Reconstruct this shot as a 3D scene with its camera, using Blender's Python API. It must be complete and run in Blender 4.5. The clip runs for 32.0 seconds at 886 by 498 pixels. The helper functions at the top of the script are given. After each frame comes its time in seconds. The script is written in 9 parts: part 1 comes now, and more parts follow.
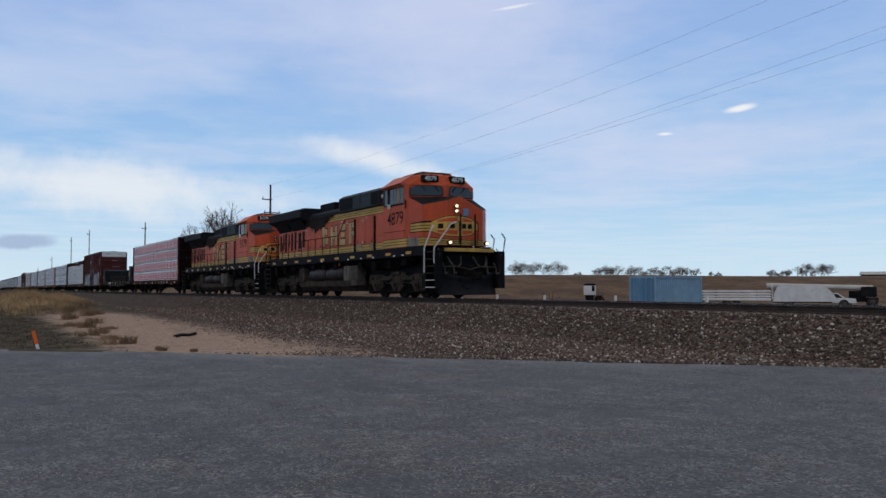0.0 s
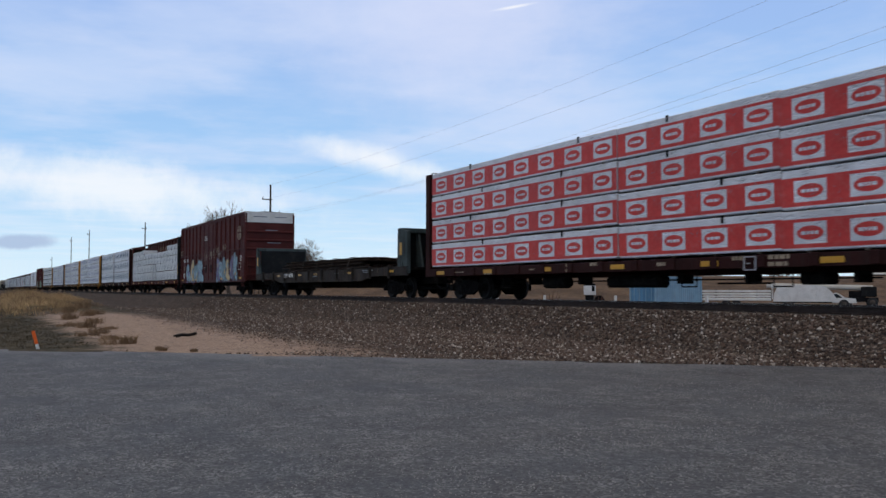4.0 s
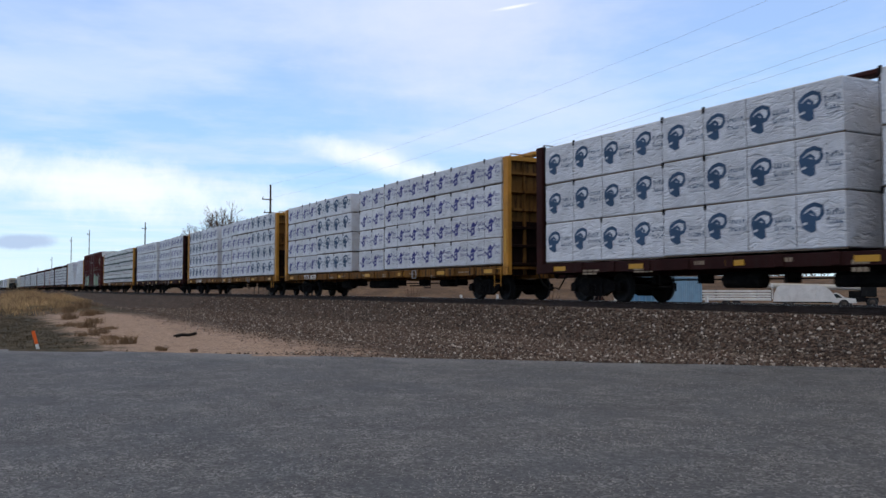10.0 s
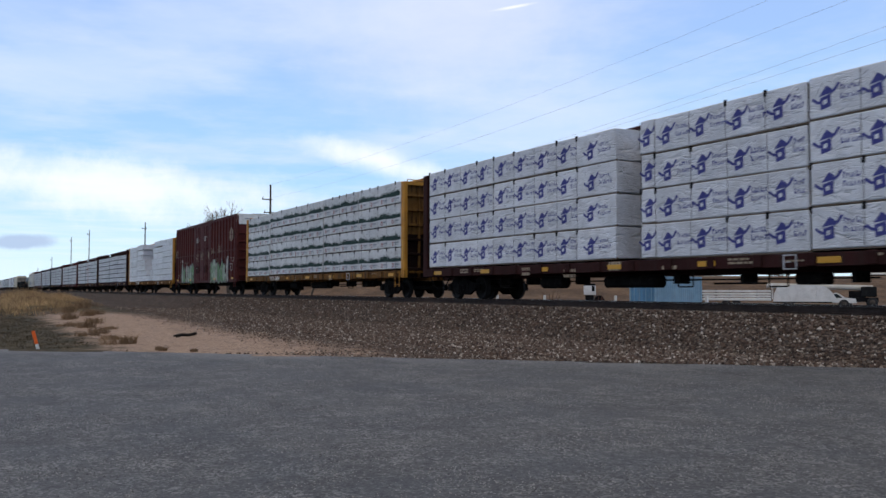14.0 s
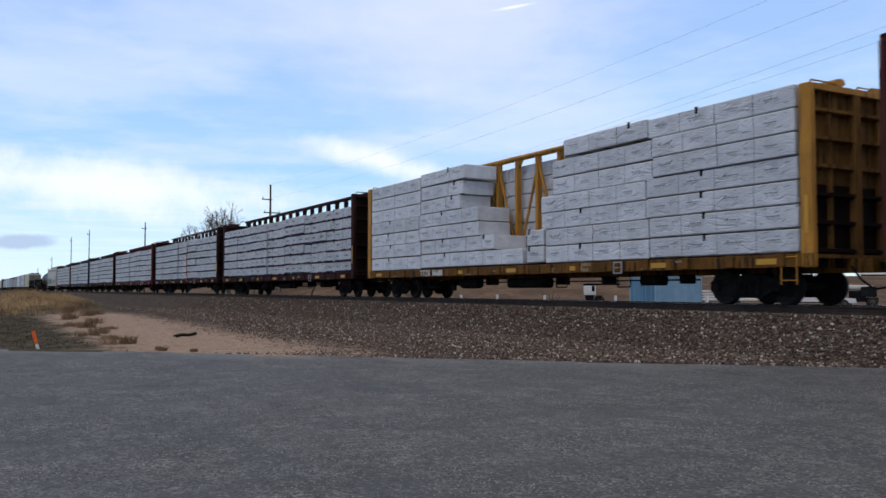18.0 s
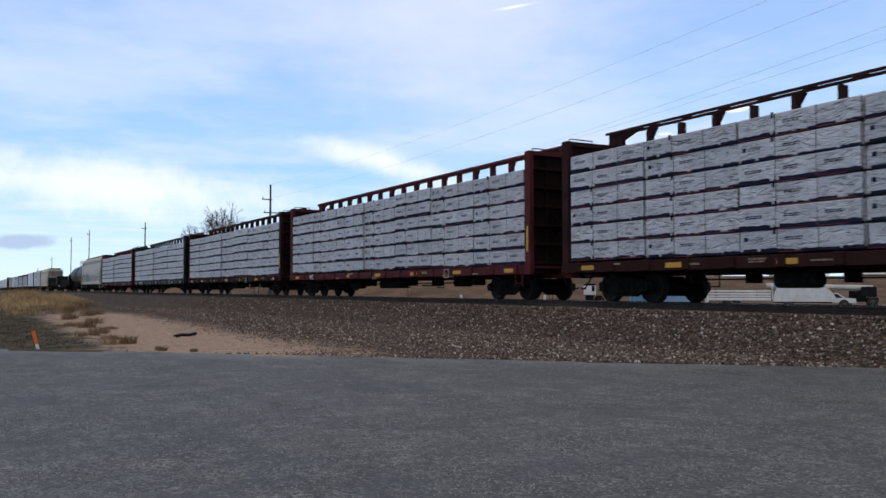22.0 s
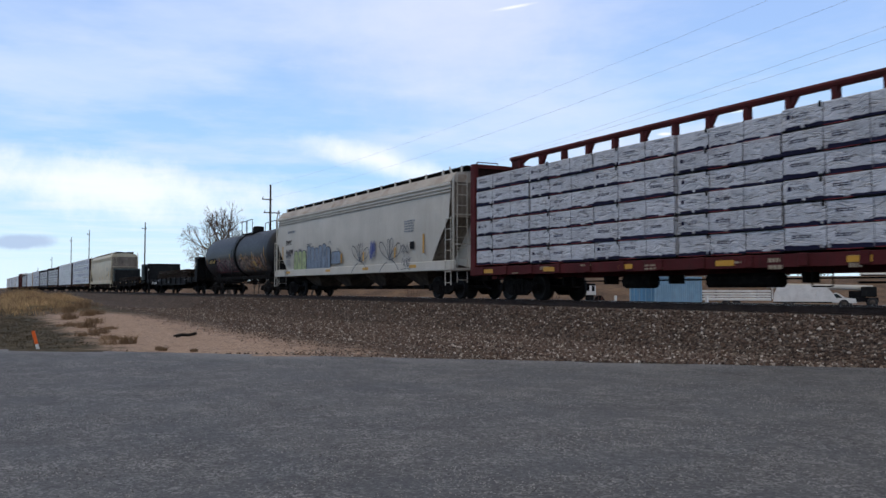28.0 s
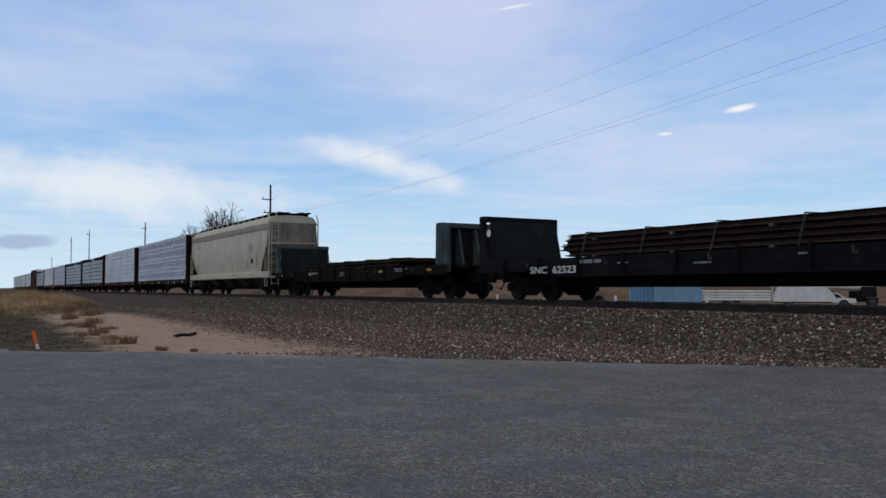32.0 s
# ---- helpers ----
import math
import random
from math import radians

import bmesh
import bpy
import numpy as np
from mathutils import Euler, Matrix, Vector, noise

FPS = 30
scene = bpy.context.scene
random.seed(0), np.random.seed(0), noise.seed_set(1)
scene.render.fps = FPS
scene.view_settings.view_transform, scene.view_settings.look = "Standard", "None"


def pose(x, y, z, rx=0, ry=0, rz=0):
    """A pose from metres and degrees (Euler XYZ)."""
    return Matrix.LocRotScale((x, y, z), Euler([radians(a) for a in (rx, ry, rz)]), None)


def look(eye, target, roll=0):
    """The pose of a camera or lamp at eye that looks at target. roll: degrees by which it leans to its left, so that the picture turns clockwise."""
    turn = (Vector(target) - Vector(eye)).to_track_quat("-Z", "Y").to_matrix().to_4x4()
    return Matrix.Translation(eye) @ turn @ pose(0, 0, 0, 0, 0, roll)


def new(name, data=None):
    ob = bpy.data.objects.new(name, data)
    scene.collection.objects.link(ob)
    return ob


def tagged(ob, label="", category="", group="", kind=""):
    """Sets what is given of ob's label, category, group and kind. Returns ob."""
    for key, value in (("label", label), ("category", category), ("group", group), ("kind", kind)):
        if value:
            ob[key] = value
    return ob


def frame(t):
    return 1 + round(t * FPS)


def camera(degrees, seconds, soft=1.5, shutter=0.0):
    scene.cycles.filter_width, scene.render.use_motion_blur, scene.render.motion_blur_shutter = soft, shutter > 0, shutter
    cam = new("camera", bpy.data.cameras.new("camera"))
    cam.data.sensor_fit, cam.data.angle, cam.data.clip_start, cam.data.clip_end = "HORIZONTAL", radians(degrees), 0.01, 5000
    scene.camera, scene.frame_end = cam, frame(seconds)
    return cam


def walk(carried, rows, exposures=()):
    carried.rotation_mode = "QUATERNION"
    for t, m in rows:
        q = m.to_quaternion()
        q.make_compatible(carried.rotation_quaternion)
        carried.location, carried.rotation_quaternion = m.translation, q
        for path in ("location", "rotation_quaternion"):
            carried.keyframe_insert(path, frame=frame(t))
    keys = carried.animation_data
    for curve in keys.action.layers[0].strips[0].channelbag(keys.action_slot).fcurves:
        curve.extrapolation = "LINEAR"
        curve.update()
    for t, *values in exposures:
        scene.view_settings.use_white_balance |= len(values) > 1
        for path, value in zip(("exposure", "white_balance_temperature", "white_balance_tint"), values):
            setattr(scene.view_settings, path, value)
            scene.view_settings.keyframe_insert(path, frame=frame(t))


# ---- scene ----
SECONDS = 32.0
HEAD = 61.04            # heading of the view, degrees
EYE = (0.0, 0.0, 1.35)
cam = camera(54.42, SECONDS, soft=1.5, shutter=0.12)
walk(cam, [(0.0, pose(*EYE, 92.67, 0, HEAD)), (SECONDS, pose(*EYE, 92.67, 0, HEAD))],
     exposures=[(t, e, k, 10) for t, e, k in ((0.0, -0.22, 6600), (0.6, -0.02, 6600), (1.1, 0.32, 6750), (2.5, 0.54, 7000), (4.5, -0.15, 6600), (5.3, -0.15, 6600), (6.0, -0.06, 6600), (6.6, 0.12, 6600),
                (7.0, 0.33, 6650), (8.0, 0.2, 6650), (11.0, 0.15, 6650), (29.3, 0.12, 6650), (30.5, -0.05, 6600), (31.0, -0.15, 6600), (32.0, -0.2, 6600))])

TRACK_Y = 17.0          # centre line of the track
RAIL_Z = 0.99           # top of the rails
# metres run by the train at each whole second
RUN = [-0.3, 16.54, 33.09, 49.65, 66.2, 82.73, 99.22, 115.67, 132.08, 148.42, 164.71, 180.94, 197.1, 213.21, 229.25, 245.24, 261.17,
       277.05, 292.88, 308.67, 324.42, 340.13, 355.82, 371.48, 387.12, 402.74, 418.34, 433.93, 449.51, 465.07, 480.62, 496.16, 511.68]


def run(t):
    i = min(int(t), 31)
    return RUN[i] + (RUN[i + 1] - RUN[i]) * (t - i)


# ---------------------------------------------------------------- nodes
class Nodes:
    def __init__(self, tree):
        self.t = tree
        tree.nodes.clear()

    def add(self, kind, ins=None):
        n = self.t.nodes.new(kind)
        for k, v in (ins or {}).items():
            if isinstance(v, bpy.types.NodeSocket):
                self.t.links.new(v, n.inputs[k])
            else:
                n.inputs[k].default_value = v
        return n

    def math(self, op, a, b=0.0, clamp=False):
        n = self.add("ShaderNodeMath", {0: a, 1: b})
        n.operation, n.use_clamp = op, clamp
        return n.outputs[0]

    def mix(self, fac, a, b, blend="MIX"):
        n = self.add("ShaderNodeMix", {"Factor": fac})
        n.data_type, n.blend_type = "RGBA", blend
        for k, v in ((6, a), (7, b)):
            if isinstance(v, bpy.types.NodeSocket):
                self.t.links.new(v, n.inputs[k])
            else:
                n.inputs[k].default_value = (*v, 1)
        return n.outputs[2]

    def noise(self, vec, scale, detail=4, rough=0.55):
        return self.add("ShaderNodeTexNoise", {"Vector": vec, "Scale": scale, "Detail": detail, "Roughness": rough}).outputs[0]

    def ramp(self, fac, lo, hi, a=0.0, b=1.0):
        n = self.add("ShaderNodeMapRange", {"Value": fac, "From Min": lo, "From Max": hi, "To Min": a, "To Max": b})
        n.interpolation_type = "SMOOTHSTEP"
        return n.outputs[0]


# ---------------------------------------------------------------- world
SUN_AZ, SUN_EL = 152.0, 55.0    # degrees from +y, clockwise; height
world = bpy.data.worlds.new("sky")
scene.world = world
world.use_nodes = True
N = Nodes(world.node_tree)
geo = N.add("ShaderNodeTexCoord").outputs["Generated"]
sky_node = N.add("ShaderNodeTexSky")
sky_node.sky_type, sky_node.sun_disc = "NISHITA", False
sky_node.sun_elevation, sky_node.sun_rotation = radians(SUN_EL), radians(SUN_AZ)
sky_node.altitude, sky_node.air_density, sky_node.dust_density, sky_node.ozone_density = 1500, 1.0, 0.6, 2.0
sky = sky_node.outputs[0]
sep = N.add("ShaderNodeSeparateXYZ", {0: geo})
vx, vy, vz = sep.outputs
flat = N.math("MAXIMUM", vz, 0.03)
plane = N.add("ShaderNodeCombineXYZ", {0: N.math("DIVIDE", vx, flat), 1: N.math("DIVIDE", vy, flat), 2: 0.0}).outputs[0]
azim = N.math("MULTIPLY", N.math("ARCTAN2", vx, vy), 57.2958)
elev = N.math("MULTIPLY", N.math("ARCSINE", vz), 57.2958)
wob = N.noise(geo, 9, 5, 0.6)
wob2 = N.noise(geo, 26, 5, 0.62)


def streak(az, el, ha, he, tilt, soft=1.0, ragged=1.0):
    """A cloud band round a place of the sky: centre, half sizes and lean in degrees."""
    c, s = math.cos(radians(tilt)), math.sin(radians(tilt))
    a = N.math("SUBTRACT", azim, az)
    e = N.math("SUBTRACT", elev, el)
    u = N.math("DIVIDE", N.math("ADD", N.math("MULTIPLY", a, c), N.math("MULTIPLY", e, s)), ha)
    v = N.math("DIVIDE", N.math("SUBTRACT", N.math("MULTIPLY", e, c), N.math("MULTIPLY", a, s)), he)
    r = N.math("SQRT", N.math("ADD", N.math("MULTIPLY", u, u), N.math("MULTIPLY", v, v)))
    r = N.math("ADD", r, N.math("MULTIPLY", N.math("SUBTRACT", wob, 0.5), 1.6 * ragged))
    r = N.math("ADD", r, N.math("MULTIPLY", N.math("SUBTRACT", wob2, 0.5), 1.2 * ragged))
    return N.ramp(r, 1.0 + 0.5 * soft, 1.0 - 0.9 * soft)


def total(fs):
    out = fs[0]
    for f in fs[1:]:
        out = N.math("MAXIMUM", out, f)
    return out


veil = N.ramp(N.noise(plane, 0.55, 6, 0.55), 0.40, 0.66)
veil2 = N.ramp(N.noise(plane, 1.7, 5, 0.6), 0.42, 0.75)
haze = N.ramp(elev, 9.0, -1.0)
low = N.ramp(elev, 22.0, 3.0)
SKY_LEVEL = 0.082
col = N.mix(0.85, sky, N.mix(low, (4.6, 6.9, 12.3), (4.9, 8.7, 13.2)))
col = N.mix(N.math("MULTIPLY", veil, 0.5), col, (8.6, 9.8, 12.6))
col = N.mix(N.math("MULTIPLY", veil2, 0.2), col, (9.8, 10.4, 12.4))
col = N.mix(N.math("MULTIPLY", haze, 0.8), col, (9.4, 11.6, 12.8))
overhead = N.ramp(elev, 21.0, 42.0)
col = N.mix(N.math("MULTIPLY", overhead, 0.9), col, (6.0, 5.8, 5.6))
high = total([streak(-60, 17, 9, 7, 0, 1.0, 0.5), streak(-44, 8.5, 14, 2.2, 4, 1.0, 0.6)])
col = N.mix(N.math("MULTIPLY", high, 0.45), col, (10.0, 10.3, 12.6))
bands = total([streak(-64.6, 8.3, 5.5, 0.9, -15), streak(-82.5, 6.4, 11, 1.7, -4), streak(-56.3, 18.3, 1.2, 0.1, 8, 1.0, 0.6)])
col = N.mix(N.math("MULTIPLY", bands, 0.68), col, (12.6, 12.8, 13.0))
puffs = total([streak(-41.85, 11.3, 0.85, 0.2, 8, 0.8, 0.45), streak(-46.5, 9.95, 0.45, 0.1, 0, 1.0, 0.4)])
col = N.mix(N.math("MULTIPLY", puffs, 0.85), col, (13.2, 13.2, 13.2))
col = N.mix(N.math("MULTIPLY", streak(-87.4, 2.8, 2.0, 0.5, 2, 0.4, 0.75), 0.8), col, (5.0, 6.4, 9.2))
world.node_tree.links.new(N.add("ShaderNodeBackground", {"Color": col, "Strength": SKY_LEVEL}).outputs[0],
                          N.add("ShaderNodeOutputWorld").inputs[0])

sun = new("sun", bpy.data.lights.new("sun", "SUN"))
sun.data.energy, sun.data.angle, sun.data.color = 0.55, radians(30), (1.0, 0.86, 0.70)
_a, _e = radians(SUN_AZ), radians(SUN_EL)
sun.matrix_world = look((0, 0, 60), (-math.sin(_a) * math.cos(_e), -math.cos(_a) * math.cos(_e), 60 - math.sin(_e)))


# ---------------------------------------------------------------- materials
def mat(name, col, rough=0.7, metal=0.0, var=0.25, scale=1.2, fine=30.0, bump=0.15, dirt=None, amount=0.35, rand=0.12, streaks=False, spec=0.25):
    """Painted or natural surface with broad stains, fine grain, relief and a dirt tone."""
    m = bpy.data.materials.new(name)
    m.use_nodes = True
    n = Nodes(m.node_tree)
    co = n.add("ShaderNodeTexCoord").outputs["Object"]
    info = n.add("ShaderNodeObjectInfo").outputs["Random"]
    big, small = n.noise(co, scale, 5), n.noise(co, fine, 3, 0.6)
    dark, light = tuple(c * (1 - var) for c in col), tuple(min(1, c * (1 + var * 0.8)) for c in col)
    c = n.mix(n.ramp(big, 0.3, 0.7), dark, light)
    c = n.mix(n.ramp(small, 0.3, 0.75, 0.0, 0.35), c, tuple(v * 0.6 for v in col))
    if dirt:
        src = co
        if streaks:
            src = n.add("ShaderNodeMapping", {"Vector": co, "Scale": (3.0, 3.0, 0.25)}).outputs[0]
        d = n.ramp(n.noise(src, scale * 2.3, 6, 0.65), 0.48, 0.72, 0.0, amount * 2)
        c = n.mix(n.math("MINIMUM", d, 1.0), c, dirt)
    c = n.mix(1.0, c, n.add("ShaderNodeCombineColor", {i: n.math("ADD", n.math("MULTIPLY", info, rand), 1 - rand / 2) for i in range(3)}).outputs[0], "MULTIPLY")
    b = n.add("ShaderNodeBump", {"Height": n.math("ADD", n.math("MULTIPLY", big, 0.5), small), "Strength": bump, "Distance": 0.02}).outputs[0]
    p = n.add("ShaderNodeBsdfPrincipled", {"Base Color": c, "Metallic": metal, "Normal": b, "Specular IOR Level": spec,
              "Roughness": n.ramp(small, 0.2, 0.8, max(0.05, rough - 0.12), min(1, rough + 0.12))})
    n.t.links.new(p.outputs[0], n.add("ShaderNodeOutputMaterial").inputs[0])
    return m


def glow(name, col, power):
    m = bpy.data.materials.new(name)
    m.use_nodes = True
    n = Nodes(m.node_tree)
    p = n.add("ShaderNodeBsdfPrincipled", {"Base Color": (*col, 1), "Emission Color": (*col, 1), "Emission Strength": power})
    n.t.links.new(p.outputs[0], n.add("ShaderNodeOutputMaterial").inputs[0])
    return m


def glassy(name, col):
    m = bpy.data.materials.new(name)
    m.use_nodes = True
    n = Nodes(m.node_tree)
    p = n.add("ShaderNodeBsdfPrincipled", {"Base Color": (*col, 1), "Roughness": 0.08, "Specular IOR Level": 0.4})
    n.t.links.new(p.outputs[0], n.add("ShaderNodeOutputMaterial").inputs[0])
    return m


ORANGE = mat("orange_paint", (0.55, 0.075, 0.018), 0.5, var=0.16, dirt=(0.15, 0.06, 0.035), amount=0.26, streaks=True)
ORANGE_FADE = mat("faded_orange_paint", (0.62, 0.17, 0.09), 0.6, var=0.14, dirt=(0.3, 0.12, 0.08), amount=0.2)
ORANGE_SOOT = mat("sooted_orange_paint", (0.54, 0.074, 0.018), 0.5, var=0.2, dirt=(0.13, 0.055, 0.032), amount=0.34, streaks=True)
HOOD_SLATE = mat("slate_black_paint", (0.022, 0.027, 0.032), 0.6, var=0.3, dirt=(0.04, 0.04, 0.042), amount=0.25, spec=0.15)
FRAME_DUST = mat("dust_coated_casting", (0.062, 0.047, 0.037), 0.9, var=0.45, scale=2.5, dirt=(0.016, 0.013, 0.011), amount=0.55, streaks=True, spec=0.05)
PLATE_GREY = mat("bare_grey_plate", (0.22, 0.20, 0.17), 0.8, var=0.25, dirt=(0.06, 0.045, 0.037), amount=0.5, streaks=True, spec=0.1)
BOX_PALE = mat("dusty_pale_box", (0.13, 0.115, 0.095), 0.85, var=0.3, dirt=(0.03, 0.024, 0.02), amount=0.5, streaks=True, spec=0.06)
RES_BROWN = mat("dark_brown_reservoir", (0.030, 0.021, 0.020), 0.6, var=0.3, dirt=(0.06, 0.045, 0.04), amount=0.25, spec=0.2)
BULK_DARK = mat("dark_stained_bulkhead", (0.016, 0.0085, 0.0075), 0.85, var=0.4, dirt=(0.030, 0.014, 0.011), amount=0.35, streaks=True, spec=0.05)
SOOT = mat("oily_soot", (0.016, 0.013, 0.012), 0.8, var=0.4, dirt=(0.05, 0.022, 0.014), amount=0.3, streaks=True, spec=0.06)
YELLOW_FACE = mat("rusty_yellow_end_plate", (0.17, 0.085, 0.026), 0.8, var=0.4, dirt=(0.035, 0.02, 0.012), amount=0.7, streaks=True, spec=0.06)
YELLOW_GRIMY = mat("grimy_yellow_steel", (0.16, 0.072, 0.016), 0.7, var=0.35, dirt=(0.022, 0.015, 0.011), amount=0.9, streaks=True, spec=0.08)
FLAT_RUST = mat("rust_streaked_dark_steel", (0.036, 0.032, 0.029), 0.8, var=0.45, dirt=(0.10, 0.058, 0.035), amount=0.3, streaks=True, spec=0.08)
HOPPER_DIRT_SHADE = mat("dirty_slope_sheet", (0.20, 0.17, 0.14), 0.75, var=0.3, dirt=(0.07, 0.05, 0.04), amount=0.5, streaks=True)
YELLOW_BAND = mat("faded_yellow_band", (0.55, 0.33, 0.07), 0.55, var=0.2, dirt=(0.18, 0.12, 0.06), amount=0.3)
CREAM_DULL = mat("dull_cream_paint", (0.30, 0.24, 0.17), 0.7, var=0.2, dirt=(0.15, 0.08, 0.06), amount=0.3)
CREAM = mat("cream_lettering", (0.47, 0.33, 0.14), 0.6, var=0.2, dirt=(0.35, 0.14, 0.06), amount=0.3)
BLACK = mat("black_paint", (0.007, 0.007, 0.008), 0.7, var=0.3, dirt=(0.022, 0.02, 0.018), amount=0.25, spec=0.06)
ROOF_DARK = mat("dark_roof_paint", (0.012, 0.013, 0.014), 0.7, var=0.35, dirt=(0.03, 0.028, 0.025), amount=0.25, spec=0.1)
GRIME = mat("grimy_running_gear", (0.010, 0.009, 0.0085), 0.9, var=0.4, scale=3, dirt=(0.030, 0.025, 0.021), amount=0.25, spec=0.04)
GRIME_PALE = mat("dusty_grey_steel", (0.075, 0.062, 0.052), 0.9, var=0.35, scale=3, dirt=(0.03, 0.025, 0.022), amount=0.4, spec=0.08)
STEEL = mat("wheel_steel", (0.010, 0.009, 0.0085), 0.8, 0.0, var=0.3, scale=5)
RAIL_TOP = mat("polished_rail", (0.35, 0.33, 0.31), 0.3, 0.9, var=0.1)
RAIL_SIDE = mat("rusty_rail", (0.045, 0.03, 0.024), 0.85, var=0.35, scale=4)
TIE = mat("weathered_tie", (0.10, 0.085, 0.07), 0.9, var=0.4, scale=4, rand=0.4)
WHITE = mat("white_paint", (0.72, 0.71, 0.68), 0.5, var=0.1, dirt=(0.42, 0.39, 0.35), amount=0.2)
GLASS = glassy("cab_glass", (0.022, 0.028, 0.03))
GLASS_BLUE = glassy("blue_door_glass", (0.10, 0.17, 0.28))
LENS_OFF = glassy("unlit_lens", (0.30, 0.31, 0.32))
LAMP = glow("headlight", (1.0, 0.80, 0.52), 1.9)
DECAL_BLACK = mat("black_lettering", (0.012, 0.012, 0.013), 0.7, var=0.1, spec=0.06)
DECAL_WHITE = mat("white_lettering", (0.66, 0.65, 0.62), 0.6, var=0.15)
REFLECT = mat("yellow_reflector", (0.52, 0.27, 0.03), 0.4, var=0.1)
BOX_RED = mat("boxcar_red_oxide", (0.080, 0.019, 0.017), 0.65, var=0.22, dirt=(0.05, 0.022, 0.02), amount=0.35, streaks=True, spec=0.12)
MAROON = mat("maroon_steel", (0.032, 0.011, 0.010), 0.75, var=0.28, dirt=(0.03, 0.018, 0.016), amount=0.4, streaks=True, spec=0.08)
RUST_RED = mat("faded_red_steel", (0.072, 0.019, 0.014), 0.7, var=0.28, dirt=(0.05, 0.024, 0.018), amount=0.4, streaks=True, spec=0.1)
DARK_BLUE = mat("dark_blue_steel", (0.012, 0.017, 0.027), 0.6, var=0.3, dirt=(0.03, 0.03, 0.034), amount=0.3, streaks=True)
FADED_RED = mat("weathered_red_steel", (0.080, 0.016, 0.017), 0.7, var=0.28, dirt=(0.04, 0.018, 0.016), amount=0.4, streaks=True, spec=0.1)
CAR_YELLOW = mat("yellow_steel", (0.44, 0.20, 0.025), 0.6, var=0.2, dirt=(0.10, 0.055, 0.03), amount=0.5, streaks=True)
FLAT_GREEN = mat("grey_green_steel", (0.060, 0.078, 0.078), 0.75, var=0.3, dirt=(0.022, 0.019, 0.017), amount=0.5, streaks=True, spec=0.1)
HOPPER_GREY = mat("pale_grey_hopper_paint", (0.49, 0.465, 0.41), 0.55, var=0.1, scale=0.7, dirt=(0.36, 0.31, 0.25), amount=0.16, streaks=True)
HOPPER_ROOF = mat("rust_stained_hopper_roof", (0.42, 0.37, 0.31), 0.65, var=0.2, scale=0.7, dirt=(0.24, 0.16, 0.11), amount=0.4)
HOPPER_TAN = mat("pale_tan_hopper_paint", (0.52, 0.46, 0.34), 0.55, var=0.12, scale=0.7, dirt=(0.3, 0.23, 0.15), amount=0.3, streaks=True)
TANK_BLACK = mat("black_tank_paint", (0.014, 0.014, 0.016), 0.5, var=0.3, dirt=(0.035, 0.026, 0.022), amount=0.2, spec=0.25)
def wrap_mat(name, col, dirt, amount=0.3, crease=1.0):
    """Thin plastic lumber wrap: pulled folds and crumples, stains, every pack different."""
    m = bpy.data.materials.new(name)
    m.use_nodes = True
    n = Nodes(m.node_tree)
    rnd = n.add("ShaderNodeObjectInfo").outputs["Random"]
    shift = n.add("ShaderNodeCombineXYZ", {0: n.math("MULTIPLY", rnd, 37.0), 1: 0.0, 2: n.math("MULTIPLY", rnd, 91.0)}).outputs[0]
    co = n.add("ShaderNodeVectorMath", {0: n.add("ShaderNodeTexCoord").outputs["Object"], 1: shift}).outputs[0]
    bend = n.add("ShaderNodeTexNoise", {"Vector": co, "Scale": 1.7, "Detail": 2.0})
    warped = n.add("ShaderNodeMixRGB", {0: 0.35, 1: co, 2: bend.outputs["Color"]})
    warped.blend_type = "ADD"
    heights = []
    for turn, scale in ((28, (0.9, 1.0, 4.2)), (-40, (1.0, 1.0, 3.6)), (78, (0.8, 1.0, 5.0))):
        v = n.add("ShaderNodeMapping", {"Vector": warped.outputs[0], "Rotation": (0, radians(turn), 0), "Scale": scale}).outputs[0]
        f = n.noise(v, 1.5, 3, 0.5)
        heights.append(n.ramp(n.math("ABSOLUTE", n.math("SUBTRACT", f, 0.5)), 0.0, 0.16, 1.0, 0.0))
    fold = n.math("MAXIMUM", n.math("MAXIMUM", heights[0], heights[1]), heights[2])
    soft, fine = n.noise(co, 1.9, 2), n.noise(co, 26, 3, 0.6)
    h = n.math("ADD", n.math("MULTIPLY", fold, 0.5), n.math("ADD", soft, n.math("MULTIPLY", fine, 0.05)))
    dark, light = tuple(c * 0.9 for c in col), tuple(min(1, c * 1.1) for c in col)
    c = n.mix(n.ramp(soft, 0.3, 0.7), dark, light)
    c = n.mix(n.math("MULTIPLY", n.ramp(n.noise(co, 3.7, 6, 0.7), 0.5, 0.72), amount), c, dirt)
    k = n.math("ADD", n.math("MULTIPLY", rnd, 0.14), 0.93)
    c = n.mix(1.0, c, n.add("ShaderNodeCombineColor", {q: k for q in range(3)}).outputs[0], "MULTIPLY")
    b = n.add("ShaderNodeBump", {"Height": h, "Strength": 0.9, "Distance": 0.05 * crease}).outputs[0]
    p = n.add("ShaderNodeBsdfPrincipled", {"Base Color": c, "Normal": b, "Specular IOR Level": 0.35, "Roughness": n.ramp(fold, 0.0, 1.0, 0.5, 0.38)})
    n.t.links.new(p.outputs[0], n.add("ShaderNodeOutputMaterial").inputs[0])
    return m


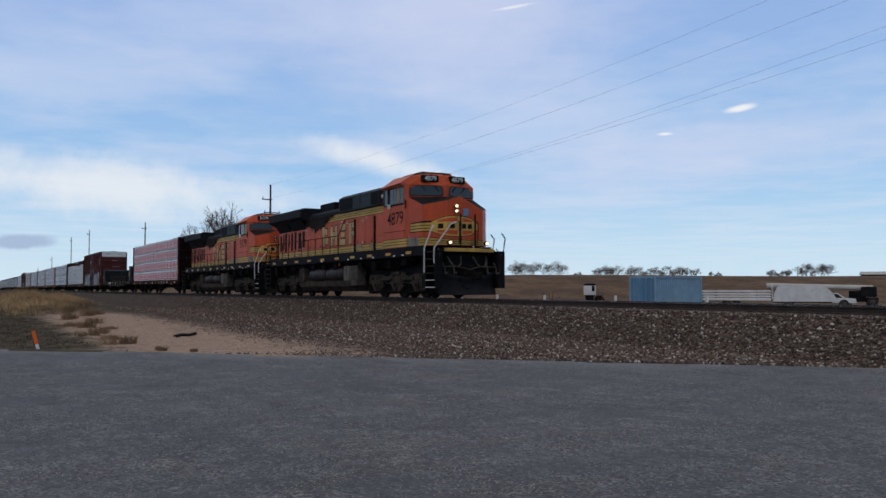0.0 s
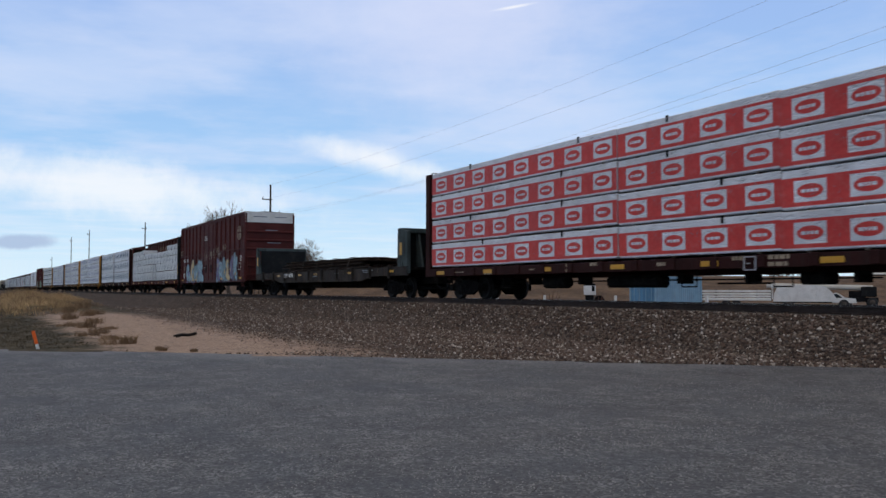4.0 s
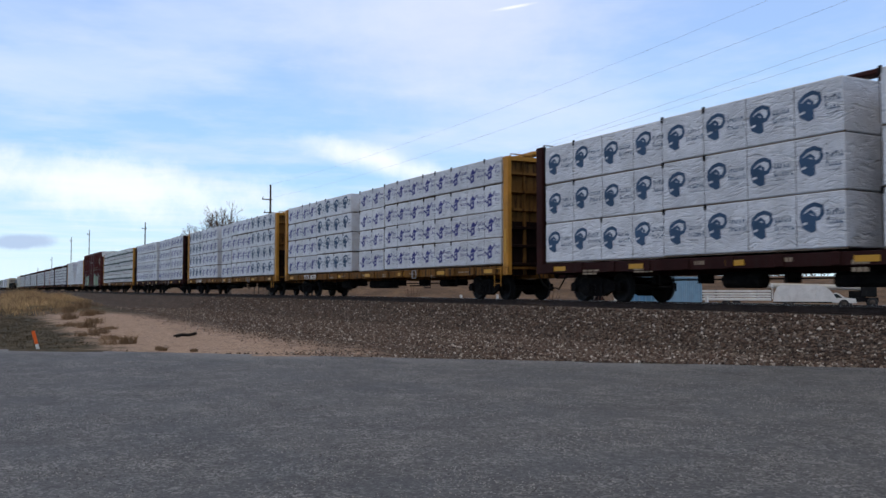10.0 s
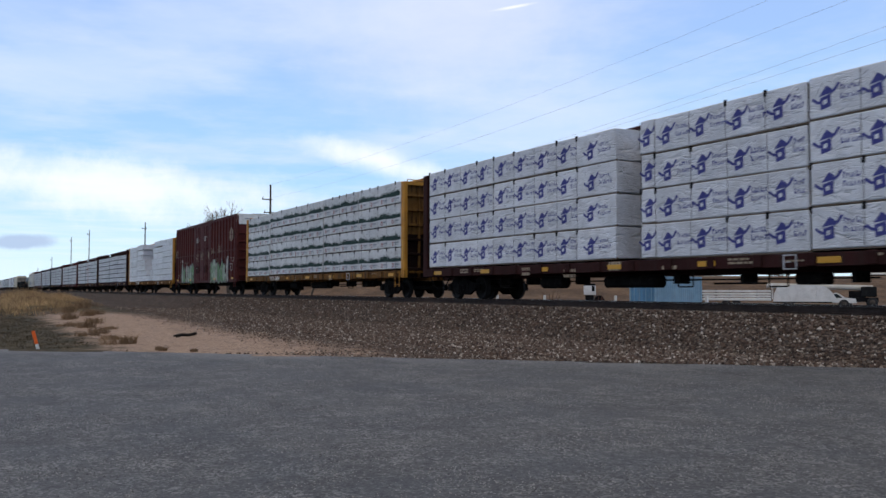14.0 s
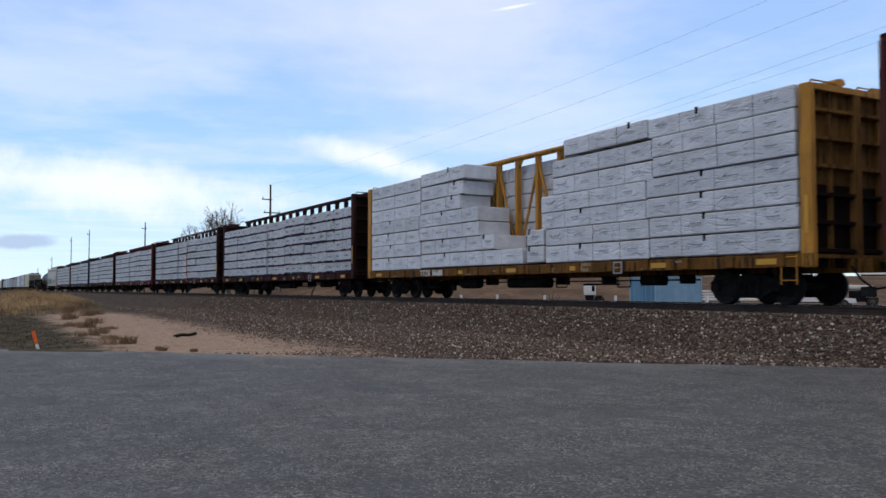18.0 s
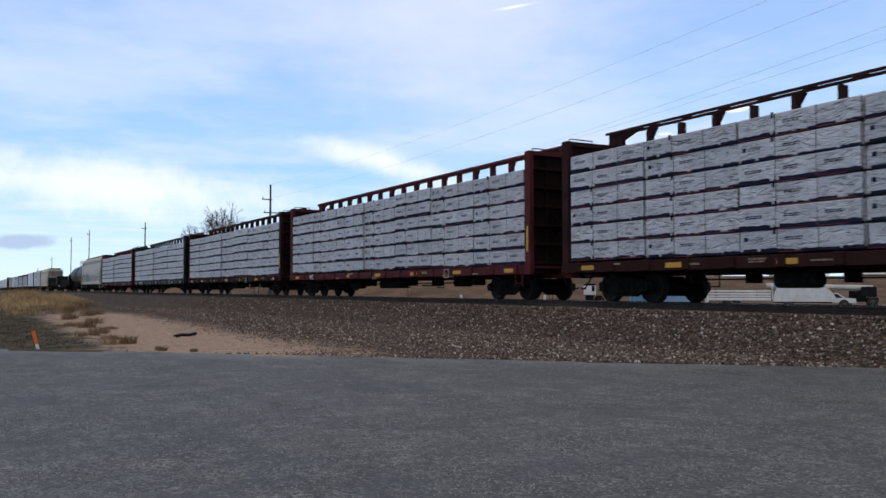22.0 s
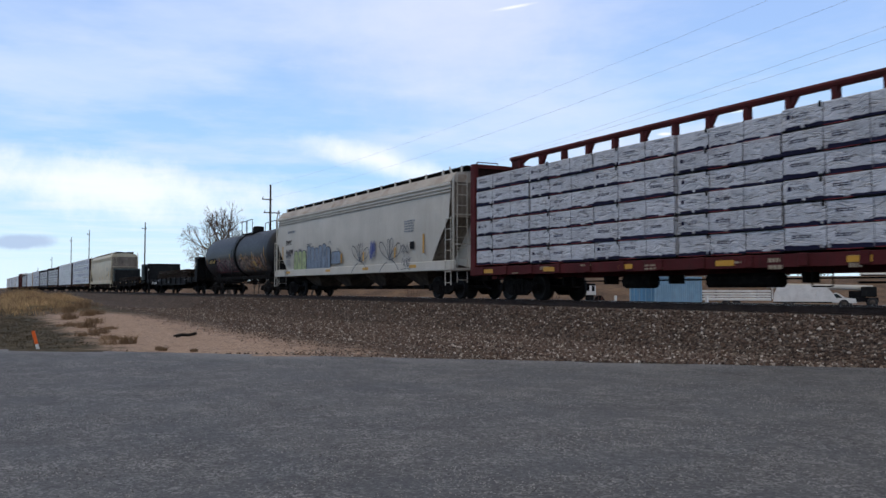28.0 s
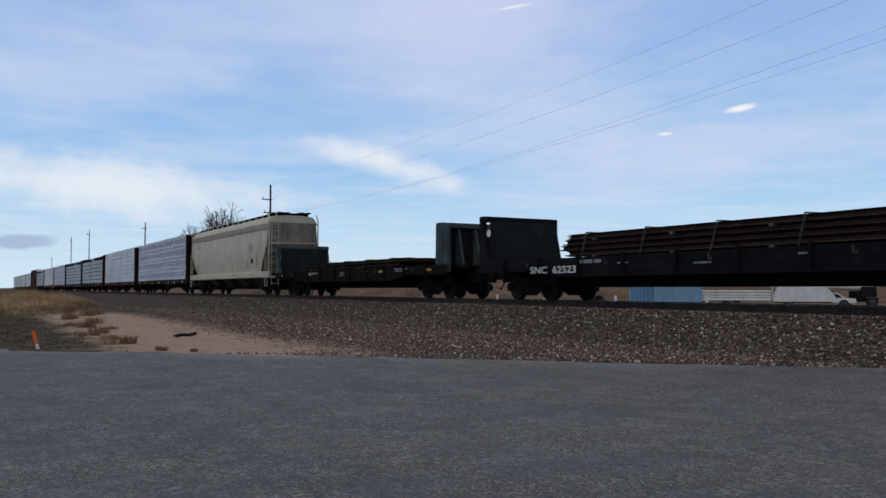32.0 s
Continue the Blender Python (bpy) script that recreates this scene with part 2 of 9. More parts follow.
WRAP = wrap_mat("white_lumber_wrap", (0.56, 0.57, 0.60), (0.42, 0.41, 0.40), 0.4)
WRAP_STUD = wrap_mat("thin_white_stud_wrap", (0.45, 0.455, 0.48), (0.22, 0.20, 0.20), 0.6, 1.8)
FOLD_SHADE_STRAP = mat("wrap_crease", (0.17, 0.17, 0.185), 0.7, var=0.3, spec=0.1)
WRAP_OLD = wrap_mat("grey_lumber_wrap", (0.50, 0.50, 0.50), (0.31, 0.30, 0.28), 0.5, 0.8)
WRAP_RED = mat("red_lumber_wrap", (0.52, 0.042, 0.035), 0.45, var=0.12, scale=2.0, fine=14, bump=0.4, dirt=(0.5, 0.2, 0.18), amount=0.15)
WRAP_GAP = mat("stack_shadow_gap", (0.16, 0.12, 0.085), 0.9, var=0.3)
PRINT_BLUE = mat("blue_print", (0.058, 0.062, 0.22), 0.6, var=0.15, spec=0.1)
PRINT_SLATE = mat("slate_blue_print", (0.045, 0.085, 0.15), 0.6, var=0.25, spec=0.1)
PRINT_NAVY = mat("navy_print", (0.016, 0.016, 0.038), 0.7, var=0.35, spec=0.06)
PRINT_GREY = mat("grey_print", (0.22, 0.24, 0.27), 0.6, var=0.2)
PRINT_GREEN = mat("dark_green_print", (0.022, 0.045, 0.038), 0.6, var=0.35, scale=4, spec=0.08)
PRINT_PALE = mat("pale_grey_print", (0.40, 0.40, 0.42), 0.6, var=0.2, spec=0.1)
PRINT_RED = mat("red_print", (0.24, 0.045, 0.045), 0.6, var=0.2, spec=0.1)
STRAP_ORANGE = mat("orange_webbing", (0.50, 0.13, 0.04), 0.8, var=0.2)
RUSTY_IRON = mat("rusty_steel_stock", (0.045, 0.029, 0.021), 0.8, var=0.4, scale=3, dirt=(0.09, 0.042, 0.022), amount=0.35, rand=0.5, spec=0.08)


# ---------------------------------------------------------------- mesh building
class MB:
    """Collects vertices and faces of one mesh; mi is the material slot of a face."""

    def __init__(self):
        self.v, self.f, self.m, self.s = [], [], [], []

    def face(self, idx, mi=0, smooth=False):
        self.f.append(idx), self.m.append(mi), self.s.append(smooth)

    def add(self, verts, faces, mi=0, smooth=False):
        o = len(self.v)
        self.v.extend(verts)
        for q in faces:
            self.face([o + i for i in q], mi, smooth)
        return self

    def box(self, x0, x1, y0, y1, z0, z1, mi=0):
        p = [(x, y, z) for z in (z0, z1) for y in (y0, y1) for x in (x0, x1)]
        return self.add(p, [(0, 2, 3, 1), (4, 5, 7, 6), (0, 1, 5, 4), (2, 6, 7, 3), (0, 4, 6, 2), (1, 3, 7, 5)], mi)

    def cbox(self, x0, x1, y0, y1, z0, z1, c=0.02, mi=0):
        """Box with chamfered edges."""
        c = min(c, (x1 - x0) * 0.45, (y1 - y0) * 0.45, (z1 - z0) * 0.45)
        xs, ys, zs = (x0, x0 + c, x1 - c, x1), (y0, y0 + c, y1 - c, y1), (z0, z0 + c, z1 - c, z1)
        p, key = [], {}
        for i in (0, 3):
            for j in (0, 3):
                for k in (0, 3):
                    a, b, d = (1 if i == 0 else 2), (1 if j == 0 else 2), (1 if k == 0 else 2)
                    for ax, q in ((0, (xs[i], ys[b], zs[d])), (1, (xs[a], ys[j], zs[d])), (2, (xs[a], ys[b], zs[k]))):
                        key[(i > 0, j > 0, k > 0, ax)] = len(p)
                        p.append(q)
        fs = []
        for ax in range(3):
            u, w = (ax + 1) % 3, (ax + 2) % 3
            for side in (False, True):
                ring = []
                for bu, bw in ((0, 0), (1, 0), (1, 1), (0, 1)):
                    t = [False] * 3
                    t[ax], t[u], t[w] = side, bool(bu), bool(bw)
                    ring.append(key[(*t, ax)])
                fs.append(ring if side else ring[::-1])
            for bu in (False, True):
                for bw in (False, True):
                    t0, t1 = [False] * 3, [False] * 3
                    t0[u] = t1[u] = bu
                    t0[w] = t1[w] = bw
                    t1[ax] = True
                    q = [key[(*t0, u)], key[(*t1, u)], key[(*t1, w)], key[(*t0, w)]]
                    fs.append(q if bu != bw else q[::-1])
        for i in (False, True):
            for j in (False, True):
                for k in (False, True):
                    q = [key[(i, j, k, 0)], key[(i, j, k, 1)], key[(i, j, k, 2)]]
                    fs.append(q if (i + j + k) % 2 else q[::-1])
        return self.add(p, fs, mi)

    def prism(self, poly, axis, lo, hi, mi=0):
        """Extrudes an outline along an axis: for x it is (y, z), for y (x, z), for z (x, y)."""
        def at(q, h):
            return (h, q[0], q[1]) if axis == "x" else (q[0], h, q[1]) if axis == "y" else (q[0], q[1], h)
        n = len(poly)
        area = sum(poly[i][0] * poly[(i + 1) % n][1] - poly[(i + 1) % n][0] * poly[i][1] for i in range(n))
        if (area < 0) != (axis == "y"):
            poly = poly[::-1]
        p = [at(q, lo) for q in poly] + [at(q, hi) for q in poly]
        fs = [list(range(n))[::-1], [n + i for i in range(n)]] + [(i, (i + 1) % n, n + (i + 1) % n, n + i) for i in range(n)]
        return self.add(p, fs, mi)

    def tube(self, a, b, r, n=8, mi=0, r2=None, caps=True):
        a, b = Vector(a), Vector(b)
        d = (b - a).normalized()
        u = d.orthogonal().normalized()
        w = d.cross(u)
        r2 = r if r2 is None else r2
        ring = [u * math.cos(2 * math.pi * i / n) + w * math.sin(2 * math.pi * i / n) for i in range(n)]
        p = [tuple(a + q * r) for q in ring] + [tuple(b + q * r2) for q in ring]
        self.add(p, [(i, (i + 1) % n, n + (i + 1) % n, n + i) for i in range(n)], mi, True)
        if caps:
            self.add(p, [list(range(n))[::-1], [n + i for i in range(n)]], mi)
        return self

    def path(self, pts, r, n=6, mi=0):
        for a, b in zip(pts, pts[1:]):
            self.tube(a, b, r, n, mi)
        return self

    def lathe(self, prof, axis, centre, n=16, mi=0):
        """Turns a profile of (along, radius) round an axis through centre."""
        p = []
        for h, r in prof:
            for i in range(n):
                c, s = r * math.cos(2 * math.pi * i / n), r * math.sin(2 * math.pi * i / n)
                q = (h, c, s) if axis == "x" else (s, h, c) if axis == "y" else (c, s, h)
                p.append(tuple(centre[k] + q[k] for k in range(3)))
        m = len(prof)
        fs = [(j * n + i, j * n + (i + 1) % n, (j + 1) * n + (i + 1) % n, (j + 1) * n + i) for j in range(m - 1) for i in range(n)]
        return self.add(p, fs, mi, True)

    def flat_y(self, poly, y, mi=0):
        """A thin printed or painted shape (x, z) that faces -y."""
        n = len(poly)
        area = sum(poly[i][0] * poly[(i + 1) % n][1] - poly[(i + 1) % n][0] * poly[i][1] for i in range(n))
        if area < 0:
            poly = poly[::-1]
        return self.add([(q[0], y, q[1]) for q in poly], [list(range(n))], mi)

    def strip(self, pts, w, y, mi=0):
        """A painted stroke of width w along (x, z) points, facing -y."""
        p = []
        for i, q in enumerate(pts):
            a, b = Vector(pts[max(0, i - 1)]), Vector(pts[min(len(pts) - 1, i + 1)])
            d = (b - a)
            d = d.normalized() if d.length > 1e-6 else Vector((1, 0))
            k = w / 2
            p += [(q[0] - d.y * k, y, q[1] + d.x * k), (q[0] + d.y * k, y, q[1] - d.x * k)]
        return self.add(p, [(2 * i, 2 * i + 1, 2 * i + 3, 2 * i + 2) for i in range(len(pts) - 1)], mi)

    def mesh(self, name, mats):
        me = bpy.data.meshes.new(name)
        me.from_pydata(self.v, [], self.f)
        for m in (mats if isinstance(mats, (list, tuple)) else [mats]):
            me.materials.append(m)
        me.polygons.foreach_set("material_index", self.m)
        me.polygons.foreach_set("use_smooth", self.s)
        me.update()
        return me


def part(name, mb, mats=None, parent=None, label="", at=None):
    """One mesh object under a thing or part; mb is a builder or a ready mesh."""
    me = mb if isinstance(mb, bpy.types.Mesh) else mb.mesh(name, mats)
    ob = new(name, me)
    if parent is not None:
        ob.parent = parent
    if at is not None:
        ob.matrix_basis = at
    if label:
        ob["label"] = label
    return ob


def thing(name, label, category, at=None, group="", kind="", mb=None, mats=None):
    ob = new(name, mb.mesh(name, mats) if mb else None)
    if at is not None:
        ob.matrix_basis = at
    return tagged(ob, label, category, group, kind)


def lettering(name, text, size, x, y, z, material, parent, stretch=1.0, bold=0.0):
    """Raised letters that face -y, starting at x."""
    cu = bpy.data.curves.new(name, "FONT")
    cu.body, cu.size, cu.extrude, cu.offset = text, size, 0.002, bold
    tmp = bpy.data.objects.new(name, cu)
    me = bpy.data.meshes.new_from_object(tmp)
    bpy.data.objects.remove(tmp)
    me.materials.clear()
    me.materials.append(material)
    ob = part(name, me, None, parent, at=pose(x, y, z, 90) @ Matrix.Diagonal((stretch, 1, 1, 1)))
    return ob


# ---------------------------------------------------------------- ground, road, track
def smooth(t):
    t = max(0.0, min(1.0, t))
    return t * t * (3 - 2 * t)


def land(x, y):
    """Height of the ground."""
    d = y - TRACK_Y
    if d < 0:
        z = 0.68 * (1 - max(0.0, min(1.0, (-d - 1.75) / 1.45)))
        z += 0.10 * smooth((y - 13.75) / 1.2)
    else:
        z = 0.78 - 1.08 * max(0.0, min(1.0, (d - 1.75) / 2.4))
    p = -0.875 * x + 0.484 * y
    ridge = smooth((p - 104) / 40) * smooth((y - 38) / 28)
    z += ridge * (3.95 + 0.35 * noise.noise((x * 0.02, y * 0.02, 3)))
    far = min(1.0, max(0.0, abs(d) - 3.5) / 4)
    knoll = math.exp(-(((x + 66) / 20) ** 2 + ((y - 4.5) / 3.6) ** 2))
    z += 0.75 * knoll
    return z + far * (0.05 * noise.noise((x * 0.3, y * 0.3, 0)) + 0.02 * noise.noise((x * 1.7, y * 1.7, 5)))


def road_edge(x):
    """The far edge of the asphalt: y for each x."""
    return 0.67 + (x + 21.8) * 1.034


def sheet(xs, ys, f):
    mb = MB()
    mb.v = [(x, y, f(x, y)) for y in ys for x in xs]
    w = len(xs)
    for j in range(len(ys) - 1):
        for i in range(w - 1):
            mb.face((j * w + i, j * w + i + 1, (j + 1) * w + i + 1, (j + 1) * w + i), 0, True)
    return mb


def steps(a, b, d):
    n = max(1, round((b - a) / d))
    return [a + (b - a) * i / n for i in range(n)]


def earth():
    """Ground: gravel by the track, pale sand beside it, dry grass and dirt elsewhere."""
    m = bpy.data.materials.new("earth")
    m.use_nodes = True
    n = Nodes(m.node_tree)
    co = n.add("ShaderNodeNewGeometry").outputs["Position"]
    x, y, z = n.add("ShaderNodeSeparateXYZ", {0: co}).outputs
    big, mid, fine = n.noise(co, 0.22, 5), n.noise(co, 1.1, 5, 0.6), n.noise(co, 9, 4, 0.65)
    cell = n.add("ShaderNodeTexVoronoi", {"Vector": co, "Scale": 17.0})
    tone = n.add("ShaderNodeSeparateColor", {0: cell.outputs["Color"]}).outputs[0]
    stone = n.mix(n.ramp(tone, 0.1, 0.95), (0.042, 0.030, 0.024), (0.18, 0.135, 0.105))
    stone = n.mix(n.ramp(mid, 0.45, 0.75, 0, 0.6), stone, (0.13, 0.085, 0.062))
    stone = n.mix(n.ramp(cell.outputs["Distance"], 0.35, 0.75, 0, 0.8), stone, (0.025, 0.02, 0.018))
    grit = n.add("ShaderNodeTexVoronoi", {"Vector": co, "Scale": 28.0})
    gt = n.add("ShaderNodeSeparateColor", {0: grit.outputs["Color"]}).outputs[0]
    sand = n.mix(gt, (0.25, 0.17, 0.125), (0.48, 0.345, 0.255))
    patch = n.noise(co, 3.6, 6, 0.7)
    sand = n.mix(n.ramp(patch, 0.5, 0.7, 0, 0.75), sand, (0.15, 0.11, 0.085))
    sand = n.mix(n.ramp(patch, 0.42, 0.28, 0, 0.5), sand, (0.52, 0.40, 0.31))
    sand = n.mix(n.ramp(mid, 0.5, 0.75, 0, 0.5), sand, (0.19, 0.14, 0.105))
    grass = n.mix(n.ramp(mid, 0.35, 0.7), (0.050, 0.042, 0.024), (0.12, 0.09, 0.05))
    grass = n.mix(n.ramp(fine, 0.4, 0.7, 0, 0.6), grass, (0.035, 0.03, 0.02))
    field = n.mix(n.ramp(big, 0.35, 0.65), (0.095, 0.058, 0.034), (0.175, 0.108, 0.062))
    field = n.mix(n.ramp(mid, 0.42, 0.7, 0, 0.75), field, (0.07, 0.045, 0.03))
    field = n.mix(n.ramp(patch, 0.5, 0.7, 0, 0.5), field, (0.22, 0.145, 0.082))
    edge = n.math("MULTIPLY", n.math("SUBTRACT", n.math("ADD", n.math("MULTIPLY", mid, 0.55), n.math("MULTIPLY", patch, 0.45)), 0.5), 6.5)
    ye = n.math("ADD", y, edge)
    near = n.mix(n.ramp(ye, 2.3, 3.6), grass, sand)
    near = n.mix(n.ramp(n.math("ADD", x, edge), -42, -48), near, grass)
    near = n.mix(n.ramp(ye, 6.0, 9.2), near, stone)
    near = n.mix(n.ramp(n.math("ADD", x, n.math("MULTIPLY", edge, 1.4)), -18.5, -12.5), near, stone)
    c = n.mix(n.ramp(y, 20.5, 22.5), near, field)
    h = n.math("ADD", n.math("MULTIPLY", cell.outputs["Distance"], -1.0), n.math("MULTIPLY", fine, 0.6))
    b = n.add("ShaderNodeBump", {"Height": h, "Strength": 0.7, "Distance": 0.04}).outputs[0]
    p = n.add("ShaderNodeBsdfPrincipled", {"Base Color": c, "Roughness": 0.95, "Normal": b, "Specular IOR Level": 0.15})
    n.t.links.new(p.outputs[0], n.add("ShaderNodeOutputMaterial").inputs[0])
    return m


def asphalt():
    m = bpy.data.materials.new("worn_asphalt")
    m.use_nodes = True
    n = Nodes(m.node_tree)
    co = n.add("ShaderNodeNewGeometry").outputs["Position"]
    lane = n.add("ShaderNodeMapping", {"Vector": co, "Rotation": (0, 0, radians(-46)), "Scale": (0.12, 1.0, 1.0)}).outputs[0]
    big, mid, long = n.noise(co, 0.35, 5), n.noise(co, 2.0, 6, 0.68), n.noise(lane, 0.9, 5, 0.6)
    cell = n.add("ShaderNodeTexVoronoi", {"Vector": co, "Scale": 55.0})
    tone = n.add("ShaderNodeSeparateColor", {0: cell.outputs["Color"]}).outputs[0]
    c = n.mix(n.ramp(big, 0.3, 0.7), (0.066, 0.066, 0.069), (0.090, 0.089, 0.090))
    c = n.mix(n.ramp(long, 0.4, 0.7, 0, 0.5), c, (0.108, 0.106, 0.106))
    worn = n.math("MULTIPLY", n.ramp(mid, 0.42, 0.66), n.ramp(tone, 0.45, 0.9))
    c = n.mix(n.math("MULTIPLY", worn, 0.9), c, (0.30, 0.295, 0.285))
    c = n.mix(n.ramp(tone, 0.55, 1.0, 0, 0.2), c, (0.20, 0.197, 0.195))
    c = n.mix(n.ramp(tone, 0.45, 0.0, 0, 0.3), c, (0.025, 0.025, 0.028))
    pit = n.noise(n.add("ShaderNodeMapping", {"Vector": co, "Rotation": (0, 0, radians(30)), "Scale": (1.0, 2.2, 1.0)}).outputs[0], 5.0, 4, 0.7)
    c = n.mix(n.ramp(pit, 0.68, 0.76, 0, 0.7), c, (0.03, 0.03, 0.032))
    x, y, z = n.add("ShaderNodeSeparateXYZ", {0: co}).outputs
    inside = n.math("MINIMUM", n.math("SUBTRACT", n.math("ADD", n.math("MULTIPLY", x, 1.034), 23.21), y), n.math("SUBTRACT", 13.6, y))
    dusty = n.math("MULTIPLY", n.ramp(n.math("ADD", inside, n.math("MULTIPLY", mid, 1.5)), 3.2, 0.8), n.ramp(long, 0.35, 0.6))
    c = n.mix(n.math("MULTIPLY", dusty, 0.75), c, (0.21, 0.21, 0.21))
    grain = n.math("ADD", n.math("MULTIPLY", n.noise(co, 30, 2, 0.5), 0.55), n.math("MULTIPLY", n.noise(co, 11, 3, 0.6), 0.45))
    c = n.mix(n.ramp(grain, 0.53, 0.66, 0, 0.75), c, (0.25, 0.245, 0.24))
    c = n.mix(n.ramp(grain, 0.46, 0.36, 0, 0.7), c, (0.028, 0.028, 0.031))
    stain = n.noise(co, 0.55, 6, 0.65)
    c = n.mix(n.ramp(stain, 0.52, 0.68, 0, 0.45), c, (0.045, 0.045, 0.048))
    c = n.mix(n.ramp(stain, 0.47, 0.33, 0, 0.4), c, (0.165, 0.160, 0.155))
    blue = n.ramp(n.noise(co, 0.8, 5, 0.6), 0.4, 0.65)
    c = n.mix(n.math("MULTIPLY", blue, 0.35), c, (0.072, 0.080, 0.092))
    h = n.math("ADD", n.math("MULTIPLY", cell.outputs["Distance"], -0.5), n.math("MULTIPLY", mid, 0.5))
    b = n.add("ShaderNodeBump", {"Height": h, "Strength": 0.5, "Distance": 0.010}).outputs[0]
    p = n.add("ShaderNodeBsdfPrincipled", {"Base Color": c, "Roughness": 0.8, "Normal": b, "Specular IOR Level": 0.3})
    n.t.links.new(p.outputs[0], n.add("ShaderNodeOutputMaterial").inputs[0])
    return m


EARTH, ASPHALT = earth(), asphalt()
gx = ([-3600, -2400, -1600, -1100] + steps(-800, -300, 40) + steps(-300, -120, 8) + steps(-120, -55, 1.6) + steps(-55, 12, 0.5)
      + steps(12, 60, 4) + [60, 90, 150, 300, 700, 1500, 2600])
gy = ([-2600, -1400, -600, -250, -120, -60, -30, -14] + steps(-8, 12.4, 0.6) + steps(12.4, 22, 0.2) + steps(22, 60, 2)
      + steps(60, 200, 7) + [200, 260, 360, 520, 800, 1300, 2200, 3600])


def ground_height(x, y):
    z = land(x, y)
    if y < road_edge(x) - 0.5 and y < 13.5:
        return min(z, -0.03)
    return z


thing("ground", "flat ground with gravel bank, sand and dry brown field", "ground", kind="structure", mb=sheet(gx, gy, ground_height), mats=EARTH)


def build_road():
    """Asphalt slab with a ragged far edge that slants towards the track."""
    rng = random.Random(4)
    mb = MB()
    far = []
    x = -120.0
    while x < -9.2:
        far.append((x, road_edge(x)))
        x += 0.35 if x > -30 else 3.0
    x = -9.2
    while x < 70:
        far.append((x, 13.62))
        x += 0.5 if x < 10 else 4
    top, near = [], []
    for i, (a, b) in enumerate(far):
        j = 0.10 * noise.noise((a * 0.9, b * 0.9, 2)) + rng.uniform(-0.035, 0.035)
        top.append((a - j * 0.7, b + j, 0.012))
    n = len(top)
    mb.v = top + [(a, b + 0.03, -0.08) for a, b, c in top] + [(-120 + (190 * i / (n - 1)), -160 if i else -160, 0.012) for i in range(n)]
    for i in range(n - 1):
        mb.face((2 * n + i, 2 * n + i + 1, i + 1, i))
        mb.face((i, i + 1, n + i + 1, n + i))
    thing("road", "worn dark grey asphalt road with crumbled edge", "road", kind="structure", mb=mb, mats=ASPHALT)


build_road()


def build_track():
    prof = [(-0.075, -0.17), (0.075, -0.17), (0.075, -0.155), (0.012, -0.13), (0.012, -0.045), (0.036, -0.03), (0.036, 0.0), (-0.036, 0.0),
            (-0.036, -0.03), (-0.012, -0.045), (-0.012, -0.13), (-0.075, -0.155)]
    track = thing("railway_track", "railway track with dark rusty rails and weathered ties", "railway track", kind="structure")
    for side in (-0.753, 0.753):
        mb = MB()
        mb.prism([(TRACK_Y + side + a, RAIL_Z + b) for a, b in prof], "x", -1500, 400)
        mb.m = [1 if all(abs(mb.v[i][2] - RAIL_Z) < 1e-6 for i in q) else 0 for q in mb.f]
        part("rail", mb, [RAIL_SIDE, RAIL_TOP], track)
    tie = MB().cbox(-0.115, 0.115, -1.3, 1.3, -0.17, 0.0, 0.02).mesh("tie", [TIE])
    for i in range(190):
        x = -80 + i * 0.5
        part("tie", tie, None, track, at=pose(x + random.uniform(-0.03, 0.03), TRACK_Y + random.uniform(-0.03, 0.03), RAIL_Z - 0.175, 0, 0, random.uniform(-0.8, 0.8)))
    rest = MB()
    for i in range(800):
        x = -480 + i * 0.5
        rest.box(x - 0.11, x + 0.11, TRACK_Y - 1.3, TRACK_Y + 1.3, RAIL_Z - 0.345, RAIL_Z - 0.175)
    tagged(part("distant_ties", rest, TIE, track), kind="stuff")


build_track()


# ---------------------------------------------------------------- train
TRAIN, AXLES = [], []       # (thing, metres behind the train's mark) and (wheelset, its radius, metres behind)
MESH = {}


def shared(key, make):
    if key not in MESH:
        MESH[key] = make()
    return MESH[key]


def wheelset_mesh(r):
    mb = MB()
    mb.tube((0, -0.85, 0), (0, 0.85, 0), 0.08, 8)
    for s in (-1, 1):
        prof = [(0.685, 0.12), (0.70, r - 0.08), (0.685, r - 0.05), (0.685, r + 0.028), (0.715, r + 0.028), (0.725, r), (0.815, r - 0.004), (0.82, r - 0.06),
                (0.79, r - 0.08), (0.77, 0.14), (0.84, 0.10), (0.84, 0.0)]
        prof = [(h * s, q) for h, q in prof]
        mb.lathe(prof if s < 0 else prof[::-1], "y", (0, 0, 0), 24)
    return mb.mesh("wheelset", [STEEL])


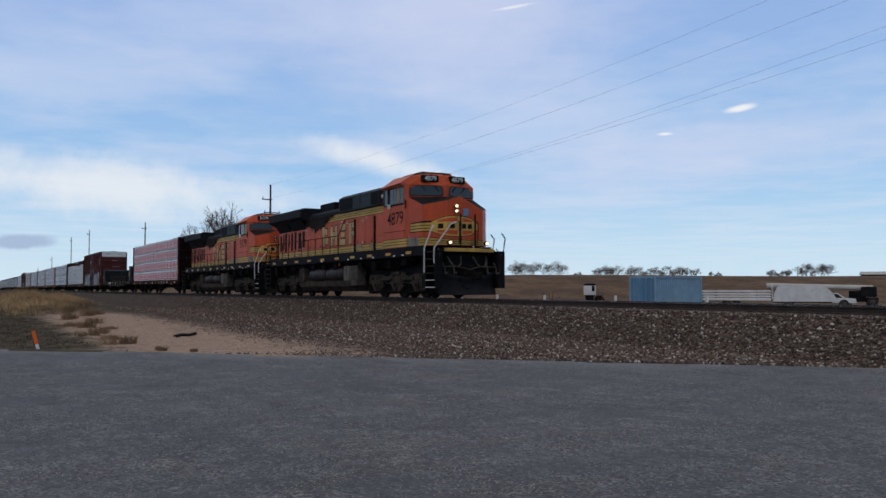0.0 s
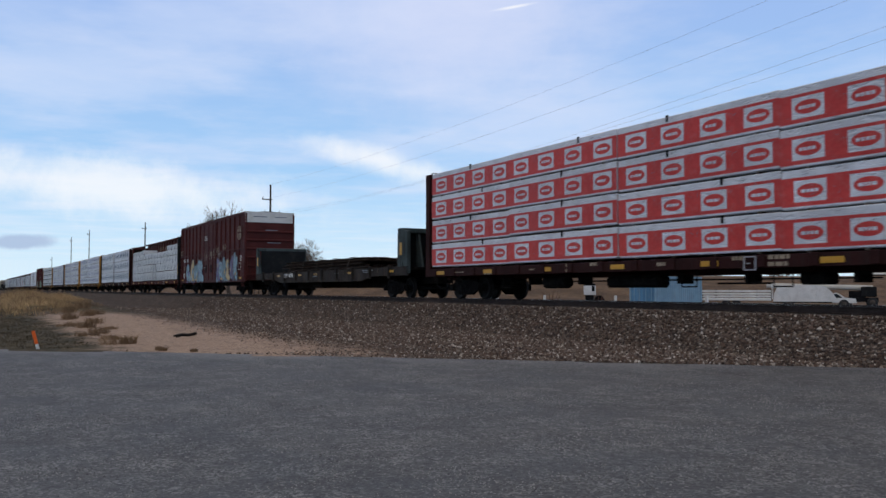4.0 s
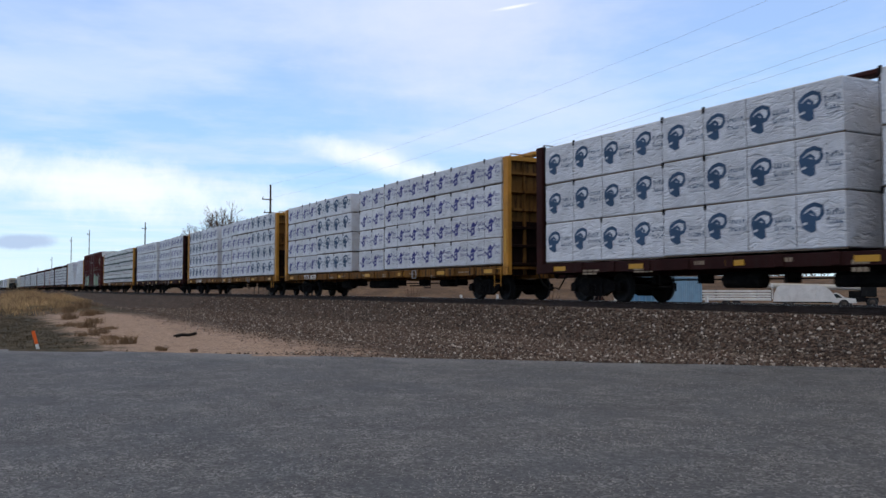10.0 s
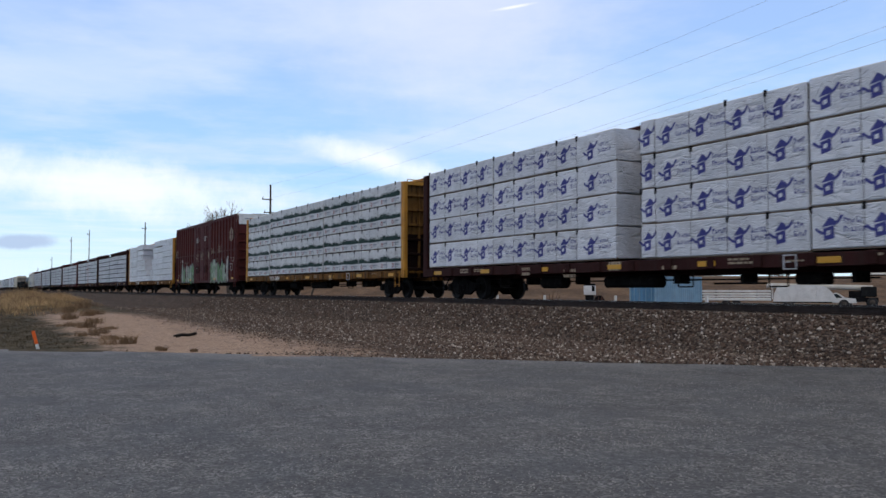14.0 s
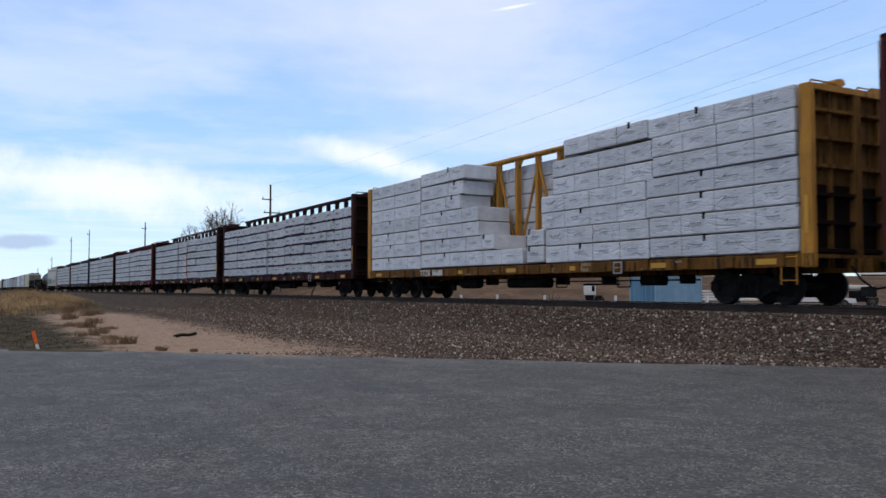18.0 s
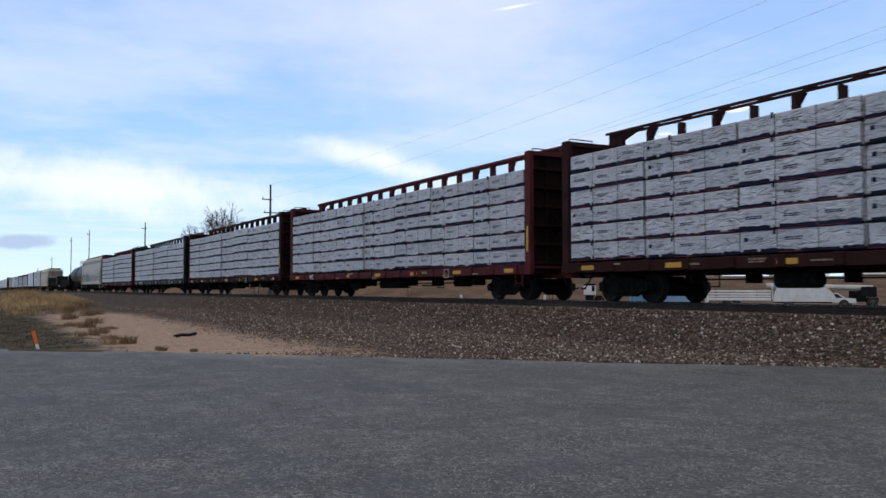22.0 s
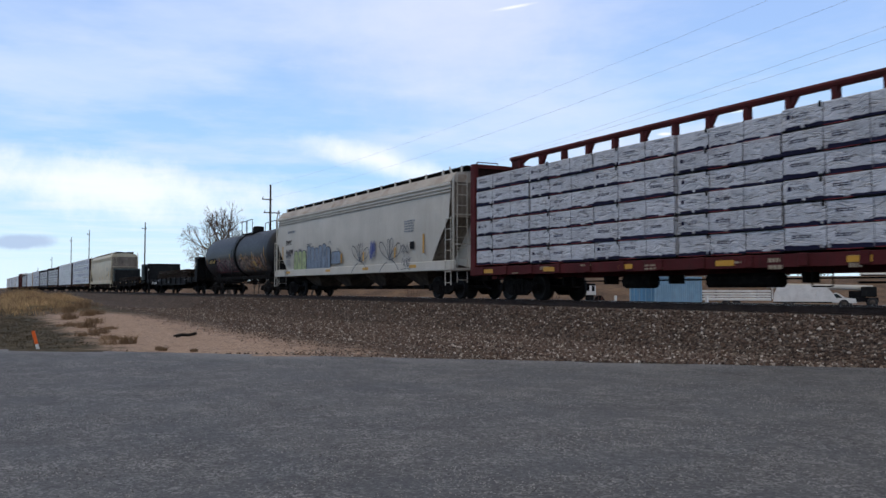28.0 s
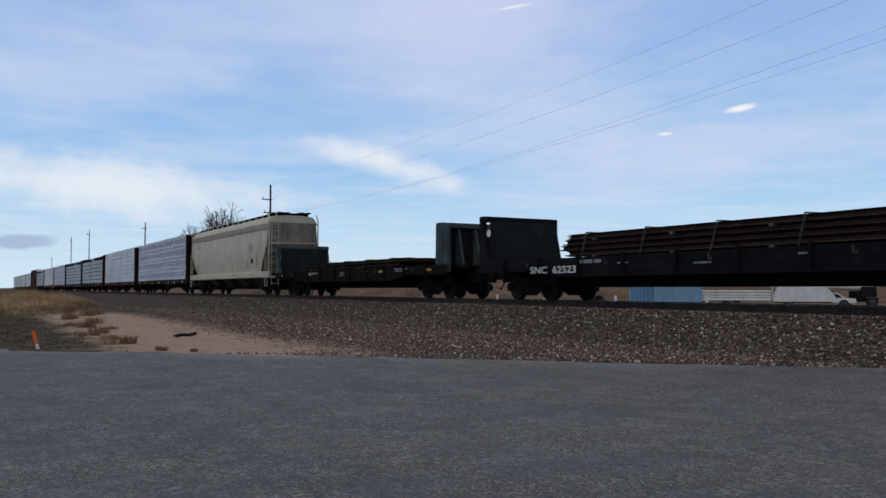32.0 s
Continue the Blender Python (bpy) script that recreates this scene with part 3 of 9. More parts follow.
def side_frame_mesh(base, r):
    """Cast truck side with journal ends, window and spring nest."""
    mb = MB()
    h = base / 2
    mb.prism([(-h - 0.22, r + 0.12), (-h + 0.2, r + 0.2), (-0.45, r + 0.26), (0.45, r + 0.26), (h - 0.2, r + 0.2), (h + 0.22, r + 0.12), (h + 0.22, r - 0.12),
              (h - 0.16, r - 0.1), (0.42, r - 0.26), (-0.42, r - 0.26), (-h + 0.16, r - 0.1), (-h - 0.22, r - 0.12)], "y", -0.06, 0.06)
    for s in (-1, 1):
        mb.tube((s * h, -0.14, r), (s * h, 0.1, r), 0.12, 10)
        mb.box(s * 0.34 - 0.06, s * 0.34 + 0.06, -0.09, -0.05, r - 0.2, r + 0.2)
    for i in (-0.16, 0, 0.16):
        mb.tube((i, -0.075, r - 0.17), (i, -0.075, r + 0.1), 0.07, 8)
    return mb.mesh("side_frame", [GRIME])


def truck(car, x, back, base=1.78, r=0.42):
    """Two-axle freight truck; back is the car's distance along the train."""
    mb = MB().box(-0.2, 0.2, -1.0, 1.0, r - 0.1, r + 0.3)
    mb.box(-base / 2, base / 2, -0.12, 0.12, r + 0.05, r + 0.2)
    mb.tube((0, 0, r + 0.25), (0, 0, r + 0.5), 0.3, 12)
    t = part("truck", shared(("bolster", base, r), lambda: mb.mesh("truck", [GRIME])), None, car, "grimy two-axle truck", at=pose(x, 0, 0))
    for s in (-1, 1):
        part("side_frame", shared(("side", base, r), lambda: side_frame_mesh(base, r)), None, t, at=pose(0, s * 1.0, 0, 0, 0, 0 if s < 0 else 180))
    for s in (-1, 1):
        w = part("wheelset", shared(("wheels", r), lambda: wheelset_mesh(r)), None, t, at=pose(s * base / 2, 0, r))
        AXLES.append((w, r, back - x - s * base / 2, (s * base / 2, 0, r)))


def coupler(car, x, s):
    mb = MB().box(min(0, s * 0.62), max(0, s * 0.62), -0.075, 0.075, 0.78, 0.94)
    a = s * 0.62
    mb.cbox(min(a, a + s * 0.3), max(a, a + s * 0.3), -0.15, 0.17, 0.70, 1.0, 0.04)
    part("coupler", mb, GRIME, car, at=pose(x, 0, 0))
    hose = MB().path([(0, -0.35, 0.85), (s * 0.25, -0.36, 0.55), (s * 0.5, -0.3, 0.36), (s * 0.75, -0.25, 0.40)], 0.025, 6)
    part("air_hose", hose, BLACK, car, at=pose(x, 0, 0))


def car_base(name, label, category, front, rear, group=""):
    """An Empty on the rails at the middle of the car."""
    mid = (front + rear) / 2
    ob = thing(name, label, category, pose(-mid, TRACK_Y, RAIL_Z), group)
    TRAIN.append((ob, mid))
    return ob, (rear - front) / 2, mid


def ladder(car, x, y, z0, z1, w, material, axis="x", rungs=None):
    mb = MB()
    n = rungs or max(2, round((z1 - z0) / 0.4))
    for s in (-w / 2, w / 2):
        p = (x + s, y) if axis == "x" else (x, y + s)
        mb.tube((*p, z0), (*p, z1), 0.018, 5)
    for i in range(n):
        z = z0 + 0.1 + (z1 - z0 - 0.15) * i / (n - 1)
        a, b = ((x - w / 2, y), (x + w / 2, y)) if axis == "x" else ((x, y - w / 2), (x, y + w / 2))
        mb.tube((*a, z), (*b, z), 0.014, 5)
    return part("ladder", mb, material, car)


def bars(mb, x, z, w, h, rows, y, mi=0, rng=random):
    """Small unreadable writing: rows of plain bars."""
    for r in range(rows):
        q = x
        zz = z - r * h * 1.7
        end = x + w * rng.uniform(0.75, 1.0)
        while q < end:
            l = min(end - q, rng.uniform(0.12, 0.3) * w)
            mb.flat_y([(q, zz), (q + l, zz), (q + l, zz + h), (q, zz + h)], y, mi)
            q += l + 0.05 * w


def words(mb, x, z, h, n, y, mi, rng, end):
    """One line of small writing as plain upright bars of letter size."""
    for i in range(n):
        w = h * rng.uniform(0.34, 0.6)
        t = h * (1.0 if i == 0 or rng.random() < 0.2 else 0.72)
        if x + w > end:
            return
        mb.flat_y([(x, z), (x + w * 0.42, z), (x + w * 0.42, z + t), (x, z + t)], y, mi)
        if rng.random() < 0.75:
            e = rng.choice((0.0, t * 0.66))
            mb.flat_y([(x + w * 0.42, z + e), (x + w, z + e), (x + w, z + e + t * 0.3), (x + w * 0.42, z + e + t * 0.3)], y, mi)
        x += w + h * 0.16


HALF_BEAM = 1.55


def bulkhead_mesh(s, material):
    """End wall of a centre-beam car: side posts, recessed plate, shelf ribs and a middle stiffener; s is the outward side."""
    mb = MB()
    z0, z1, w = 0.82, 4.74, HALF_BEAM
    for y in (-w, w - 0.16):
        mb.cbox(min(-0.12 * s, 0.19 * s), max(-0.12 * s, 0.19 * s), y, y + 0.16, z0, z1, 0.02)
    # plate in the darkest tone below 2.6 m, slot 1 above
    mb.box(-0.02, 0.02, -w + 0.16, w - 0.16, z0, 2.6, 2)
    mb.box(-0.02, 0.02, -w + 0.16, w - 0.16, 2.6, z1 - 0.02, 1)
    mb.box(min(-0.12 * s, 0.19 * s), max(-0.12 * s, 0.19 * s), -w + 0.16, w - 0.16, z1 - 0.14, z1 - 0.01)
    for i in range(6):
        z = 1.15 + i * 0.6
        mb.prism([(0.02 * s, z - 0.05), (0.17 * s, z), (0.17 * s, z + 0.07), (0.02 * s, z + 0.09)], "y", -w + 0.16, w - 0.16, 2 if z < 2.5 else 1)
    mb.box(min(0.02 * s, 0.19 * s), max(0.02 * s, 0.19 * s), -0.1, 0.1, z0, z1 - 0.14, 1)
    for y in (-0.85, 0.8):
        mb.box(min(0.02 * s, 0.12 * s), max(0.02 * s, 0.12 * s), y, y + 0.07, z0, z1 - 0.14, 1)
    for y in (-1.35, 0.2):
        mb.path([(0.05 * s, y, z1), (0.05 * s, y, z1 + 0.09), (0.05 * s, y + 0.85, z1 + 0.09), (0.05 * s, y + 0.85, z1)], 0.018, 5)
    mb.prism([(-0.1 * s, z1 - 0.01), (0.16 * s, z1 - 0.01), (0.16 * s, z1 + 0.1)], "y", 0.55, 1.3)
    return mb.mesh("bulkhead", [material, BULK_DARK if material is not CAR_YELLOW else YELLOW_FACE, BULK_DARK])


def brake_wheel(car, x, s):
    """Hand brake wheel with its housing and chain pipe on the end wall."""
    mb = MB()
    c = (x + 0.14 * s, -0.62, 2.55)
    ring = [(c[0], c[1] + 0.28 * math.cos(6.283 * k / 14), c[2] + 0.28 * math.sin(6.283 * k / 14)) for k in range(15)]
    mb.path(ring, 0.022, 5)
    for k in range(4):
        mb.tube(c, ring[int(k * 3.5)], 0.018, 5)
    mb.cbox(min(x, x + 0.1 * s), max(x, x + 0.1 * s), -0.78, -0.46, 2.3, 2.75, 0.03)
    mb.tube((x + 0.08 * s, -0.62, 1.0), (x + 0.08 * s, -0.62, 2.4), 0.03, 6)
    part("brake_wheel", mb, GRIME, car, "dark hand brake wheel")


def slim_chord(half, z1, steel, lattice=False):
    """Slim top chord with small gussets towards the posts and sloping end plates."""
    a = half - 0.4
    mb = MB()
    if lattice:
        for y in (-0.2, 0.14):
            mb.box(-a, a, y, y + 0.05, z1 - 0.05, z1 + 0.02)
        for i in range(34):
            x, d = -a + 2 * a * i / 34, 2 * a / 34
            mb.tube((x, -0.17 if i % 2 else 0.17, z1 - 0.05), (x + d, 0.17 if i % 2 else -0.17, z1 - 0.05), 0.022, 4)
    else:
        mb.prism([(0.16 * math.cos(6.283 * k / 10), z1 - 0.06 + 0.09 * math.sin(6.283 * k / 10)) for k in range(10)], "x", -a, a)
    n = 17
    for i in range(n):
        x = -half + 0.9 + (2 * half - 1.8) * i / n
        if i % 2:
            mb.prism([(x - 0.05, z1 - 0.1), (x + 0.28, z1 - 0.1), (x + 0.05, z1 - 0.42)], "y", -0.06, 0.06)
    for s in (-1, 1):
        mb.prism([(s * a, z1), (s * (a - 1.4), z1), (s * a, z1 - 0.45)], "y", -0.06, 0.06)
    return mb.mesh("top_chord", [steel])


def wrap_bundle(l, h, style, seed):
    """Wrapped pack of boards, 1.2 m deep, lower back edge at the origin, facing -y, with its print."""
    rng = random.Random(seed)
    d = 1.32
    mb = MB()
    bulge = rng.uniform(0.0, 0.012)
    mb.cbox(0.014, l - 0.014, -d - bulge, 0, 0.016 if style == "plain" else 0.03, h - 0.004, 0.022)
    y = -d - bulge - 0.004
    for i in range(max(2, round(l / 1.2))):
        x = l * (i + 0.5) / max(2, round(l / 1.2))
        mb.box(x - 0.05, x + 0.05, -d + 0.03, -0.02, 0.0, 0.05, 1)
    if style in ("logo", "ring_logo"):
        n = max(1, round(l / 1.22))
        slip = rng.uniform(-0.12, 0.12)
        for i in range(n):
            cx, cz, k = l * (i + 0.3) / n + slip, h * rng.uniform(0.49, 0.55), min(h, 0.95) * (0.34 if style == "logo" else 0.32)
            if style == "logo":
                mb.flat_y([(cx - k * 0.35, cz - k * 0.95), (cx + k * 0.45, cz - k * 0.78), (cx + k * 0.42, cz + k * 0.08), (cx - k * 0.42, cz - k * 0.12)], y, 2)
                mb.flat_y([(cx - k * 0.5, cz - k * 0.02), (cx + k * 0.1, cz + k * 0.68), (cx + k * 0.5, cz + k * 0.42), (cx + k * 0.62, cz + k * 0.14)], y - 0.0005, 2)
                mb.strip([(cx - k * 1.0, cz - k * 0.1), (cx - k * 0.55, cz - k * 0.42), (cx - k * 0.35, cz - k * 0.4)], k * 0.2, y - 0.001, 2)
                mb.strip([(cx + k * 0.35, cz + k * 0.1), (cx + k * 0.75, cz + k * 0.3), (cx + k * 1.08, cz + k * 0.72)], k * 0.2, y - 0.0015, 2)
                mb.flat_y([(cx - k * 0.16, cz - k * 0.6), (cx + k * 0.14, cz - k * 0.54), (cx + k * 0.14, cz - k * 0.24), (cx - k * 0.16, cz - k * 0.3)], y - 0.002, 0)
            else:
                mb.strip([(cx - k * 0.86, cz + k * 0.02), (cx - k * 0.8, cz + k * 0.5), (cx - k * 0.35, cz + k * 0.84), (cx + k * 0.25, cz + k * 0.98), (cx + k * 0.78, cz + k * 0.78), (cx + k * 0.86, cz + k * 0.34), (cx + k * 0.6, cz + k * 0.02), (cx + k * 0.2, cz - k * 0.06)], k * 0.31, y, 2)
                mb.strip([(cx - k * 0.7, cz + k * 0.2), (cx - k * 0.05, cz + k * 0.52), (cx + k * 0.2, cz + k * 0.3), (cx + k * 0.2, cz)], k * 0.26, y - 0.0005, 2)
                mb.flat_y([(cx - k * 0.96, cz + k * 0.08), (cx - k * 0.2, cz + k * 0.34), (cx + k * 0.3, cz + k * 0.06), (cx + k * 0.34, cz - k * 0.86), (cx - k * 0.1, cz - k * 0.98), (cx - k * 0.8, cz - k * 0.62)], y - 0.001, 2)
                mb.flat_y([(cx - k * 0.8, cz - k * 0.3), (cx - k * 0.42, cz - k * 0.2), (cx - k * 0.38, cz - k * 0.36), (cx - k * 0.8, cz - k * 0.46)], y - 0.0015, 0)
            for row, m in ((0.16, 6), (-0.42, 7)):
                words(mb, cx + k * 1.18, cz + k * row, k * 0.4, m, y, 2, rng, l - 0.03)
            bars(mb, cx + k * 1.3, cz - k * 0.72, 0.3, h * 0.018, 1, y, 3, rng)
            q = l * i / n + (slip if i else 0.0)
            mb.flat_y([(q, 0.06), (q + 0.016, 0.06), (q + 0.016, h - 0.03), (q, h - 0.03)], y - 0.002, 5)
            if rng.random() < 0.6:
                mb.box(q - 0.03, q + 0.05, y - 0.006, y + 0.02, h - 0.12, h + 0.03, 5)
        # strip in the tier gap, lumber brown darkened for the gap's shade
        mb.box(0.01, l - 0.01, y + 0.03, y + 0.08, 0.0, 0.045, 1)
    elif style == "tree":
        n = max(1, round(l / 1.3))
        for i in range(n):
            cx = l * (i + 0.22) / n
            for k in range(3):
                q = cx + k * 0.12
                hh = h * (0.5, 0.7, 0.45)[k]
                mb.flat_y([(q - 0.06, h * 0.14), (q + 0.06, h * 0.14), (q + 0.012, h * 0.14 + hh), (q - 0.012, h * 0.14 + hh)], y, 3)
            words(mb, cx + 0.42, h * 0.52, h * 0.16, 7, y, 3, rng, l - 0.03)
            bars(mb, cx + 0.42, h * 0.4, 0.55, h * 0.035, 2, y, 3, rng)
    elif style == "red":
        mb.flat_y([(0.008, h * 0.1), (l - 0.008, h * 0.1), (l - 0.008, h * 0.8), (0.008, h * 0.8)], y + 0.002, 2)
        n = max(1, round(l / 1.3))
        for i in range(n):
            q = l * (i + 0.25) / n
            mb.flat_y([(q, h * 0.2), (q + 0.8, h * 0.2), (q + 0.8, h * 0.72), (q, h * 0.72)], y, 3)
            c = [(q + 0.4 + 0.33 * math.cos(a), h * 0.46 + h * 0.17 * math.sin(a)) for a in [math.pi * 2 * j / 20 for j in range(20)]]
            mb.flat_y(c, y - 0.001, 2)
            bars(mb, q + 0.18, h * 0.42, 0.44, h * 0.08, 1, y - 0.002, 3, rng)
    elif style == "forest":
        pts, q = [], 0.01
        while q < l - 0.02:
            b = 0.045 * math.sin(q * 2.1 + seed) + 0.03 * math.sin(q * 5.3)
            pts.append((q, h * (rng.uniform(0.56, 0.68) + b)))
            pts.append((min(l - 0.01, q + 0.05), h * (rng.uniform(0.47, 0.55) + b)))
            q += rng.uniform(0.07, 0.13)
        for a, b in zip(pts, pts[1:]):
            low = h * (0.37 + 0.015 * math.sin(a[0] * 3)), h * (0.37 + 0.015 * math.sin(b[0] * 3))
            mb.flat_y([(a[0], low[0]), (b[0], low[1]), b, a], y, 2)
        n = max(1, round(l / 1.15))
        for i in range(n):
            q = l * (i + 0.2) / n
            mb.flat_y([(q + 0.1 + 0.095 * math.cos(t), h * 0.2 + 0.095 * math.sin(t)) for t in [6.283 * k / 10 for k in range(10)]], y, 4)
            mb.flat_y([(q + 0.1 + 0.05 * math.cos(t), h * 0.2 + 0.05 * math.sin(t)) for t in [6.283 * k / 8 for k in range(8)]], y - 0.001, 0)
            bars(mb, q + 0.25, h * 0.2, 0.5, h * 0.085, 1, y, 3, rng)
            bars(mb, q + 0.25, h * 0.13, 0.4, h * 0.03, 1, y, 3, rng)
        for i in range(round(l / 0.9)):
            q = l * (i + 0.4) / round(l / 0.9)
            mb.flat_y([(q, 0.05), (q + 0.016, 0.05), (q + 0.016, h - 0.02), (q, h - 0.02)], y - 0.002, 5)
            if rng.random() < 0.6:
                mb.box(q - 0.03, q + 0.05, y - 0.006, y + 0.02, h - 0.12, h + 0.03, 5)
    elif style == "stud":
        n = max(2, round(l / 1.05))
        for i in range(n):
            a, b = l * i / n + 0.006, l * (i + 1) / n - 0.006
            pts, q = [], a
            base, tilt = h * rng.uniform(0.12, 0.21), h * rng.uniform(-0.07, 0.07)
            while q < b:
                u = (q - a) / (b - a)
                pts.append((q, max(0.03, base + tilt * (u - 0.5) + h * rng.uniform(-0.03, 0.03))))
                q += rng.uniform(0.06, 0.16)
            pts.append((b, base + tilt * 0.5))
            lo = h * rng.uniform(0.02, 0.07)
            for u, v in zip(pts, pts[1:]):
                if rng.random() < 0.86:
                    mb.flat_y([(u[0], lo), (v[0], lo + h * rng.uniform(-0.012, 0.012)), v, u], y, 2)
            if rng.random() < 0.5:
                e = a + (b - a) * rng.uniform(0.35, 1.0)
                mb.flat_y([(a, lo - h * 0.036), (e, lo - h * 0.036), (e, lo - h * 0.012), (a, lo - h * 0.012)], y - 0.0004, 4)
            # short dark slivers: the shade of creases laid on as colour
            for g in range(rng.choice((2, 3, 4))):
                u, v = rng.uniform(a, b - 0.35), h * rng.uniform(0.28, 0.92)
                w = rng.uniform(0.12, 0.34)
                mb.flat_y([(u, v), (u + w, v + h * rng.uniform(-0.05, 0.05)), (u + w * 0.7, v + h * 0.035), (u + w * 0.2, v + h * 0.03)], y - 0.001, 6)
            if rng.random() < 0.6:
                q = a + (b - a) * rng.uniform(0.08, 0.25)
                mb.flat_y([(q, h * 0.52), (q + 0.11, h * 0.53), (q + 0.11, h * 0.71), (q + 0.01, h * 0.72)], y, 2)
                words(mb, q + 0.15, h * 0.53, h * 0.15, 8, y, 2, rng, b)
                bars(mb, q + 0.15, h * 0.42, 0.4, h * 0.03, 1, y, 3, rng)
            elif rng.random() < 0.4:
                bars(mb, a + 0.2, h * 0.6, 0.5, h * 0.05, 2, y, 2, rng)
            mb.flat_y([(b, 0.03), (b + 0.02, 0.03), (b + 0.02, h - 0.01), (b, h - 0.01)], y - 0.002, 5 if i == n - 1 or rng.random() < 0.75 else 6)
        # black strip below the pack: shade of the tier gap as colour
        mb.box(0.01, l - 0.01, y + 0.02, y + 0.07, 0.0, 0.045, 5)
        if rng.random() < 0.5:
            mb.box(l * 0.3, l * 0.3 + 0.06, y - 0.006, y + 0.02, h - 0.1, h + 0.03, 5)
    elif style == "plain":
        n = max(1, round(l / 1.2))
        for i in range(n):
            bars(mb, l * (i + 0.25) / n, h * 0.55, 0.45, h * 0.05, 1, y, 3, rng)
            words(mb, l * (i + 0.3) / n, h * 0.42, h * 0.16, 7, y, 7, rng, l - 0.03)
            mb.flat_y([(l * i / n, 0.03), (l * i / n + 0.018, 0.03), (l * i / n + 0.018, h - 0.01), (l * i / n, h - 0.01)], y - 0.001, 5 if rng.random() < 0.4 else 3)
        # thin dark strip paints the shaded gap under the pack
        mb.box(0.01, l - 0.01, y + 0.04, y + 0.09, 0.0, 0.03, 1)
    if style in ("plain", "tree", "red") and rng.random() < 0.7:
        q = l * rng.uniform(0.1, 0.9)
        mb.box(q - 0.04, q + 0.04, y - 0.006, y + 0.02, h - 0.14, h + 0.03, 5)
    # flat slivers without relief; fold shade is put into their dark tone
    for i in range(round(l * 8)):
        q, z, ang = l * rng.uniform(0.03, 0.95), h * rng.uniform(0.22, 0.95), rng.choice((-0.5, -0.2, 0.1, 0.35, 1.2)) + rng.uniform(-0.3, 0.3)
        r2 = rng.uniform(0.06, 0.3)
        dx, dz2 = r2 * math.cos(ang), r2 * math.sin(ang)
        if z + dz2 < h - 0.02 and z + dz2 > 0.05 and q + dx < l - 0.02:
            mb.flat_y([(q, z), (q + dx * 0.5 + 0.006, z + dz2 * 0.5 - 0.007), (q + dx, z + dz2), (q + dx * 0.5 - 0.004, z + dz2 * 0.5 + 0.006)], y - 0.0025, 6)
    skin = {"red": WRAP, "stud": WRAP_STUD, "forest": WRAP_OLD}.get(style, WRAP_OLD if style == "tree" else WRAP)
    ink = {"red": WRAP_RED, "forest": PRINT_GREEN, "stud": PRINT_NAVY, "ring_logo": PRINT_SLATE}.get(style, PRINT_BLUE)
    soft = WRAP if style == "red" else PRINT_GREY
    return mb.mesh("lumber_pack", [skin, WRAP_GAP, ink, soft, PRINT_RED, DECAL_BLACK, FOLD_SHADE_STRAP, PRINT_PALE])


def load(car, half, heights, length, styles, spans=None):
    """Stacks of wrapped bundles on both sides of the centre beam; spans gives the filled stretches of a row."""
    rng = random.Random(len(heights) * 100 + round(length * 10))
    offs = {}
    for side in (-1, 1):
        z = 1.14
        for j, h in enumerate(heights):
            for x0, x1 in (spans(j) if spans and side < 0 else [(-half + 0.4, half - 0.4)]):
                whole = max(1, round((x1 - x0) / length)) if not spans or abs((x1 - x0) / length - round((x1 - x0) / length)) < 0.12 else 0
                cuts = [(x1 - x0) / whole for k in range(whole)]
                left = x1 - x0 if not whole else 0.0
                while left > 0.01:
                    cuts.append(left if left < length + 0.6 else length)
                    left -= cuts[-1]
                if x0 < 0 and x1 < half - 1.0:
                    x, way = x0, 1
                else:
                    x, way = x1, -1
                for l in [round(c, 2) for c in cuts]:
                    if way < 0:
                        x -= l
                    here, x = x, (x + l if way > 0 else x)
                    st = styles(j, here) if callable(styles) else styles[j % len(styles)]
                    off, rise = offs.setdefault((side, round(here)), (rng.uniform(-0.045, 0.045), rng.uniform(0.0, 0.035)))
                    v = rng.randrange(3)
                    me = shared(("bundle", l, h, st, v), lambda: wrap_bundle(l, h, st, v))
                    jig = off + rng.uniform(-0.012, 0.012)
                    part("lumber_pack", me, None, car, at=pose(here, -0.2 + jig, z + rise + rise * 0.35 * j, rng.uniform(-0.5, 0.5), rng.uniform(-0.3, 0.3) * 2.4 / l, rng.uniform(-0.5, 0.5) * 2.4 / l) if side < 0 else pose(here + l, 0.2 + jig, z + rise + rise * 0.35 * j, 0, 0, 180))
            z += h


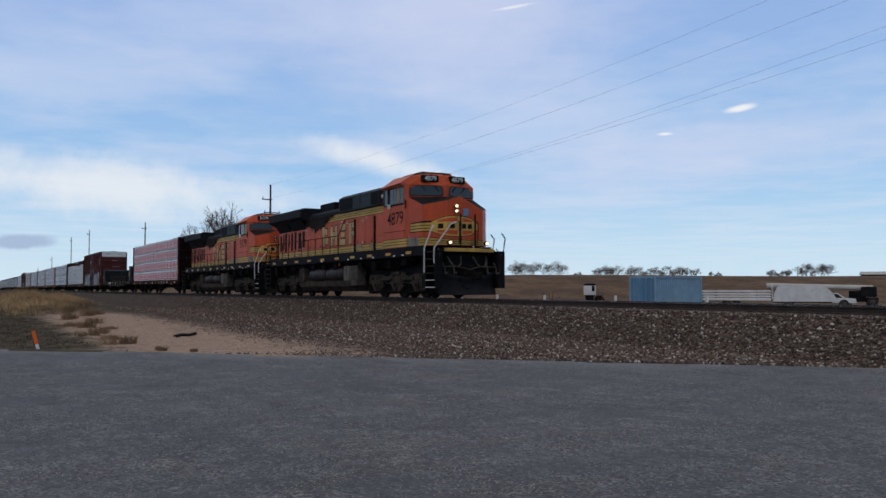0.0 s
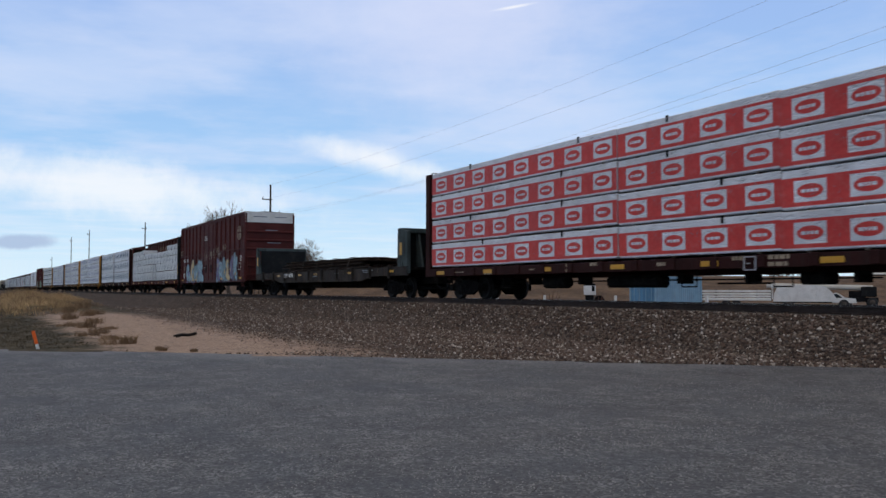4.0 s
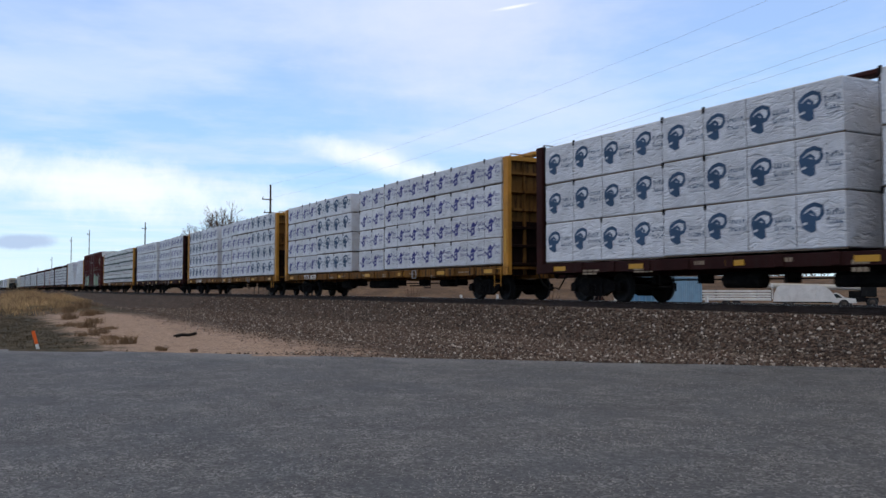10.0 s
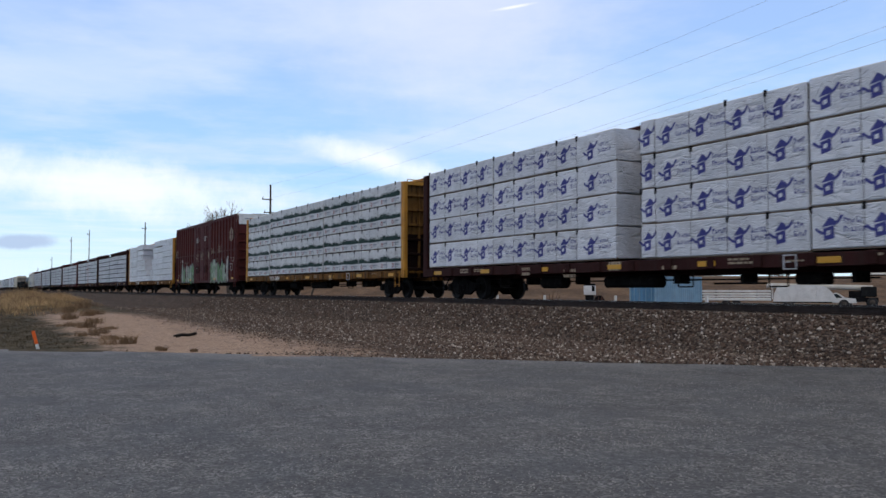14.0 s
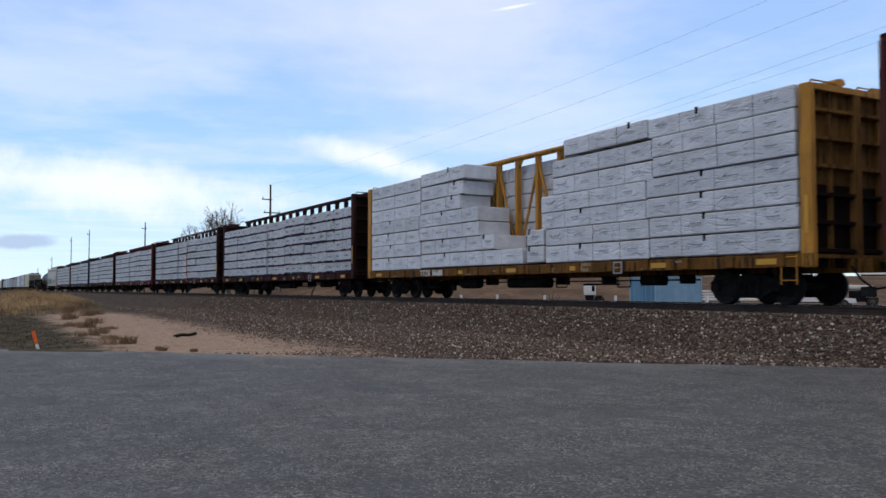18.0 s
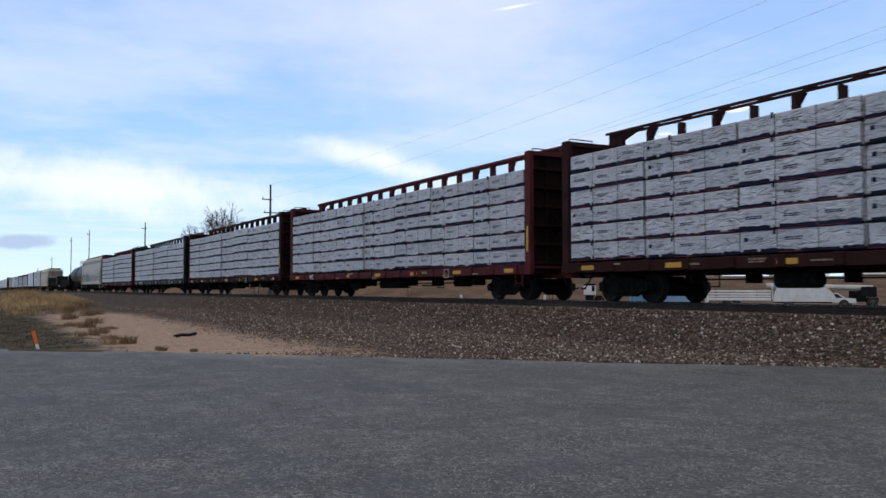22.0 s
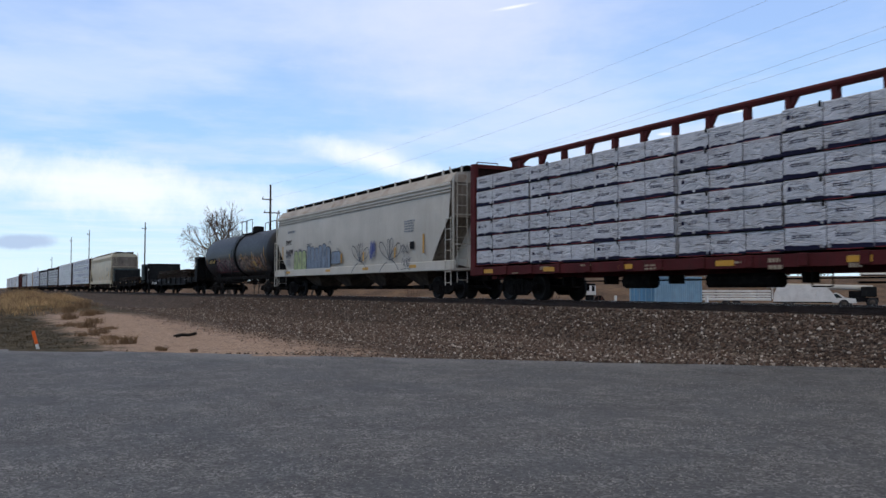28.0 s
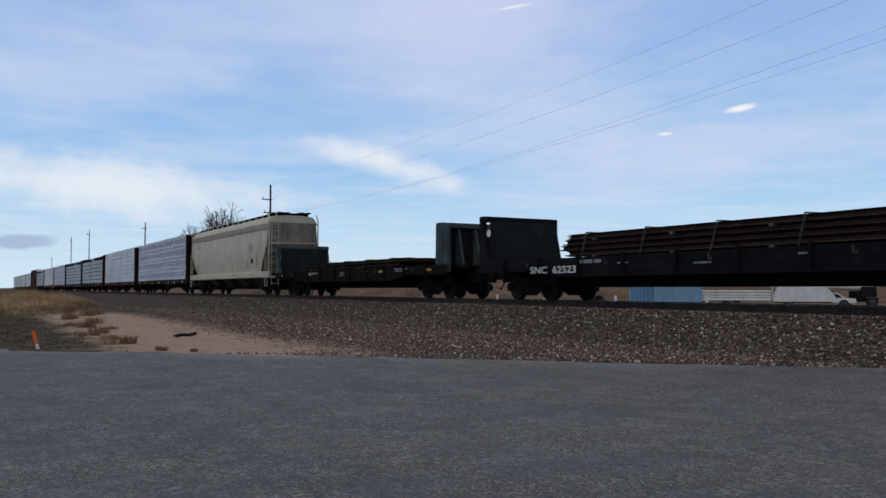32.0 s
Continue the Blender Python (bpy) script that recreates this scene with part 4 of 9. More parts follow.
def centre_beam(label, front, rear, steel, heights, length, styles, chord="posts", ends=None, spans=None, sill=None, text=(), group="centre-beam lumber cars"):
    car, half, back = car_base("centerbeam_flatcar", label, "freight car", front, rear, group)
    sill = sill or (YELLOW_GRIMY if steel is CAR_YELLOW else steel)
    key = round(half, 2), sill.name
    for y in (-HALF_BEAM, HALF_BEAM - 0.12):
        part("side_sill", shared(("sill", *key), lambda: MB().box(-half, half, 0, 0.12, 0.84, 1.12).mesh("side_sill", [sill])), None, car, at=pose(0, y, 0))
    part("deck", shared(("deck", *key), lambda: MB().box(-half, half, -HALF_BEAM + 0.12, HALF_BEAM - 0.12, 1.02, 1.10).mesh("deck", [sill])), None, car)
    part("center_sill", shared(("spine", *key), lambda: MB().box(-half - 0.5, half + 0.5, -0.32, 0.32, 0.72, 1.02).mesh("center_sill", [sill])), None, car)
    n = 16
    for i in range(n):
        x = -half + 0.8 + (2 * half - 1.6) * i / (n - 1)
        part("sill_bracket", shared(("bracket", sill.name), lambda: MB().cbox(-0.12, 0.12, -0.05, 0.0, 0.84, 1.13, 0.03).mesh("sill_bracket", [sill])), None, car,
             at=pose(x, -HALF_BEAM, 0))
    for i in range(7):
        x = -half + 1.2 + (2 * half - 2.4) * i / 6
        if any(-0.6 < x - half * t < 2.6 for t, _ in text):
            continue
        part("reflector", shared("reflector", lambda: MB().cbox(-0.28, 0.28, -0.012, 0.0, 0.90, 1.03, 0.004).mesh("reflector", [REFLECT])), None, car,
             at=pose(x, -HALF_BEAM - 0.004, 0))
    sl = MB()
    rs = random.Random(round(half * 100) + len(sill.name))
    for k in range(9):
        x = -half + 1.6 + (2 * half - 3.6) * (k + rs.uniform(0, 0.6)) / 9
        if not any(-1.2 < x - half * t < 2.6 for t, _ in text):
            bars(sl, x, rs.choice((0.86, 0.95, 1.02)), rs.uniform(0.3, 0.8), rs.choice((0.035, 0.05, 0.09)), rs.choice((1, 1, 2)), -HALF_BEAM - 0.003, 0, rs)
    part("stencil", sl, CREAM_DULL, car)
    fr = MB().cbox(-1.3, 0.9, -0.9, -0.45, 0.40, 0.74, 0.08).tube((-4.2, -0.85, 0.58), (-3.1, -0.85, 0.58), 0.2, 10).cbox(5.2, 5.9, -0.8, -0.3, 0.46, 0.74, 0.06)
    for x in (-half + 4.6, -5.0, -2.4, 1.7, 3.9, half - 4.4):
        fr.box(x - 0.05, x + 0.05, -0.98, -0.5, 0.50, 0.74)
    fr.tube((3.0, -0.95, 0.5), (4.6, -0.95, 0.5), 0.025, 5).tube((-half + 4, -0.7, 0.6), (half - 4, -0.7, 0.6), 0.02, 5)
    for x in (2.2, 5.0, -6.0):
        fr.path([(x, -1.35, 0.8), (x, -1.35, 0.42), (x + 0.5, -1.35, 0.42), (x + 0.5, -1.35, 0.8)], 0.018, 5)
    part("brake_gear", shared(("under", round(half, 2)), lambda: fr.mesh("brake_gear", [GRIME])), None, car, "grimy brake rigging")
    x = half - 5.0 - rs.uniform(0.0, 2.5)
    q = MB()
    for u in ((-0.17, -0.145, 0.78, 1.1), (0.145, 0.17, 0.78, 1.1), (-0.145, 0.145, 0.78, 0.805), (-0.145, 0.145, 1.075, 1.1), (-0.1, 0.02, 0.93, 0.95)):
        q.box(x + u[0], x + u[1], -HALF_BEAM - 0.07, -HALF_BEAM - 0.05, u[2], u[3])
    part("placard_frame", q, PRINT_PALE, car, "white square placard frame")
    part("post_stripe", MB().cbox(half - 0.2, half - 0.1, -HALF_BEAM - 0.012, -HALF_BEAM, 1.55, 2.35, 0.003), REFLECT, car, "yellow stripe on the end post")
    if round(front * 10) % 2:
        brake_wheel(car, half - 0.19, 1)
    for s, c in ((1, (ends or steel)), (-1, steel)):
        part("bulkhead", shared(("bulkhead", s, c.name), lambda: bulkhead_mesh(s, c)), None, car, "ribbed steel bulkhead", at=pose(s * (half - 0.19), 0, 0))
    z1 = 5.03
    if chord == "plate":
        mb = MB().box(-half + 0.4, half - 0.4, -0.03, 0.03, 1.1, z1 - 0.1).cbox(-half + 0.4, half - 0.4, -0.24, 0.24, z1 - 0.1, z1 + 0.04, 0.03)
        cp = part("center_panel", mb, steel, car, "solid steel centre panel")
        for i in range(18):
            x = -half + 1 + (2 * half - 2) * i / 17
            part("panel_rib", shared(("panel_rib", steel.name), lambda: MB().box(-0.04, 0.04, -0.12, 0.12, 1.1, z1 - 0.1).mesh("panel_rib", [steel])), None, cp, at=pose(x, 0, 0))
        wt = MB()
        for i, x in enumerate([-4.2 + 0.62 * k for k in range(7)] + [1.2 + 0.66 * k for k in range(9)]):
            for u in ((0.0, 0.09), (0.27, 0.36)):
                wt.box(x + u[0], x + u[1], -0.037, -0.031, 4.2, 4.52)
            wt.box(x + 0.09, x + 0.27, -0.037, -0.031, (4.2, 4.32, 4.43)[i % 3], (4.28, 4.4, 4.52)[i % 3])
        part("faded_lettering", wt, CREAM_DULL, cp, "row of faded pale letter shapes")
    elif chord == "low":
        part("top_chord", shared(("chordlow", round(half, 2), steel.name), lambda: MB().cbox(-half + 0.4, half - 0.4, -0.2, 0.2, z1 - 0.1, z1 + 0.02, 0.03).mesh("top_chord", [steel])), None, car)
    else:
        part("top_chord", shared((chord, round(half, 2), steel.name), lambda: slim_chord(half, z1, steel, chord == "lattice")), None, car, "slim steel top chord")
    if chord != "plate":
        post = shared(("post", steel.name), lambda: MB().cbox(-0.07, 0.07, -0.1, 0.1, 1.1, 4.90, 0.01).mesh("center_post", [steel]))
        n = 18
        for i in range(n):
            x = -half + 0.9 + (2 * half - 1.8) * i / (n - 1)
            part("center_post", post, None, car, at=pose(x, 0, 0))
            if i < n - 1:
                dx = (2 * half - 1.8) / (n - 1)
                s = 1 if i % 2 else -1
                part("brace", shared(("brace", round(dx, 3), s, steel.name), lambda: MB().tube((-dx / 2 * s, 0, 1.3), (dx / 2 * s, 0, 4.7), 0.05, 6).mesh("brace", [steel])), None, car,
                     at=pose(x + dx / 2, 0, 0))
    load(car, half, heights, length, styles, spans)
    ladder(car, half - 0.6, -HALF_BEAM - 0.02, 0.45, 1.1, 0.4, steel, "x", 2)
    for x, s in text:
        lettering("reporting_mark", s, 0.30, half * x, -HALF_BEAM - 0.056, 0.87, DECAL_WHITE, car, 1.05, 0.006)
    truck(car, half - 2.2, back)
    truck(car, -half + 2.2, back)
    coupler(car, half + 0.02, 1)
    coupler(car, -half - 0.02, -1)
    return car


def block_graffiti(parent, x0, x1, z0, z1, y, fills, line, seed, n, fat=0.19):
    """Sprayed piece: soft mist behind, fat overlapping strokes with dark and chalky outlines, inner lights and drips. It spells nothing."""
    rng = random.Random(seed)
    mb = MB()
    nf = len(fills)
    hh, w = z1 - z0, (x1 - x0) / n
    lift = [0.0002]

    def up():
        lift[0] += 0.0001
        return y - lift[0]

    def blob(cx, cz, rx, rz, mi, rough=0.25, m=13):
        mb.flat_y([(cx + rx * (1 + rng.uniform(-rough, rough)) * math.cos(6.283 * k / m), cz + rz * (1 + rng.uniform(-rough, rough)) * math.sin(6.283 * k / m)) for k in range(m)], up(), mi)

    def stroke(q, r, mi):
        mb.strip(q, 2 * r, up(), mi)
        yy = up()
        for c in q:
            mb.flat_y([(c[0] + r * math.cos(6.283 * k / 9), c[1] + r * math.sin(6.283 * k / 9)) for k in range(9)], yy, mi)
            yy -= 0.00002
    for i in range(n * 4):
        blob(x0 + (x1 - x0) * rng.uniform(-0.02, 1.02), z0 + hh * rng.uniform(0.1, 0.85), w * rng.uniform(0.25, 0.5), hh * rng.uniform(0.12, 0.28), nf + 2, 0.3)
    for i in range(n * 3):
        blob(x0 + (x1 - x0) * rng.uniform(-0.02, 1.02), z0 + hh * abs(rng.gauss(0.08, 0.12)), w * rng.uniform(0.12, 0.3), hh * rng.uniform(0.05, 0.12), nf - 1)
    for i in range(n):
        a, lean, tall = x0 + w * (i + rng.uniform(-0.1, 0.1)), rng.uniform(-0.15, 0.25) * w, rng.uniform(0.85, 1.08)
        wide = w * rng.uniform(1.0, 1.3)
        r = min(w, hh) * fat * rng.uniform(0.85, 1.2)
        form = []
        for k in range(3):
            u0, v0, v1 = rng.uniform(0.0, 0.3) + 0.3 * k, rng.uniform(0.0, 0.25), rng.uniform(0.7, 1.0)
            bow, hook = rng.uniform(-0.35, 0.35), rng.uniform(-0.4, 0.4)
            q = [(u0 + bow * math.sin(math.pi * m / 6), v0 + (v1 - v0) * m / 6) for m in range(7)] if k < 2 else [(0.1 + 0.9 * m / 6, rng.uniform(0.2, 0.3) + 0.45 * math.sin(1.2 + bow + m * (0.4 + abs(hook)))) for m in range(7)]
            if k < 2:
                q += [(q[-1][0] + hook * 0.5, q[-1][1] + 0.02), (q[-1][0] + hook, q[-1][1] - 0.14)]
            form.append([(a + r + (wide - 2 * r) * min(1.05, max(-0.05, u)) + lean * v, z0 + r + (hh * tall - 2 * r) * min(1.0, max(0.0, v))) for u, v in q])
        for q in form:
            stroke(q, r + 0.065, nf + 1)
        for q in form:
            stroke(q, r + 0.04, nf)
        fill = i % max(1, nf - 1)
        for q in form:
            stroke(q, r, fill)
        for q in form:
            mb.strip([(u - r * 0.45, v + r * 0.4) for u, v in q], 0.028, up(), nf + 1)
            k = rng.randrange(max(1, len(q) - 3))
            blob(q[k][0], q[k][1], r * 0.7, r * 0.9, rng.randrange(nf), 0.3, 9)
            mb.strip([(u + r * 0.4, v - r * 0.3) for u, v in q[k:k + 4]], 0.03, up(), nf)
        for k in range(3):
            u = a + wide * rng.random()
            mb.strip([(u, z0 + hh * 0.12), (u + 0.01, z0 - hh * rng.uniform(0.0, 0.07))], 0.018, up(), fill)
    for i in range(n * 2):
        u = x0 + (x1 - x0) * rng.random()
        mb.strip([(u, z0 + hh * 0.92), (u + rng.uniform(-0.12, 0.2), z0 + hh * rng.uniform(1.0, 1.12)), (u + rng.uniform(0, 0.25), z0 + hh * rng.uniform(0.96, 1.08))], 0.024, up(), nf + 1)
    return part("graffiti", mb, fills + [line, G_CHALK, G_MIST], parent, "weathered spray-painted graffiti with dark outlines")


def column_graffiti(parent, x0, x1, z0, z1, y, fills, seed, n):
    """A row of upright rounded blocks with thin dark outlines, sprayed side by side. It spells nothing."""
    rng = random.Random(seed)
    mb = MB()
    w = (x1 - x0) / n
    for i in range(n):
        a, b = x0 + w * (i - 0.05), x0 + w * (i + 1.05)
        zt, zb = z1 - rng.uniform(0, 0.12) * (z1 - z0), z0 + rng.uniform(0, 0.05) * (z1 - z0)
        r = min(0.4 * (b - a), 0.3 * (zt - zb))
        ring = []
        for cx, cz, t0 in ((b - r, zt - r, 0), (a + r, zt - r, 1), (a + r * 0.6, zb + r * 0.6, 2), (b - r * 0.6, zb + r * 0.6, 3)):
            rr = r if t0 < 2 else r * 0.6
            ring += [(cx + rr * math.cos(math.pi / 2 * (t0 + k / 4)), cz + rr * math.sin(math.pi / 2 * (t0 + k / 4))) for k in range(5)]
        lift = y - 0.0012 * i
        mb.flat_y(ring, lift, i % len(fills))
        mb.strip(ring + ring[:1], 0.04, lift - 0.0004, len(fills))
        u = a + (b - a) * rng.uniform(0.35, 0.65)
        mb.strip([(u, zb + 0.1), (u + 0.03, zb + (zt - zb) * 0.4), (u - 0.02, zb + (zt - zb) * rng.uniform(0.55, 0.8))], 0.03, lift - 0.0006, len(fills))
        mb.strip([(a + 0.2 * w, zt - 0.1), (a + 0.22 * w, zb + (zt - zb) * 0.5)], 0.05, lift - 0.0005, len(fills) + 1)
    for k in range(n):
        u = x0 + (x1 - x0) * rng.random()
        mb.strip([(u - 0.12, z1 - 0.05), (u - 0.05, z1 + 0.08), (u + 0.12, z1 + 0.07), (u + 0.2, z1 - 0.06)], 0.03, y, len(fills))
    return part("graffiti", mb, list(fills) + [G_LINE, G_CHALK], parent, "row of rounded spray-painted blocks with dark outlines")


def petals(parent, spots, y, seed):
    """Loose looping line graffiti: petals that spread upward and two drooping bowls below."""
    rng = random.Random(seed)
    mb = MB()
    for x, z, r in spots:
        for k, (a, reach, wide) in enumerate(((0.55, 1.1, 0.3), (1.35, 0.85, 0.2), (1.75, 0.8, 0.16), (2.45, 1.1, 0.26))):
            a += rng.uniform(-0.08, 0.08)
            c, s = math.cos(a), math.sin(a)
            q = []
            for j in range(15):
                t = 6.283 * j / 14
                u, v = r * reach * (0.5 - 0.5 * math.cos(t)), r * wide * math.sin(t) * (0.6 - 0.4 * math.cos(t))
                q.append((x + u * c - v * s, z + u * s + v * c))
            mb.strip(q, 0.034, y - 0.001 - 0.0002 * k, 0)
        for k in (-1, 1):
            mb.strip([(x + k * r * (0.1 + 0.75 * math.sin(t)), z - 0.05 - r * 0.2 * (1 - math.cos(t * 2)) + r * 0.05 * k) for t in [0.15 * j for j in range(15)]], 0.034, y - 0.034, 0)
    return part("graffiti", mb, [G_LINE], parent, "loose looping spray lines")


def scrawl(parent, x, z, w, h, y, material, seed, n=34):
    """A dense upright scrawl of short sprayed strokes."""
    rng = random.Random(seed)
    mb = MB()
    for k in range(n):
        a, b = x + w * rng.random(), z + h * rng.uniform(0.0, 0.5)
        mb.strip([(a, b), (a + rng.uniform(-0.12, 0.12) * w, b + h * rng.uniform(0.2, 0.5)), (a + rng.uniform(-0.25, 0.25) * w, b + h * rng.uniform(0.3, 0.55))], 0.03, y - 0.0002 * k, 0)
    return part("graffiti", mb, material, parent, "dense scrawled graffiti tag")


def scribble(parent, spots, y, material, seed, size=0.5):
    """Thin looping tags."""
    rng = random.Random(seed)
    for x, z in spots:
        mb = MB()
        f1, f2, p1, p2 = rng.uniform(1.7, 2.4), rng.uniform(1.3, 2.0), rng.uniform(0, 6), rng.uniform(0, 6)
        q = [(x + size * (0.05 * t + 0.16 * math.sin(f1 * t * 0.6 + p1)), z + size * 0.38 * math.sin(f2 * t * 0.6 + p2) * (0.7 + 0.3 * math.sin(t * 0.9))) for t in range(26)]
        mb.strip(q, 0.026, y - 0.002, 0)
        for g in range(3):
            u = x + size * rng.uniform(0.0, 1.2)
            mb.strip([(u, z - size * 0.35), (u + rng.uniform(-0.05, 0.1), z + size * rng.uniform(0.2, 0.5))], 0.024, y - 0.0018, 0)
        if rng.random() < 0.6:
            mb.strip([(x - 0.1, z - size * 0.5), (x + size * 0.7, z - size * 0.42), (x + size * 1.4, z - size * 0.5)], 0.022, y - 0.0016, 0)
        part("graffiti", mb, material, parent, "thin scrawled graffiti tag")


G_BLUE = mat("pale_blue_spray", (0.22, 0.34, 0.40), 0.6, var=0.25, scale=2.5, dirt=(0.12, 0.12, 0.16), amount=0.35)
G_BLUE_D = mat("deep_blue_spray", (0.07, 0.09, 0.25), 0.6, var=0.25)
G_TAN = mat("tan_spray", (0.45, 0.33, 0.16), 0.6, var=0.2)
G_GREEN = mat("green_spray", (0.08, 0.20, 0.055), 0.6, var=0.25)
G_MINT = mat("mint_spray", (0.30, 0.38, 0.27), 0.6, var=0.25, scale=2.5, dirt=(0.10, 0.13, 0.07), amount=0.35)
G_DULL_WHITE = mat("dull_white_spray", (0.36, 0.33, 0.28), 0.65, var=0.3, scale=2.5, dirt=(0.16, 0.15, 0.11), amount=0.35)
G_YELLOW = mat("yellow_spray", (0.55, 0.36, 0.08), 0.6, var=0.2)
G_SLATE_D = mat("dark_slate_spray", (0.10, 0.11, 0.13), 0.65, var=0.2)
G_STEEL = mat("steel_blue_spray", (0.16, 0.205, 0.27), 0.6, var=0.25, scale=2.5, dirt=(0.24, 0.27, 0.3), amount=0.25)
G_FADE = mat("faded_mauve_spray", (0.06, 0.04, 0.046), 0.7, var=0.3)
G_CHALK = mat("chalk_spray", (0.26, 0.23, 0.22), 0.7, var=0.3)
G_ROSE = mat("bright_rose_spray", (0.30, 0.09, 0.12), 0.65, var=0.3)
G_VIOLET = mat("violet_spray", (0.13, 0.12, 0.24), 0.65, var=0.3, dirt=(0.10, 0.05, 0.07), amount=0.4)
G_TEAL = mat("dull_teal_spray", (0.13, 0.23, 0.27), 0.6, var=0.25, scale=2.5, dirt=(0.10, 0.10, 0.13), amount=0.35)


def mist(name, col, most, edge=(0.42, 0.68)):
    """Thin oversprayed paint that lets the surface below show through."""
    m = bpy.data.materials.new(name)
    m.use_nodes = True
    n = Nodes(m.node_tree)
    co = n.add("ShaderNodeTexCoord").outputs["Object"]
    a = n.math("MULTIPLY", n.ramp(n.noise(co, 3.5, 5, 0.7), *edge), most)
    p = n.add("ShaderNodeBsdfPrincipled", {"Base Color": (*col, 1), "Roughness": 0.7, "Specular IOR Level": 0.1, "Alpha": a})
    n.t.links.new(p.outputs[0], n.add("ShaderNodeOutputMaterial").inputs[0])
    return m


G_MIST = mist("violet_overspray", (0.12, 0.09, 0.13), 0.6)
G_SMEAR = mist("pale_smeared_spray", (0.34, 0.29, 0.26), 0.85, (0.36, 0.6))
G_SMEAR_ROSE = mist("rose_smeared_spray", (0.22, 0.10, 0.12), 0.8, (0.36, 0.6))
G_SMEAR_TAN = mist("tan_smeared_spray", (0.36, 0.25, 0.17), 0.85, (0.34, 0.58))
G_SMEAR_RUST = mist("orange_smeared_spray", (0.34, 0.15, 0.05), 0.75, (0.36, 0.6))
G_LIME = mat("lime_spray", (0.30, 0.36, 0.17), 0.6, var=0.25, scale=2.5, dirt=(0.14, 0.17, 0.07), amount=0.3)
MARK_GREY = mat("grey_stencil", (0.075, 0.078, 0.09), 0.7, var=0.35, spec=0.08)
TAPE = mat("dull_orange_tape", (0.46, 0.23, 0.03), 0.6, var=0.25)
G_LINE = mat("outline_spray", (0.035, 0.045, 0.075), 0.6, var=0.2)


